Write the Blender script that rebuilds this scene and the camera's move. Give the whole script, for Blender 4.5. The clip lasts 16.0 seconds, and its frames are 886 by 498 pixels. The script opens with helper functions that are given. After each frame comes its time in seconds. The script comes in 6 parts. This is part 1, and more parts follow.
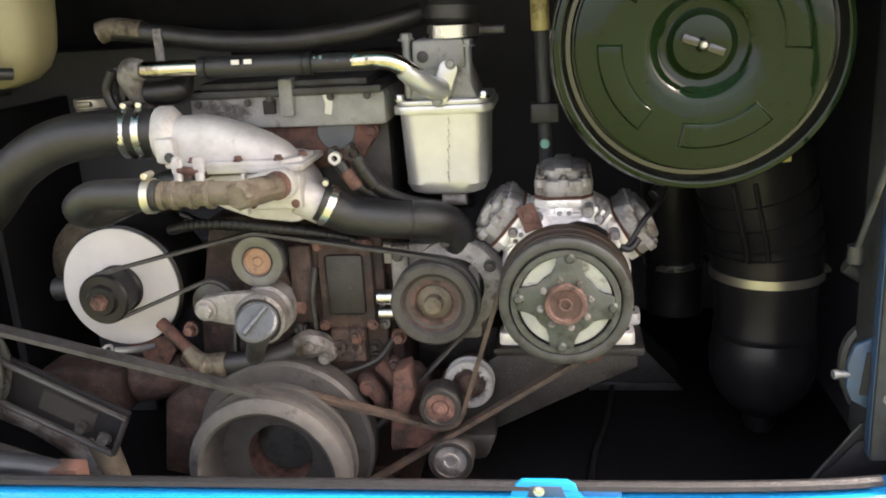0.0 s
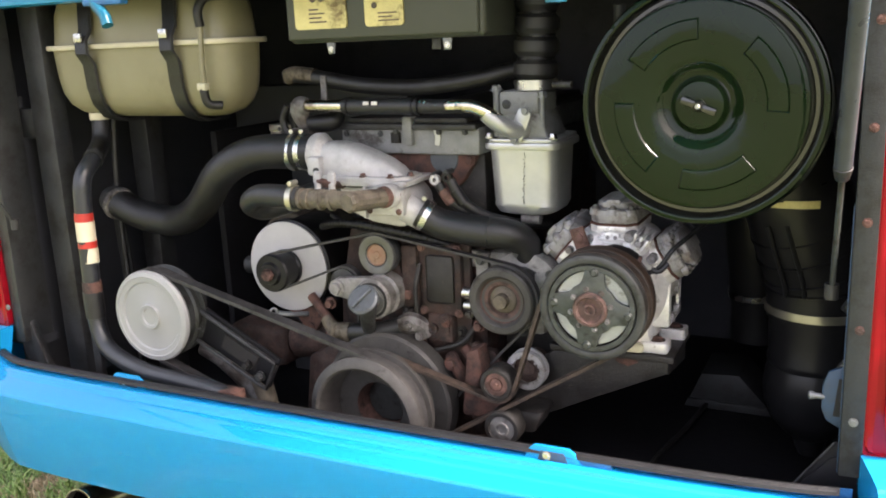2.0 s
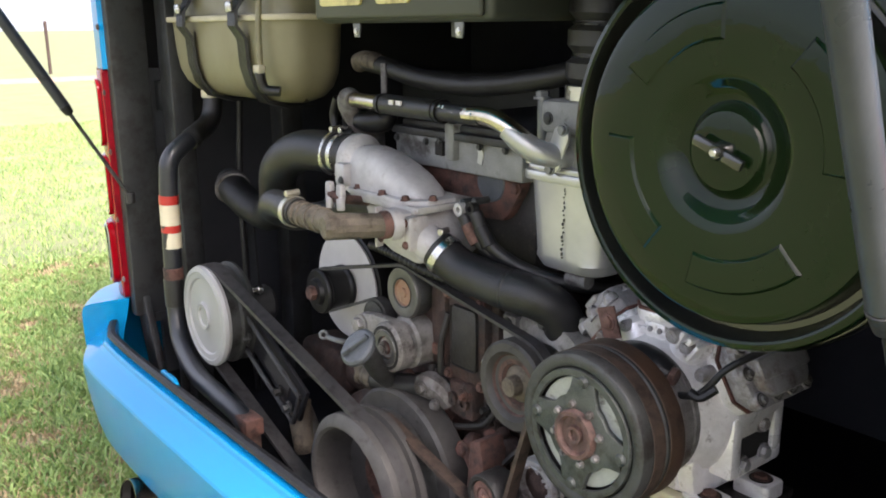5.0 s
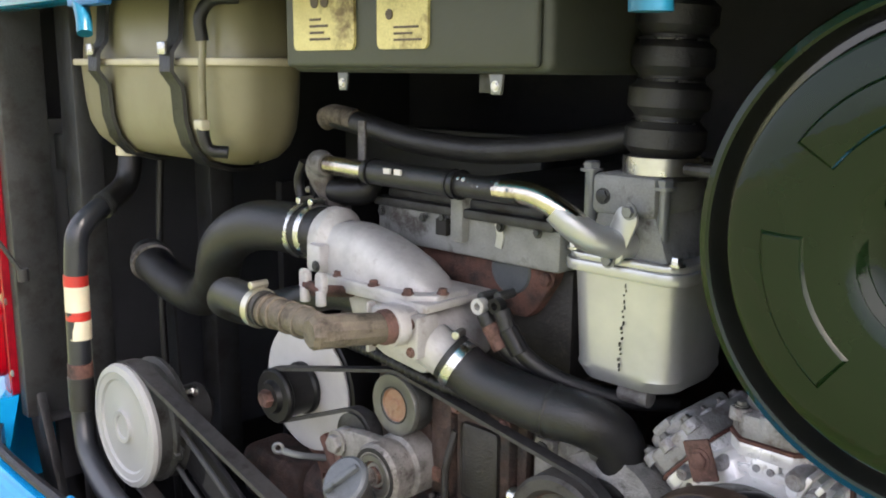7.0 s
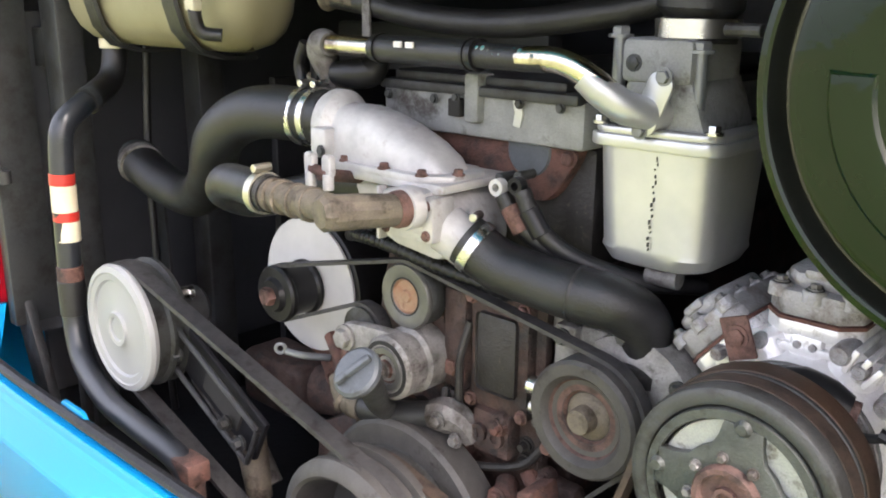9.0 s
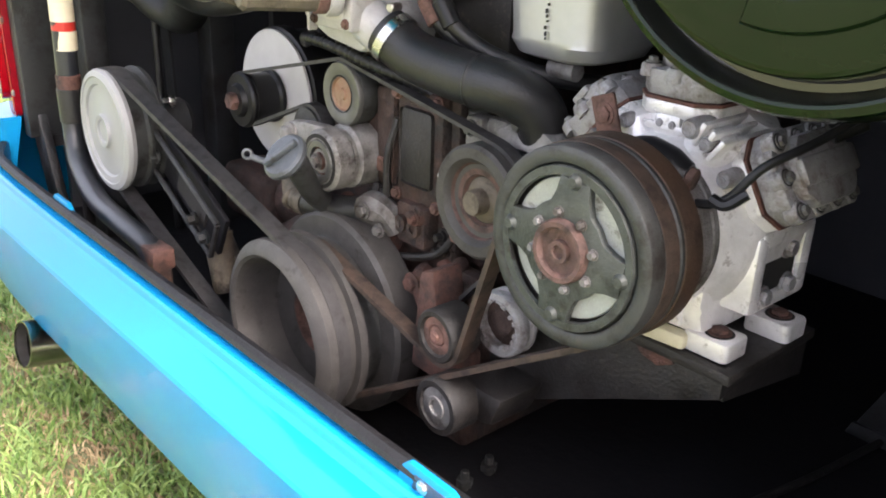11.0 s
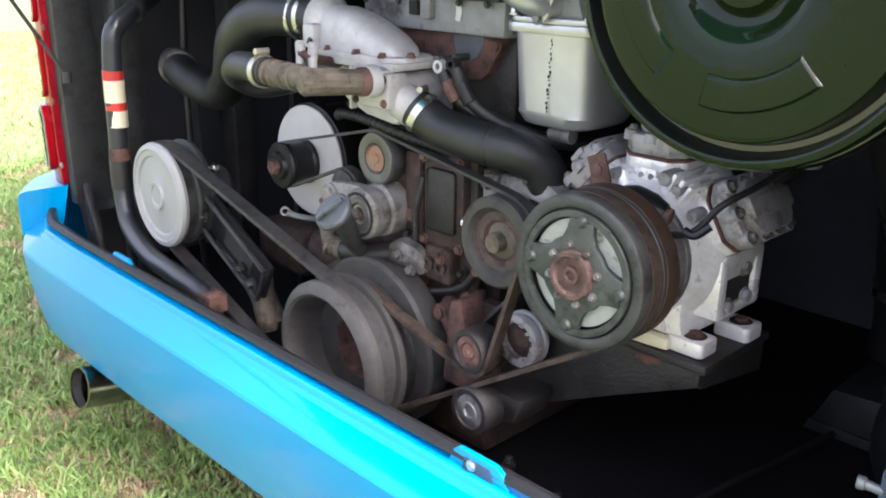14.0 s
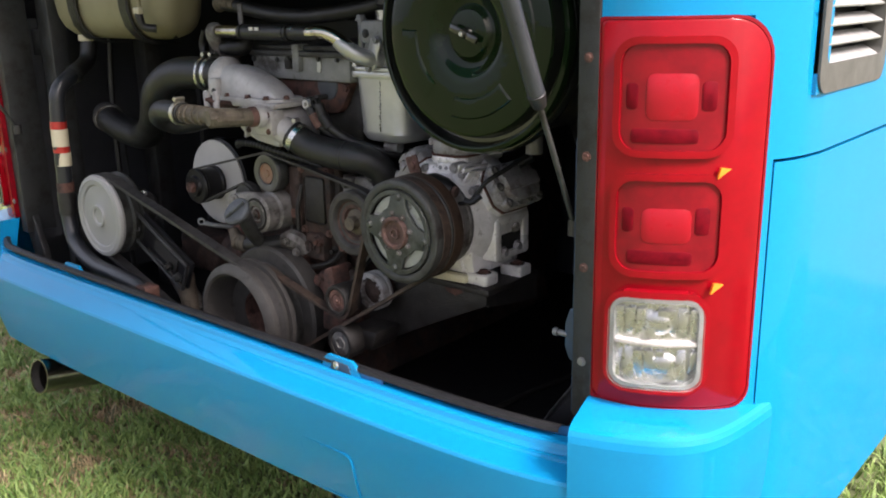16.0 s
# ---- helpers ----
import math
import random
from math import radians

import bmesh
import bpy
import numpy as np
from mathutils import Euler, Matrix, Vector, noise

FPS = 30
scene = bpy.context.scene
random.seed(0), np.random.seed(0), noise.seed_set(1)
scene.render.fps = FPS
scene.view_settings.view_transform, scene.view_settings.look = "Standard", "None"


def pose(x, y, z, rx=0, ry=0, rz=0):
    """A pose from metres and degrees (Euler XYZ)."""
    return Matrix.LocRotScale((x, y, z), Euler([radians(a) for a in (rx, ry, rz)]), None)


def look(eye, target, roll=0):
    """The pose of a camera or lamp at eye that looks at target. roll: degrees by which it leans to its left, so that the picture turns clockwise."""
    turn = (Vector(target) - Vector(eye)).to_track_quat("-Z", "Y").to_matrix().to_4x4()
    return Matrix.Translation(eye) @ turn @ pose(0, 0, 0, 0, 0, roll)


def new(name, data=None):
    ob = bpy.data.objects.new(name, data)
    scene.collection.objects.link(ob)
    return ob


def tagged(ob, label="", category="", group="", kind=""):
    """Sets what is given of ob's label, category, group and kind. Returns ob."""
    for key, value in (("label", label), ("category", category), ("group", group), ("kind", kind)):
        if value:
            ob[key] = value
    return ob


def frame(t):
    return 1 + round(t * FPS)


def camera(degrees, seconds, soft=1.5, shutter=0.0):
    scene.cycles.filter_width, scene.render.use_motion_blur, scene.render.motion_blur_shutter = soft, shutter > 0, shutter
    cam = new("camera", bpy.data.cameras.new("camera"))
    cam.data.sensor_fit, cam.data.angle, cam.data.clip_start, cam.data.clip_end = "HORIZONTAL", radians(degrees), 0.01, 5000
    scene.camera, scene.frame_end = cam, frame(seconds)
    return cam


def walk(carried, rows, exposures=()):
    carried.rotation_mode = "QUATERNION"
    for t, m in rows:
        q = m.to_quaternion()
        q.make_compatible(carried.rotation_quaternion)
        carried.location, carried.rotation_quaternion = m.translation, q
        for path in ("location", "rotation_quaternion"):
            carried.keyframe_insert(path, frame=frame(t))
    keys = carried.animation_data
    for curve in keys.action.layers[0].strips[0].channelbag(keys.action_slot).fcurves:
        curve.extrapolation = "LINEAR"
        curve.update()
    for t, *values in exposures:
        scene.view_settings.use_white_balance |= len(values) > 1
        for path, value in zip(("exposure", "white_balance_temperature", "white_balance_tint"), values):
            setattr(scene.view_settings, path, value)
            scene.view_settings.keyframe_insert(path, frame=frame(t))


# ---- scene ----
cam = camera(53.3, 16.0, 1.9)
PATH = [
    (0, (0.013, 0.006, 1.331), (-0.263, 1.907, 0.774), -3.3),
    (0.5, (0.169, 0.006, 1.326), (-0.307, 1.868, 0.772), -3.5),
    (1, (0.332, -0.051, 1.36), (-0.34, 1.745, 0.791), -2.6),
    (1.5, (0.379, -0.152, 1.377), (-0.373, 1.623, 0.846), -1.9),
    (2, (0.459, -0.238, 1.378), (-0.408, 1.501, 0.904), -2.6),
    (2.5, (0.525, -0.183, 1.366), (-0.419, 1.529, 0.944), -2.2),
    (3, (0.626, -0.017, 1.364), (-0.46, 1.608, 0.942), -1.3),
    (5.5, (0.694, 0.554, 1.367), (-0.888, 1.674, 0.874), 0.7),
    (6, (0.621, 0.563, 1.356), (-0.989, 1.648, 0.875), 2.2),
    (6.5, (0.486, 0.578, 1.342), (-1.059, 1.77, 0.903), 2.2),
    (7, (0.357, 0.571, 1.372), (-1.013, 1.975, 0.978), 0.5),
    (7.5, (0.31, 0.585, 1.363), (-1.041, 2.009, 0.979), 0.4),
    (8, (0.287, 0.584, 1.355), (-1.045, 2.0, 0.883), -0.0),
    (8.5, (0.285, 0.572, 1.329), (-1.027, 1.988, 0.806), 0.3),
    (11, (0.512, 0.651, 1.196), (-0.867, 1.881, 0.431), 2.0),
    (11.5, (0.584, 0.675, 1.18), (-0.811, 1.819, 0.317), 1.7),
    (12, (0.614, 0.685, 1.188), (-0.782, 1.794, 0.281), 0.5),
    (12.5, (0.623, 0.667, 1.198), (-0.784, 1.782, 0.317), 0.4),
    (13, (0.651, 0.617, 1.214), (-0.769, 1.774, 0.411), 1.3),
    (13.5, (0.664, 0.553, 1.23), (-0.756, 1.769, 0.519), 1.9),
    (14, (0.637, 0.426, 1.263), (-0.728, 1.734, 0.611), 0.6),
    (14.5, (0.651, 0.3, 1.274), (-0.625, 1.699, 0.63), 0.4),
    (15, (0.8, 0.231, 1.279), (-0.439, 1.672, 0.657), 1.1),
    (15.5, (0.981, 0.178, 1.291), (-0.28, 1.599, 0.666), 0.7),
    (16, (1.13, 0.091, 1.301), (-0.129, 1.546, 0.756), -1.2),
]
EXPOSURE = [(0.0, 2.05, 7000, 19), (1.5, 1.95, 6800, 19), (3.0, 1.4, 6350, 19), (5.5, 1.43, 6300, 19), (6.5, 1.36, 6300, 19), (7.0, 1.75, 6350, 19), (8.0, 2.18, 6380, 19), (8.5, 2.2, 6400, 19), (11.0, 1.93, 6450, 19), (12.0, 1.7, 6200, 19), (14.0, 1.8, 6000, 19), (15.0, 1.55, 6200, 19), (16.0, 0.65, 6350, 19)]
walk(cam, [(t, look(eye, target, roll)) for t, eye, target, roll in PATH], EXPOSURE)

# ---- light ----
world = bpy.data.worlds.new("sky")
scene.world = world
world.use_nodes = True
wn = world.node_tree
sky = wn.nodes.new("ShaderNodeTexSky")
sky.sky_type, sky.sun_disc = "NISHITA", False
SUN = Vector((0.69, -0.02, 0.72)).normalized()
sky.sun_elevation, sky.sun_rotation = math.asin(SUN.z), math.atan2(SUN.x, SUN.y)
sky.air_density, sky.dust_density = 1.0, 9.0
wn.nodes["Background"].inputs["Strength"].default_value = 0.10
haze = wn.nodes.new("ShaderNodeMix")   # a veil of bright haze over the whole sky
haze.data_type, haze.blend_type = "RGBA", "ADD"
haze.inputs["Factor"].default_value = 1.0
haze.inputs["B"].default_value = (4.5, 4.7, 4.9, 1)
wn.links.new(sky.outputs["Color"], haze.inputs["A"])
wn.links.new(haze.outputs["Result"], wn.nodes["Background"].inputs["Color"])
sun = new("sun", bpy.data.lights.new("sun", "SUN"))
sun.data.energy, sun.data.angle, sun.data.color = 5.0, radians(22), (1.0, 0.95, 0.87)
sun.matrix_world = look(SUN * 20, (0, 0, 0))

# ---- materials ----


def mat(name, c1, c2=None, rough=0.5, metal=0.0, scale=25.0, stain=None, stain_amount=0.45, stain_scale=9.0, bump=0.15, fine=180.0, coat=0.0, spec=0.5, vary=0.0, wear=0.15, grime=0.0):
    m = bpy.data.materials.new(name)
    m.use_nodes = True
    nt = m.node_tree
    n, l = nt.nodes, nt.links
    b = n["Principled BSDF"]
    c2 = c2 or tuple(v * 0.6 for v in c1)
    co = n.new("ShaderNodeTexCoord")

    def tex(s, d=6.0, r=0.6):
        t = n.new("ShaderNodeTexNoise")
        t.inputs["Scale"].default_value, t.inputs["Detail"].default_value, t.inputs["Roughness"].default_value = s, d, r
        l.new(co.outputs["Object"], t.inputs["Vector"])
        return t.outputs["Fac"]

    def ramp(src, a, z):
        r = n.new("ShaderNodeMapRange")
        r.inputs["From Min"].default_value, r.inputs["From Max"].default_value = a, z
        l.new(src, r.inputs["Value"])
        return r.outputs["Result"]

    def ramp2(src, a, z, lo, hi):
        r = n.new("ShaderNodeMapRange")
        for key, v in (("From Min", a), ("From Max", z), ("To Min", lo), ("To Max", hi)):
            r.inputs[key].default_value = v
        l.new(src, r.inputs["Value"])
        return r.outputs["Result"]

    def mix(f, a, z):
        x = n.new("ShaderNodeMix")
        x.data_type = "RGBA"
        l.new(f, x.inputs["Factor"])
        for s, v in ((x.inputs["A"], a), (x.inputs["B"], z)):
            if isinstance(v, tuple):
                s.default_value = (*v, 1)
            else:
                l.new(v, s)
        return x.outputs["Result"]

    broad = tex(scale)
    col = mix(ramp(broad, 0.35, 0.68), c1, c2)
    if stain:
        sf = ramp(tex(stain_scale, 9.0, 0.7), 1 - stain_amount - 0.06, 1 - stain_amount + 0.1)
        col = mix(sf, col, stain)
    if grime:
        gf = ramp(tex(scale * 0.6 + 5, 10.0, 0.72), 0.60 - grime * 0.4, 0.70 - grime * 0.2)
        dark = tuple(v * w for v, w in zip(c2, (0.28, 0.23, 0.19)))
        col = mix(gf, col, dark)
        sp = n.new("ShaderNodeHueSaturation")
        l.new(ramp2(tex(fine * 1.7, 3.0), 0.3, 0.7, 0.86, 1.12), sp.inputs["Value"])
        l.new(col, sp.inputs["Color"])
        col = sp.outputs["Color"]
    if vary:
        oi = n.new("ShaderNodeObjectInfo")
        hs = n.new("ShaderNodeHueSaturation")
        l.new(ramp(oi.outputs["Random"], -0.5 / max(vary, 0.01), 1.0), hs.inputs["Value"])
        l.new(col, hs.inputs["Color"])
        col = hs.outputs["Color"]
    l.new(col, b.inputs["Base Color"])
    fn = tex(fine, 4.0)
    mr = n.new("ShaderNodeMapRange")
    mr.inputs["To Min"].default_value, mr.inputs["To Max"].default_value = max(0.02, rough - wear), min(1.0, rough + wear)
    l.new(broad, mr.inputs["Value"])
    l.new(mr.outputs["Result"], b.inputs["Roughness"])
    b.inputs["Metallic"].default_value, b.inputs["Coat Weight"].default_value = metal, coat
    b.inputs["Coat Roughness"].default_value = 0.06
    b.inputs["Coat IOR"].default_value = 1.5
    b.inputs["Specular IOR Level"].default_value = spec
    if bump:
        bp = n.new("ShaderNodeBump")
        bp.inputs["Strength"].default_value, bp.inputs["Distance"].default_value = bump, 0.004
        l.new(fn, bp.inputs["Height"])
        l.new(bp.outputs["Normal"], b.inputs["Normal"])
    return m


BLUE = mat("blue_paint", (0.0005, 0.236, 0.51), (0.0005, 0.227, 0.49), rough=0.36, coat=0.7, bump=0.0, scale=6, wear=0.03, spec=0.05, metal=0.05, stain=(0.1, 0.27, 0.44), stain_amount=0.25, stain_scale=75)
BLUE_EDGE = mat("worn_blue_paint", (0.02, 0.17, 0.42), (0.03, 0.10, 0.24), rough=0.4, stain=(0.35, 0.42, 0.48), stain_amount=0.3, stain_scale=40)
LATCH = mat("worn_blue_grey_paint", (0.022, 0.055, 0.11), (0.03, 0.045, 0.07), rough=0.45, scale=30, stain=(0.14, 0.15, 0.16), stain_amount=0.25, stain_scale=40)
RUBBER = mat("black_rubber", (0.02, 0.02, 0.021), (0.022, 0.021, 0.02), rough=0.5, scale=40, stain=(0.045, 0.042, 0.038), stain_amount=0.35)
STRIP = mat("weathered_rubber_strip", (0.006, 0.006, 0.007), (0.009, 0.009, 0.011), rough=0.55, scale=60, stain=(0.020, 0.019, 0.019), stain_amount=0.3, stain_scale=30, grime=0.1, fine=200, bump=0.4)
HOSE = mat("hose_rubber", (0.010, 0.010, 0.011), (0.017, 0.017, 0.0175), rough=0.42, scale=30, stain=(0.032, 0.032, 0.031), stain_amount=0.35, stain_scale=14, bump=0.25, grime=0.2, fine=300)
BAY = mat("dark_bay_paint", (0.050, 0.054, 0.062), (0.066, 0.070, 0.078), rough=0.6, scale=8, stain=(0.05, 0.048, 0.045), stain_amount=0.35, stain_scale=5)
# Lens flare put into the colour: bay paint lightened for far walls and ceiling.
BAY_LIFTED = mat("flare_lifted_bay_paint", (0.064, 0.066, 0.080), (0.086, 0.088, 0.103), rough=0.7, scale=5, stain=(0.04, 0.04, 0.047), stain_amount=0.4, stain_scale=4)
# Deep shade of the bay floor is put into this near-black paint.
PIT = mat("shade_black_paint", (0.008, 0.008, 0.0095), (0.014, 0.014, 0.016), rough=0.6, scale=6, stain=(0.014, 0.011, 0.009), stain_amount=0.3, stain_scale=7, bump=0.3, fine=60, spec=0.2)
FRAME = mat("grey_black_frame_steel", (0.026, 0.028, 0.030), (0.038, 0.039, 0.040), rough=0.5, scale=12, stain=(0.045, 0.04, 0.036), stain_amount=0.3, grime=0.3, fine=200, bump=0.2)
PILLAR = mat("dusty_grey_pillar_paint", (0.018, 0.02, 0.023), (0.027, 0.029, 0.031), rough=0.6, scale=30, stain=(0.05, 0.048, 0.045), stain_amount=0.25, grime=0.3, fine=260, bump=0.2)
OLIVE = mat("olive_black_gloss_paint", (0.0035, 0.0105, 0.0030), (0.006, 0.013, 0.0045), rough=0.06, scale=7, spec=0.24, stain=(0.10, 0.105, 0.085), stain_amount=0.215, stain_scale=230, bump=0.35, fine=9, wear=0.06)
GLOSS_BLACK = mat("gloss_black_paint", (0.006, 0.007, 0.006), (0.012, 0.013, 0.011), rough=0.12, coat=0.8, bump=0.05, fine=80, wear=0.05)
PIPEBLACK = mat("dull_blue_black_pipe_paint", (0.014, 0.016, 0.020), (0.022, 0.024, 0.028), rough=0.36, scale=14, coat=0.1, stain=(0.05, 0.05, 0.052), stain_amount=0.3, stain_scale=20, bump=0.1, wear=0.1)
CANBLACK = mat("satin_black_plastic", (0.008, 0.008, 0.009), (0.013, 0.013, 0.014), rough=0.34, bump=0.06, spec=0.3)
WHITE_ALU = mat("white_oxidised_aluminium", (0.52, 0.505, 0.495), (0.37, 0.355, 0.345), rough=0.55, metal=0.25, scale=22, stain=(0.28, 0.23, 0.2), stain_amount=0.36, stain_scale=34, bump=0.3, fine=110, grime=0.0)
COMP_ALU = mat("whitish_cast_aluminium", (0.9, 0.88, 0.88), (0.66, 0.64, 0.62), rough=0.32, metal=0.3, scale=20, stain=(0.24, 0.2, 0.18), stain_amount=0.36, stain_scale=55, bump=0.3, fine=90, grime=0.0, wear=0.2)
CREAM = mat("cream_oxidised_aluminium", (0.62, 0.59, 0.42), (0.48, 0.44, 0.3), rough=0.6, scale=30, stain=(0.3, 0.24, 0.14), stain_amount=0.35, stain_scale=40, bump=0.4, fine=200)
GASKET = mat("rust_red_gasket", (0.13, 0.05, 0.035), (0.07, 0.035, 0.028), rough=0.8, scale=90, bump=0.2)
RUSTBAND = mat("rust_brown_band", (0.075, 0.042, 0.026), (0.045, 0.03, 0.022), rough=0.5, metal=0.3, scale=14, stain=(0.03, 0.026, 0.022), stain_amount=0.35, stain_scale=9, bump=0.2, fine=260, grime=0.15)
HEAD_ALU = mat("dull_grey_cast_aluminium", (0.22, 0.215, 0.21), (0.14, 0.13, 0.125), rough=0.55, metal=0.4, scale=24, stain=(0.09, 0.07, 0.06), stain_amount=0.4, bump=0.5, grime=0.3, fine=320)
SILVER = mat("silver_painted_can", (0.5, 0.505, 0.5), (0.4, 0.405, 0.4), rough=0.34, metal=0.65, scale=9, stain=(0.36, 0.35, 0.32), stain_amount=0.3, stain_scale=7, bump=0.02, grime=0.0, fine=200)
COMP_HEAD = mat("dull_grey_cast_head", (0.36, 0.35, 0.355), (0.26, 0.25, 0.25), rough=0.4, metal=0.25, scale=24, stain=(0.15, 0.12, 0.11), stain_amount=0.44, stain_scale=36, bump=0.5, fine=300, grime=0.1)
TENS = mat("blotched_grey_cast_aluminium", (0.29, 0.28, 0.27), (0.14, 0.132, 0.125), rough=0.5, metal=0.35, scale=40, stain=(0.03, 0.028, 0.026), stain_amount=0.32, stain_scale=34, bump=0.6, fine=300, grime=0.12)
STRUT = mat("dark_grey_strut_paint", (0.036, 0.040, 0.047), (0.046, 0.050, 0.057), rough=0.32, bump=0.05, spec=0.3)
VSLAT = mat("grey_vent_slat", (0.36, 0.36, 0.35), (0.28, 0.28, 0.27), rough=0.45, bump=0.05)
HUBRUST = mat("dull_red_rust", (0.11, 0.058, 0.046), (0.075, 0.045, 0.038), rough=0.75, scale=60, stain=(0.17, 0.12, 0.10), stain_amount=0.3, stain_scale=60, bump=0.5, fine=320, grime=0.3)
CAPGREY = mat("blue_grey_cap", (0.085, 0.095, 0.105), (0.06, 0.066, 0.072), rough=0.4, metal=0.2, scale=30, bump=0.1, grime=0.1, fine=250)
OILY = mat("oily_black_steel", (0.013, 0.0125, 0.0125), (0.024, 0.021, 0.019), rough=0.55, scale=25, stain=(0.10, 0.075, 0.06), stain_amount=0.36, stain_scale=90, bump=0.4, fine=240, grime=0.4)
GREY = mat("grey_engine_paint", (0.24, 0.245, 0.24), (0.165, 0.168, 0.165), rough=0.5, scale=20, stain=(0.36, 0.355, 0.34), stain_amount=0.3, stain_scale=18, bump=0.4, grime=0.15, fine=300)
RUST = mat("rusty_brown_cast_iron", (0.12, 0.052, 0.038), (0.065, 0.036, 0.029), rough=0.8, scale=26, stain=(0.022, 0.019, 0.017), stain_amount=0.42, stain_scale=26, bump=0.7, fine=260, grime=0.3)
BLOCK = mat("grimy_brown_engine_block", (0.055, 0.036, 0.030), (0.10, 0.052, 0.040), rough=0.7, scale=26, stain=(0.014, 0.013, 0.0125), stain_amount=0.52, stain_scale=24, bump=0.8, fine=220, grime=0.45)
REDRUST = mat("red_rust", (0.17, 0.085, 0.066), (0.12, 0.066, 0.054), rough=0.8, scale=40, stain=(0.25, 0.17, 0.14), stain_amount=0.35, stain_scale=50, bump=0.5, fine=320, grime=0.4)
DUSTY = mat("dusty_brown_pulley_steel", (0.064, 0.061, 0.057), (0.048, 0.045, 0.043), rough=0.6, metal=0.3, scale=30, stain=(0.1, 0.085, 0.078), stain_amount=0.3, bump=0.2, grime=0.04, fine=300)
PULLEY = mat("dark_pulley_steel", (0.044, 0.046, 0.045), (0.058, 0.060, 0.060), rough=0.5, metal=0.4, scale=30, stain=(0.10, 0.075, 0.06), stain_amount=0.35, bump=0.2, grime=0.25, fine=300)
CLUTCH = mat("greenish_grey_clutch_steel", (0.070, 0.078, 0.072), (0.047, 0.051, 0.048), rough=0.5, metal=0.4, scale=40, stain=(0.14, 0.13, 0.11), stain_amount=0.3, stain_scale=60, bump=0.3, grime=0.25, fine=300)
PLATE = mat("pale_clutch_plate", (0.36, 0.375, 0.37), (0.28, 0.29, 0.285), rough=0.5, metal=0.4, scale=30, bump=0.1, grime=0.05, fine=300)
WHITE = mat("white_painted_disc", (0.46, 0.45, 0.445), (0.40, 0.39, 0.385), rough=0.5, scale=15, stain=(0.42, 0.39, 0.36), stain_amount=0.15, bump=0.05, grime=0.0, fine=200)
STEELGREY = mat("dull_roller_steel", (0.13, 0.13, 0.125), (0.10, 0.098, 0.095), rough=0.4, metal=0.5, scale=30, stain=(0.16, 0.13, 0.11), stain_amount=0.3, bump=0.05)
GREYWHITE = mat("grey_white_painted_disc", (0.255, 0.258, 0.26), (0.285, 0.287, 0.287), rough=0.42, scale=9, stain=(0.22, 0.215, 0.20), stain_amount=0.16, stain_scale=12, bump=0.015, grime=0.0, fine=200)
BELT = mat("dusty_belt_rubber", (0.036, 0.035, 0.0355), (0.026, 0.025, 0.0255), rough=0.6, scale=60, bump=0.15, grime=0.2, fine=300)
BROWN_BELT = mat("brown_dusty_belt", (0.058, 0.037, 0.026), (0.034, 0.024, 0.019), rough=0.65, scale=60, bump=0.15, grime=0.3, fine=300)
CHROME = mat("tarnished_chrome_tube", (0.62, 0.58, 0.48), (0.5, 0.46, 0.38), rough=0.2, metal=1.0, scale=30, stain=(0.22, 0.18, 0.13), stain_amount=0.25, stain_scale=30, bump=0.05, grime=0.3, fine=300)
BRIGHT = mat("bright_zinc_steel", (0.62, 0.62, 0.60), (0.48, 0.47, 0.45), rough=0.28, metal=1.0, bump=0.05, fine=300)
YELLOWZINC = mat("yellow_zinc_clamp", (0.56, 0.54, 0.46), (0.46, 0.43, 0.34), rough=0.35, metal=0.9, bump=0.05)
ELBOW = mat("brown_oxidised_brass_elbow", (0.15, 0.125, 0.09), (0.1, 0.085, 0.068), rough=0.65, metal=0.3, scale=40, stain=(0.2, 0.165, 0.12), stain_amount=0.35, stain_scale=40, bump=0.5, grime=0.25, fine=300)
TANK = mat("yellowed_translucent_plastic", (0.245, 0.225, 0.14), (0.2, 0.18, 0.105), rough=0.4, scale=5, stain=(0.16, 0.135, 0.07), stain_amount=0.35, stain_scale=4, bump=0.05, fine=120, grime=0.0)
TANK_RIM = mat("pale_plastic_seam", (0.55, 0.50, 0.36), (0.46, 0.42, 0.3), rough=0.45, bump=0.05)
LABEL = mat("yellowed_paper_label", (0.62, 0.54, 0.22), (0.5, 0.42, 0.17), rough=0.5, scale=18, stain=(0.35, 0.27, 0.12), stain_amount=0.3, stain_scale=30, bump=0.05, grime=0.2, fine=200)
INK = mat("faded_dark_print", (0.06, 0.045, 0.03), (0.12, 0.09, 0.06), rough=0.6, bump=0)
REDTAPE = mat("red_tape", (0.45, 0.03, 0.02), (0.36, 0.025, 0.018), rough=0.4, bump=0.05)
WHITETAPE = mat("cream_tape", (0.62, 0.57, 0.42), (0.55, 0.50, 0.36), rough=0.4, bump=0.05)
RED = mat("red_lamp_lens", (0.27, 0.0025, 0.008), (0.23, 0.0022, 0.007), rough=0.14, coat=0.12, bump=0.0, wear=0.04, spec=0.2)
DARKRED = mat("dark_red_lamp_chamber", (0.16, 0.002, 0.008), (0.24, 0.003, 0.010), rough=0.25, coat=0.1, scale=26, bump=0.0, wear=0.05, spec=0.3)
BRIGHTRED = mat("bright_red_reflector", (0.34, 0.005, 0.014), (0.29, 0.004, 0.012), rough=0.3, coat=0.08, bump=0.1, fine=500, spec=0.3)
ORANGE = mat("amber_lens_edge", (0.9, 0.28, 0.03), (0.8, 0.22, 0.02), rough=0.2, bump=0)
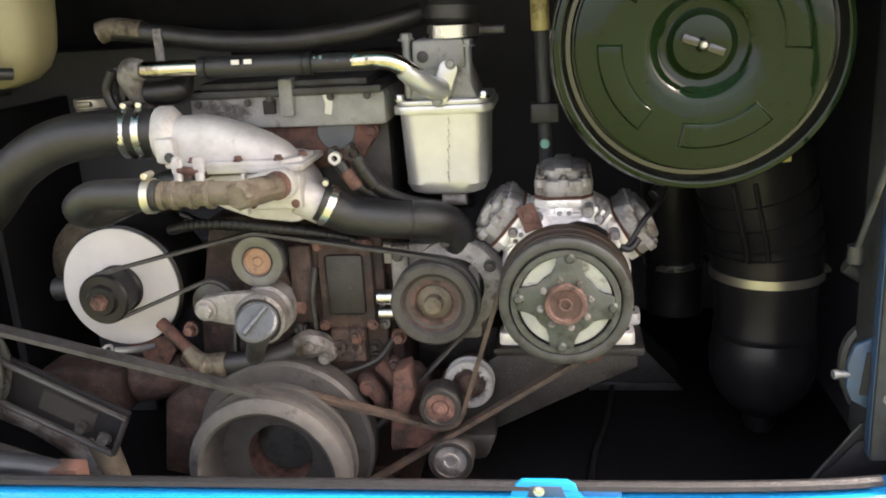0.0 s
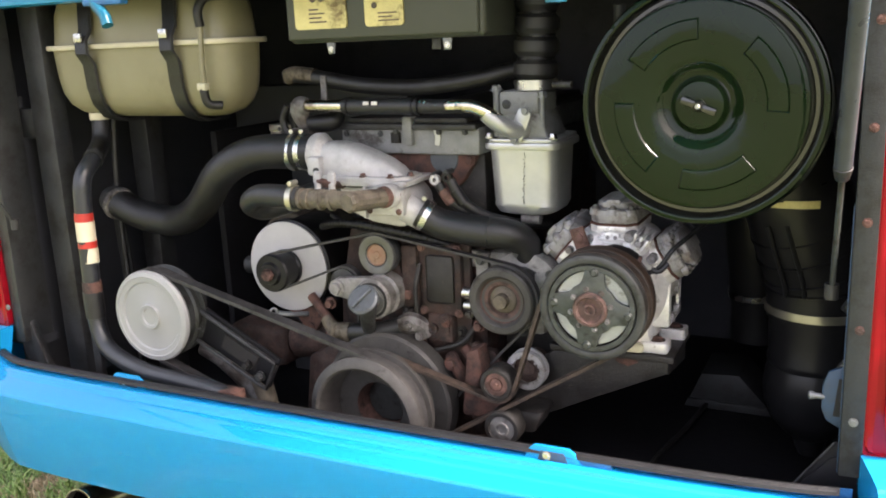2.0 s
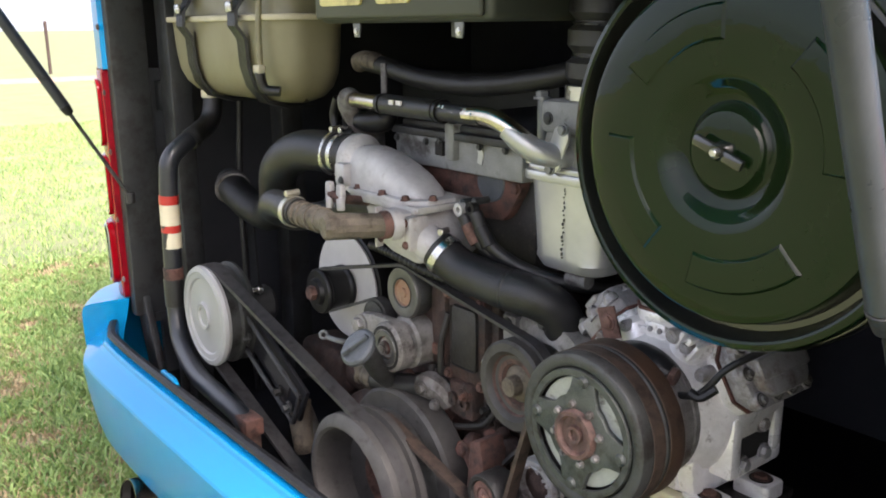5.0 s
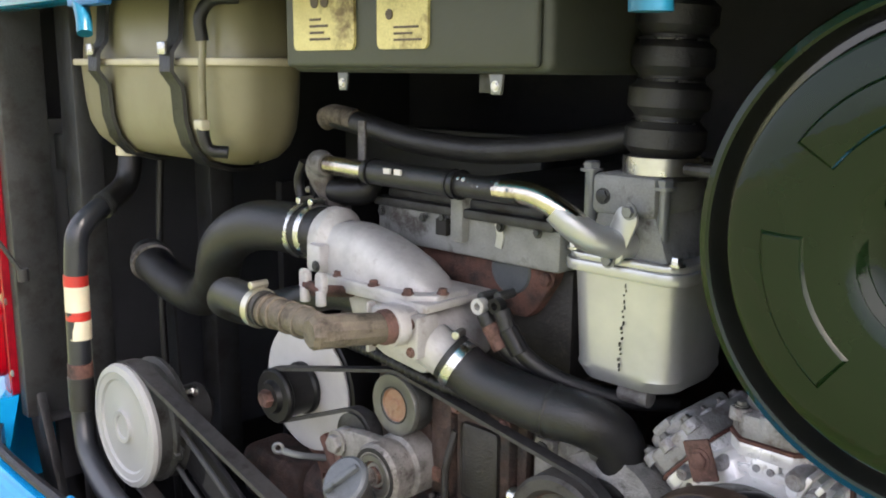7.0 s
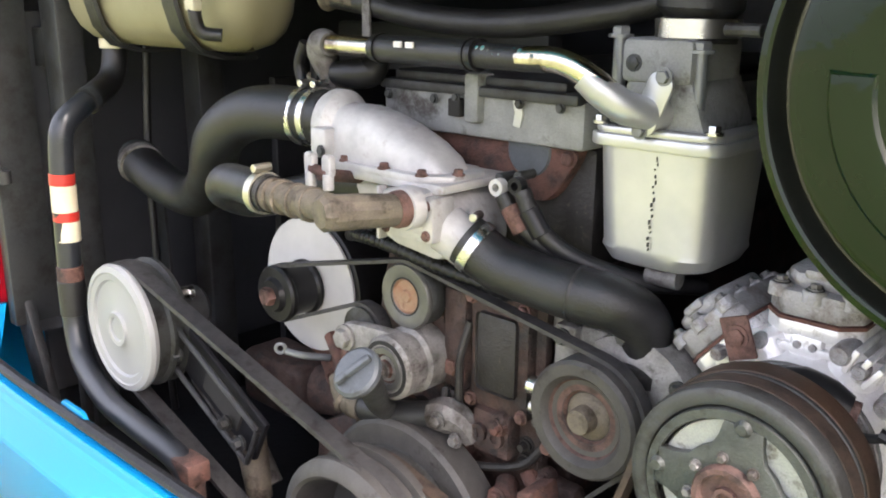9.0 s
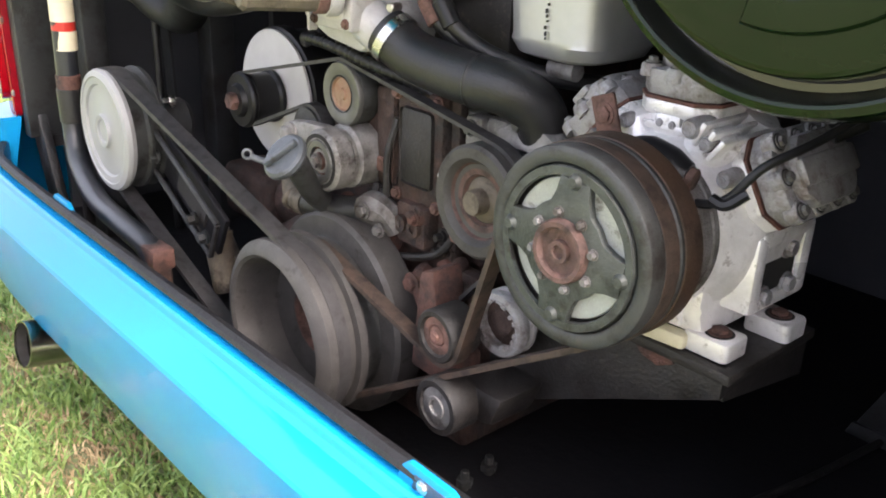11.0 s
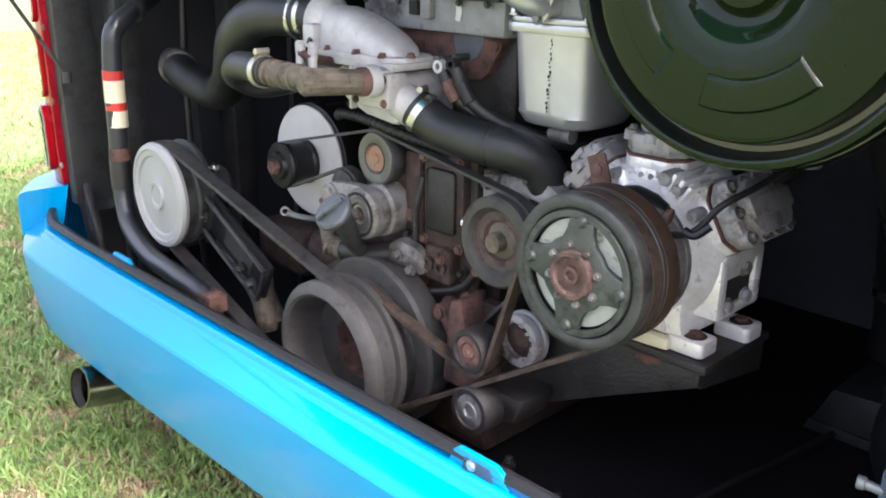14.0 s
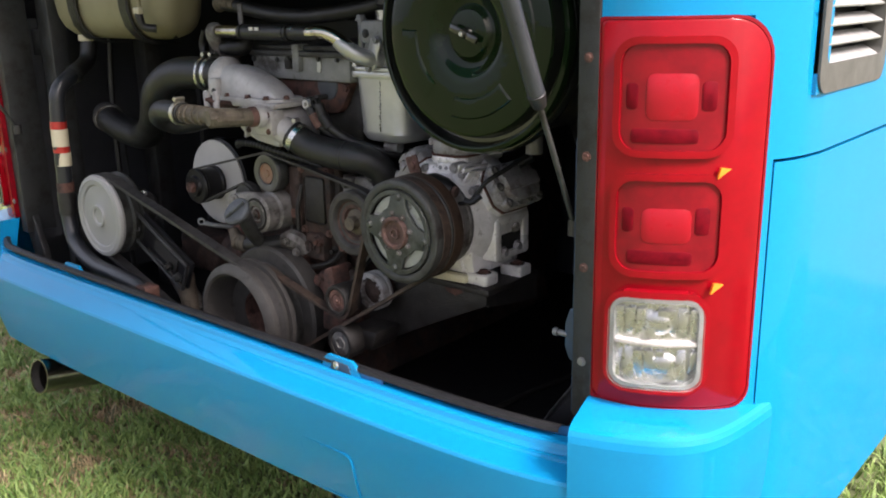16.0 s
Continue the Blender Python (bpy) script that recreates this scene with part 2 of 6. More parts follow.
MIRROR = mat("lamp_reflector", (0.8, 0.8, 0.8), (0.7, 0.7, 0.7), rough=0.28, metal=1.0, scale=60, bump=0.1, fine=220)
STEEL = mat("grey_strut_steel", (0.20, 0.21, 0.22), (0.15, 0.155, 0.16), rough=0.35, metal=0.5, bump=0.05)
VENT = mat("grey_vent_plastic", (0.1, 0.098, 0.09), (0.08, 0.078, 0.07), rough=0.5, bump=0.1)
SLAT = mat("white_vent_slat", (0.62, 0.60, 0.58), (0.5, 0.48, 0.46), rough=0.4, bump=0.05)
EXHAUST = mat("polished_tailpipe", (0.40, 0.39, 0.38), (0.27, 0.25, 0.24), rough=0.22, metal=1.0, scale=30, bump=0.03)
# Soot in the tailpipe; elsewhere painted shade of slots, wells, grooves and gaps.
SOOT_SHADE = mat("soot_and_shade", (0.01, 0.01, 0.01), (0.02, 0.018, 0.016), rough=0.9)
BLUECAP = mat("teal_silicone", (0.008, 0.14, 0.23), (0.009, 0.11, 0.18), rough=0.35, bump=0.03)

glass = bpy.data.materials.new("clear_lens")
glass.use_nodes = True
gb = glass.node_tree.nodes["Principled BSDF"]
gb.inputs["Transmission Weight"].default_value, gb.inputs["Roughness"].default_value, gb.inputs["IOR"].default_value = 1.0, 0.02, 1.3

# ---- mesh helpers ----


def place_of(ob):
    v = Vector()
    while ob is not None:
        v += ob.location
        ob = ob.parent
    return v


def part(name, bm, material, parent, label="", sharp=35):
    me = bpy.data.meshes.new(name)
    bmesh.ops.translate(bm, verts=bm.verts, vec=-place_of(parent))
    bmesh.ops.recalc_face_normals(bm, faces=bm.faces)
    bm.to_mesh(me)
    bm.free()
    me.materials.append(material)
    for p in me.polygons:
        p.use_smooth = True
    me.set_sharp_from_angle(angle=radians(sharp))
    ob = new(name, me)
    ob.parent = parent
    if label:
        ob["label"] = label
    return ob


def thing(name, at, label, category, group="", kind=""):
    ob = new(name)
    ob.location = at
    ob.empty_display_size = 0.05
    return tagged(ob, label, category, group, kind)


def seat(ob, x=0.0, y=0.0, z=0.0):
    """Moves a finished thing with its parts to where it sits."""
    ob.location += Vector((x, y, z))


def box(x0, x1, y0, y1, z0, z1, b=0.0, seg=2):
    bm = bmesh.new()
    bmesh.ops.create_cube(bm, size=1)
    bmesh.ops.transform(bm, matrix=Matrix.Translation(((x0 + x1) / 2, (y0 + y1) / 2, (z0 + z1) / 2)) @ Matrix.Diagonal((abs(x1 - x0), abs(y1 - y0), abs(z1 - z0), 1)), verts=bm.verts)
    if b:
        bmesh.ops.bevel(bm, geom=list(bm.edges), offset=b, segments=seg, profile=0.5, affect="EDGES")
    return bm


def turn(bm, at, rx=0, ry=0, rz=0):
    m = Matrix.Translation(at) @ pose(0, 0, 0, rx, ry, rz) @ Matrix.Translation(-Vector(at))
    bmesh.ops.transform(bm, matrix=m, verts=bm.verts)
    return bm


def join(*bms):
    first = bms[0]
    for b in bms[1:]:
        me = bpy.data.meshes.new("tmp")
        b.to_mesh(me)
        first.from_mesh(me)
        b.free()
        bpy.data.meshes.remove(me)
    return first


def lathe(profile, at, way=(0, 1, 0), n=48, start=0.0, sweep=360.0):
    """Profile of (radius, distance along way), turned about the line from at along way."""
    bm = bmesh.new()
    m = Matrix.Translation(at) @ Vector(way).to_track_quat("Z", "Y").to_matrix().to_4x4()
    full = sweep >= 360
    count = n if full else n + 1
    rings = []
    for r, a in profile:
        if r < 1e-6:
            v = bm.verts.new(m @ Vector((0, 0, a)))
            rings.append([v] * count)
        else:
            rings.append([bm.verts.new(m @ Vector((r * math.cos(radians(start + sweep * i / n)), r * math.sin(radians(start + sweep * i / n)), a))) for i in range(count)])
    for p, q in zip(rings, rings[1:]):
        for i in range(n):
            j = (i + 1) % count
            vs = []
            for v in (p[i], p[j], q[j], q[i]):
                if v not in vs:
                    vs.append(v)
            if len(vs) > 2:
                bm.faces.new(vs)
    return bm


def disc(r, y0, y1, x, z, b=0.002, n=48):
    return lathe([(0, 0), (r - b, 0), (r, b), (r, y1 - y0 - b), (r - b, y1 - y0), (0, y1 - y0)], (x, y0, z), n=n)


def rod(a, b, r, n=16, r2=None, bev=0.001):
    a, b = Vector(a), Vector(b)
    d = (b - a).length
    r2 = r if r2 is None else r2
    return lathe([(0, 0), (r - bev, 0), (r, bev), (r2, d - bev), (r2 - bev, d), (0, d)], a, b - a, n=n)


def spline(pts, steps=8):
    pts = [Vector(p) for p in pts]
    out = []
    ext = [2 * pts[0] - pts[1]] + pts + [2 * pts[-1] - pts[-2]]
    for i in range(1, len(ext) - 2):
        p0, p1, p2, p3 = ext[i - 1:i + 3]
        for s in range(steps):
            t = s / steps
            out.append(0.5 * (2 * p1 + (p2 - p0) * t + (2 * p0 - 5 * p1 + 4 * p2 - p3) * t * t + (3 * p1 - p0 - 3 * p2 + p3) * t ** 3))
    return out + [pts[-1]]


def tube(pts, r, n=16, steps=8, ribs=0.0, rib_step=0.012):
    """A hose through the points. r: one radius, or one for each point."""
    line = spline(pts, steps)
    k = len(line) - 1
    rs = [r] * (k + 1) if not isinstance(r, (list, tuple)) else [float(np.interp(i / steps, range(len(r)), r)) for i in range(k + 1)]
    if ribs:
        run = 0.0
        for i in range(1, k + 1):
            run += (line[i] - line[i - 1]).length
            rs[i] += ribs * (1 if int(run / rib_step) % 2 else -1)
    bm = bmesh.new()
    t = (line[1] - line[0]).normalized()
    u = t.orthogonal().normalized()
    rings = []
    for i, p in enumerate(line):
        t2 = (line[min(i + 1, k)] - line[max(i - 1, 0)]).normalized()
        u = (t.rotation_difference(t2) @ u)
        u = (u - u.dot(t2) * t2).normalized()
        t = t2
        w = t.cross(u)
        rings.append([bm.verts.new(p + rs[i] * (math.cos(2 * math.pi * j / n) * u + math.sin(2 * math.pi * j / n) * w)) for j in range(n)])
    for p, q in zip(rings, rings[1:]):
        for j in range(n):
            bm.faces.new((p[j], p[(j + 1) % n], q[(j + 1) % n], q[j]))
    bm.faces.new(rings[0][::-1])
    bm.faces.new(rings[-1])
    return bm


def prism(poly, y0, y1, b=0.0, axis="y"):
    """An outline of (x, z) drawn out from y0 to y1 (axis x: outline of (y, z); axis z: of (x, y))."""
    put = {"y": lambda p, d: (p[0], d, p[1]), "x": lambda p, d: (d, p[0], p[1]), "z": lambda p, d: (p[0], p[1], d)}[axis]
    bm = bmesh.new()
    f = bm.faces.new([bm.verts.new(put(p, y0)) for p in poly])
    r = bmesh.ops.extrude_face_region(bm, geom=[f])
    bmesh.ops.translate(bm, verts=[v for v in r["geom"] if isinstance(v, bmesh.types.BMVert)], vec=Vector(put((0, 0), y1)) - Vector(put((0, 0), y0)))
    if b:
        bmesh.ops.recalc_face_normals(bm, faces=bm.faces)
        bmesh.ops.bevel(bm, geom=list(bm.edges), offset=b, segments=2, profile=0.5, affect="EDGES")
    return bm


def rounded(x0, x1, z0, z1, r, n=5):
    out = []
    for cx, cz, a in ((x1 - r, z1 - r, 0), (x0 + r, z1 - r, 90), (x0 + r, z0 + r, 180), (x1 - r, z0 + r, 270)):
        out += [(cx + r * math.cos(radians(a + 90 * i / n)), cz + r * math.sin(radians(a + 90 * i / n))) for i in range(n + 1)]
    return out


def ring_prism(outer, inner, y0, y1):
    """A frame between two outlines with the same number of points."""
    bm = bmesh.new()
    k = len(outer)
    rows = [[bm.verts.new((p[0], y, p[1])) for p in line] for line, y in ((outer, y0), (inner, y0), (inner, y1), (outer, y1))]
    for a in range(4):
        p, q = rows[a], rows[(a + 1) % 4]
        for i in range(k):
            bm.faces.new((p[i], p[(i + 1) % k], q[(i + 1) % k], q[i]))
    return bm


def bolt(at, r=0.008, h=0.007, way=(0, -1, 0)):
    w = lathe([(0, 0), (r * 1.35, 0), (r * 1.35, h * 0.3), (0, h * 0.3)], at, way, n=14)
    x = lathe([(0, h * 0.2), (r, h * 0.2), (r, h * 0.85), (r * 0.85, h), (0, h)], at, way, n=6)
    return join(w, x)


def belt(circles, y0, y1, th):
    """A belt round circles of (x, z, radius, sense); sense 1 turns to the left, -1 to the right."""
    k = len(circles)
    line = []
    ends = []
    for i in range(k):
        (x1, z1, r1, s1), (x2, z2, r2, s2) = circles[i], circles[(i + 1) % k]
        d = Vector((x2 - x1, z2 - z1))
        dl = d.length
        u, v = d / dl, Vector((-d.y, d.x)) / dl
        a = (s2 * r2 - s1 * r1) / dl
        nn = a * u + math.sqrt(max(0.0, 1 - a * a)) * v
        ends.append((Vector((x1, z1)) - s1 * r1 * nn, Vector((x2, z2)) - s2 * r2 * nn))
    for i in range(k):
        x, z, r, s = circles[i]
        p, q = ends[i - 1][1], ends[i][0]
        a0, a1 = math.atan2(p.y - z, p.x - x), math.atan2(q.y - z, q.x - x)
        if s > 0 and a1 < a0 - 1e-6:
            a1 += 2 * math.pi
        if s < 0 and a1 > a0 + 1e-6:
            a1 -= 2 * math.pi
        m = max(2, int(abs(a1 - a0) / 0.16))
        line += [(x + r * math.cos(a0 + (a1 - a0) * j / m), z + r * math.sin(a0 + (a1 - a0) * j / m)) for j in range(m + 1)]
    bm = bmesh.new()
    c = len(line)
    rows = []
    for i in range(c):
        p, q = Vector(line[i - 1]), Vector(line[(i + 1) % c])
        t = (q - p).normalized()
        nn = Vector((-t.y, t.x)) * th / 2
        x, z = line[i]
        rows.append([bm.verts.new((x + e * nn.x, y, z + e * nn.y)) for e, y in ((-1, y0), (1, y0), (1, y1), (-1, y1))])
    for i in range(c):
        p, q = rows[i], rows[(i + 1) % c]
        for j in range(4):
            bm.faces.new((p[j], p[(j + 1) % 4], q[(j + 1) % 4], q[j]))
    return bm


def clamp_band(at, way, r, w=0.012, screw=(0, 0, 1)):
    way = Vector(way).normalized()
    at = Vector(at)
    b = lathe([(r, -w / 2), (r + 0.0025, -w / 2), (r + 0.0025, w / 2), (r, w / 2)], at, way, n=32)
    s = Vector(screw).normalized()
    side = way.cross(s)
    p = at + s * (r + 0.007)
    return join(b, rod(p - side * 0.012, p + side * 0.014, 0.0055, n=8))

# ---- the bus shell and its surroundings ----
MID = -0.52          # middle of the bus, its sides lie 1.225 m off
HALF = 1.225
REAR = 1.20          # rear face above the bumper
VY0, VY1, VZ0, VZ1 = 1.402, 1.722, 1.158, 1.44   # opening of the side vent
GROUND = mat("lawn_soil", (0.112, 0.138, 0.056), (0.168, 0.166, 0.086), rough=0.95, scale=1.3, stain=(0.25, 0.20, 0.135), stain_amount=0.34, stain_scale=2.2, bump=0.5, fine=40)


def sheet(poly, z0, z1):
    return prism(poly, z0, z1, axis="z")


ground = part("ground", box(-700, 700, -700, 700, -0.3, 0.0), GROUND, None)
tagged(ground, "mown lawn of green and dry brown grass", "lawn", kind="structure")
track = part("dirt_track", box(-26.8, -24.2, -200, 200, -0.2, 0.012), mat("dry_dirt", (0.36, 0.24, 0.15), (0.26, 0.165, 0.10), rough=0.95, scale=2, bump=0.4, fine=30), None)
tagged(track, "bare dry earth track across the lawn", "track", kind="structure")


def corner_line(sign, off=0.0):
    """Plan of a swept rear corner, from beside the opening to the side: points (x, y)."""
    raw = spline([Vector((0.985, 0.0, 0)), Vector((1.05, 0.008, 0)), Vector((1.10, 0.030, 0)), Vector((1.15, 0.070, 0)), Vector((1.19, 0.125, 0)), Vector((1.215, 0.185, 0)), Vector((1.225, 0.25, 0))], 6)
    return [(MID + sign * (p.x + off * 0.7), REAR + p.y - off) for p in raw]


def corner_sheet(sign, z0, z1, first=0, last=37, y_end=None, thick=0.03):
    """A stretch of the swept corner as a sheet, drawn on along the side to y_end if one is given."""
    whole = corner_line(sign)
    line = [whole[int(first)]] + whole[int(first) + 1:math.ceil(last)]
    for end, k in ((0, first), (-1, last)):
        f = k - math.floor(k)
        if f:
            p, q = whole[math.floor(k)], whole[math.ceil(k)]
            line[end] = (p[0] * (1 - f) + q[0] * f, p[1] * (1 - f) + q[1] * f)
    if y_end:
        line.append((MID + sign * HALF, y_end))
    back = [(x - sign * thick * 0.7, y + thick) for x, y in line][::-1]
    if y_end:
        back[0] = (back[0][0], y_end)
    return prism(line + back, z0, z1, axis="z")


def make_shell():
    bus = thing("bus_shell", (MID, 3.5, 0.3), "bright blue bus body with its rear engine bay open", "bus", kind="structure")
    x0, x1 = MID - HALF, MID + HALF
    top = 3.05

    for sign in (-1, 1):
        wing = VY0 if sign > 0 else 9.3
        part("rear_corner_panel", corner_sheet(sign, 1.272, top - 0.1, 0, 37, wing), BLUE, bus)
        part("side_panel", corner_sheet(sign, 1.072, VZ0, 21, 37, 9.3), BLUE, bus)
        part("side_panel", corner_sheet(sign, VZ0, 1.272, 21, 37, wing), BLUE, bus)
        part("corner_fillet", corner_sheet(sign, 0.66, 1.072, 21, 25.2), BLUE, bus)
        part("side_hatch", corner_sheet(sign, 0.34, 1.067, 25.5, 37, 9.3), BLUE, bus)
        xi = MID + sign * 0.985
        xs = MID + sign * HALF
        # grey jamb beside the lamp
        part("door_jamb", box(xi - 0.028 if sign > 0 else xi, xi + (0.007 if sign > 0 else 0.035), REAR - 0.004 if sign > 0 else REAR + 0.010, REAR + 0.10, 0.655, top - 0.12, 0.004), PILLAR if sign > 0 else FRAME, bus, "dusty dark grey steel jamb with screws")
        for z in (0.752, 0.905, 1.075, 1.217, 1.37):
            part("jamb_screw", bolt((xi - sign * 0.010, REAR - 0.004, z), 0.0055, 0.004), STEEL if z < 0.8 else RUST, bus)
        if sign > 0:
            part("jamb_edge", box(xi - 0.0300, xi - 0.0282, REAR - 0.001, REAR + 0.02, 0.66, 1.10, 0.001), LATCH, bus, "blue paint showing along the jamb's edge")
        # post behind the lamp
        part("lamp_post", box(min(xi, xi + sign * 0.10), max(xi, xi + sign * 0.10), REAR + 0.07, REAR + 0.14, 0.62, 1.27), BAY, bus)
    # side skin round the vent
    a, b = MID + HALF - 0.021, MID + HALF
    part("side_panel", box(a, b, VY0, VY1, VZ1, top - 0.1), BLUE, bus)
    part("side_panel", box(a, b, VY1, 9.3, VZ0, top - 0.1), BLUE, bus)
    part("roof", box(x0 + 0.02, x1 - 0.02, REAR + 0.05, 9.3, top - 0.11, top, 0.03), BLUE, bus)
    part("front_panel", box(x0 + 0.03, x1 - 0.03, 9.26, 9.3, 0.35, top - 0.1), BLUE, bus)
    part("rear_upper_panel", box(MID - 0.99, MID + 0.99, REAR - 0.01, REAR + 0.05, 1.478, top - 0.1, 0.012), BLUE, bus)
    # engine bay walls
    # Back wall, right wall and ceiling wear the flare-lightened bay paint.
    part("bay_back_wall", box(x0 + 0.04, x1 - 0.04, 2.45, 2.49, 0.30, top - 0.12), BAY_LIFTED, bus)
    part("bay_side_wall", box(x0 + 0.10, x0 + 0.12, REAR + 0.13, 2.45, 0.38, 1.9), BAY, bus)
    part("bay_side_wall", box(x1 - 0.12, x1 - 0.10, REAR + 0.13, 2.45, 0.38, 1.9), BAY_LIFTED, bus)
    part("bay_ceiling", box(x0 + 0.04, x1 - 0.04, REAR + 0.06, 2.45, 1.86, 1.90), BAY_LIFTED, bus)
    # The floor's shade is in its colour, darker than the walls.
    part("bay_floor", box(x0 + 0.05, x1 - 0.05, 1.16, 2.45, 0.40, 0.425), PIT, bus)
    # frame posts and beams of the bay's near side
    part("frame_post", box(-1.455, -1.385, 1.318, 1.37, 0.42, 1.87, 0.005), FRAME, bus)
    part("frame_post", box(-1.40, -1.335, 1.58, 1.64, 0.42, 1.87, 0.005), FRAME, bus)
    part("frame_beam", box(x0 + 0.1, -1.456, 1.322, 1.36, 1.165, 1.24, 0.004), FRAME, bus)
    part("frame_plate", prism([(-1.40, 0.60), (-1.36, 0.60), (-1.38, 0.98), (-1.42, 0.98)], 1.50, 1.506), FRAME, bus)
    part("frame_brace", prism([(-1.56, 0.78), (-1.50, 0.78), (-1.36, 0.43), (-1.44, 0.43)], 1.23, 1.25, 0.003), FRAME, bus, "sloping dark grey brace plate")
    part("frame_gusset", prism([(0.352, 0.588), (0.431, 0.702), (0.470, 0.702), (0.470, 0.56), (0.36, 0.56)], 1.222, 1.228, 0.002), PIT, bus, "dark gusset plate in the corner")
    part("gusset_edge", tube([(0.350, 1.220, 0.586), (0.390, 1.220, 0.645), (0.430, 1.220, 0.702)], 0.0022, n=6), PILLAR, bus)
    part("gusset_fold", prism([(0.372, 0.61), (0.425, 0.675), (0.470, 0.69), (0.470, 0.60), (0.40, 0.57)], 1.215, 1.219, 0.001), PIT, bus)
    part("jamb_fitting", join(rod((0.430, 1.34, 0.905), (0.462, 1.34, 0.885), 0.014), tube([(0.452, 1.33, 0.90), (0.462, 1.30, 0.94), (0.466, 1.29, 0.98)], 0.004, n=8)), FRAME, bus)
    part("jamb_fitting", tube([(0.470, 1.30, 0.83), (0.435, 1.30, 0.80), (0.428, 1.30, 0.75), (0.445, 1.30, 0.70)], 0.012, n=10), FRAME, bus)
    part("floor_rail", tube([(0.0, 1.40, 0.425), (0.030, 1.425, 0.433), (0.048, 1.47, 0.433), (0.066, 1.62, 0.433), (0.092, 1.75, 0.434), (0.120, 1.95, 0.436)], 0.006), OILY, bus, "thin rusty rail")
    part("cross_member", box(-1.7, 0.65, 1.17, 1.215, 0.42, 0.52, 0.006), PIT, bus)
    return bus


shell = make_shell()

# louvred vent in the bus side
vent = thing("side_vent", (MID + HALF, 1.485, 1.16), "grey plastic louvre vent set in the blue side", "vent")
XS = MID + HALF
ring = ring_prism(rounded(VY0, VY1, VZ0, VZ1, 0.03), rounded(VY0 + 0.025, VY1 - 0.025, VZ0 + 0.042, VZ1 - 0.02, 0.015), -0.004, 0.03)
bmesh.ops.transform(ring, matrix=Matrix(((0, -1, 0, XS), (1, 0, 0, 0), (0, 0, 1, 0), (0, 0, 0, 1))), verts=ring.verts)
part("vent_frame", ring, VENT, vent)
part("vent_back", box(XS - 0.05, XS - 0.045, VY0 + 0.005, VY1 - 0.005, VZ0 + 0.007, VZ1 - 0.005), SOOT_SHADE, vent)
for i in range(8):
    zz = VZ0 + 0.046 + i * 0.027
    part("slat", turn(box(XS - 0.03, XS + 0.002, VY0 + 0.023, VY1 - 0.023, zz, zz + 0.004, 0.001), (XS - 0.014, 1.5, zz + 0.002), 0, 28, 0), VSLAT, vent)

# ---- rear bumper ----


def bumper_plan(off):
    """Points (x, y) of the bumper's outer line, off metres inside its outermost surface."""
    half = [Vector((x, y, 0)) for x, y in ((0.0, 1.035), (0.25, 1.035), (0.5, 1.036), (0.75, 1.040), (0.92, 1.052), (1.03, 1.076), (1.10, 1.101), (1.155, 1.131), (1.19, 1.172), (1.208, 1.22), (1.218, 1.29), (1.225, 1.37))]
    line = spline(half, 8)
    out = []
    for k, p in enumerate(line):
        t = (line[min(k + 1, len(line) - 1)] - line[max(k - 1, 0)]).normalized()
        out.append((p.x - t.y * off, p.y + t.x * off))
    whole = [(MID - x, y) for x, y in out[:0:-1]] + [(MID + x, y) for x, y in out]
    return [(x, y + 0.014 * (x - MID) + 0.22 * max(0.0, MID - 0.88 - x)) for x, y in whole]


SEAM = 1.022   # joint between the bumper and its corner pieces


def bumper_skin(rows):
    """rows: (inset, height); drawn along the plan as one skin."""
    bm = bmesh.new()
    lines = []
    span = [i for i, (x, y) in enumerate(bumper_plan(0)) if abs(x - MID) < SEAM]
    for off, z in rows:
        line = bumper_plan(off)
        lines.append([bm.verts.new((*line[i], z)) for i in span])
    for p, q in zip(lines, lines[1:]):
        for i in range(len(p) - 1):
            bm.faces.new((p[i], p[i + 1], q[i + 1], q[i]))
    return bm


bumper = thing("rear_bumper", (MID, 1.12, 0.35), "bright blue painted rear bumper with a rounded shoulder", "bumper")
part("bumper_face", bumper_skin([(0.070, 0.392), (0.056, 0.383), (0.048, 0.386), (0.036, 0.43), (0.0275, 0.47), (0.0195, 0.52), (0.0145, 0.57), (0.014, 0.589), (0.0165, 0.5945), (0.021, 0.598), (0.050, 0.614), (0.057, 0.617), (0.064, 0.623), (0.067, 0.630), (0.071, 0.633), (0.088, 0.634), (0.090, 0.60)]), BLUE, bumper, sharp=11)
strip = bmesh.new()
rows = []
for x, y in bumper_plan(0.080):
    if MID - 0.985 < x < MID + 0.965:
        rows.append([strip.verts.new((x, y + dy, z)) for dy, z in ((-0.004, 0.644), (-0.002, 0.650), (0.006, 0.653), (0.016, 0.650), (0.018, 0.60))])
for p, q in zip(rows, rows[1:]):
    for j in range(4):
        strip.faces.new((p[j], p[j + 1], q[j + 1], q[j]))
part("rubber_strip", strip, STRIP, bumper, "weathered black rubber sealing strip")
flange = bmesh.new()
rows = []
for x, y in bumper_plan(0.100):
    if MID - 0.985 < x < MID + 0.99:
        rows.append([flange.verts.new((x, y + dy, z)) for dy, z in ((-0.006, 0.63), (-0.006, 0.647), (-0.003, 0.647), (-0.003, 0.50))])
for p, q in zip(rows, rows[1:]):
    for j in range(3):
        flange.faces.new((p[j], p[j + 1], q[j + 1], q[j]))
part("inner_flange", flange, BLUE_EDGE, bumper)
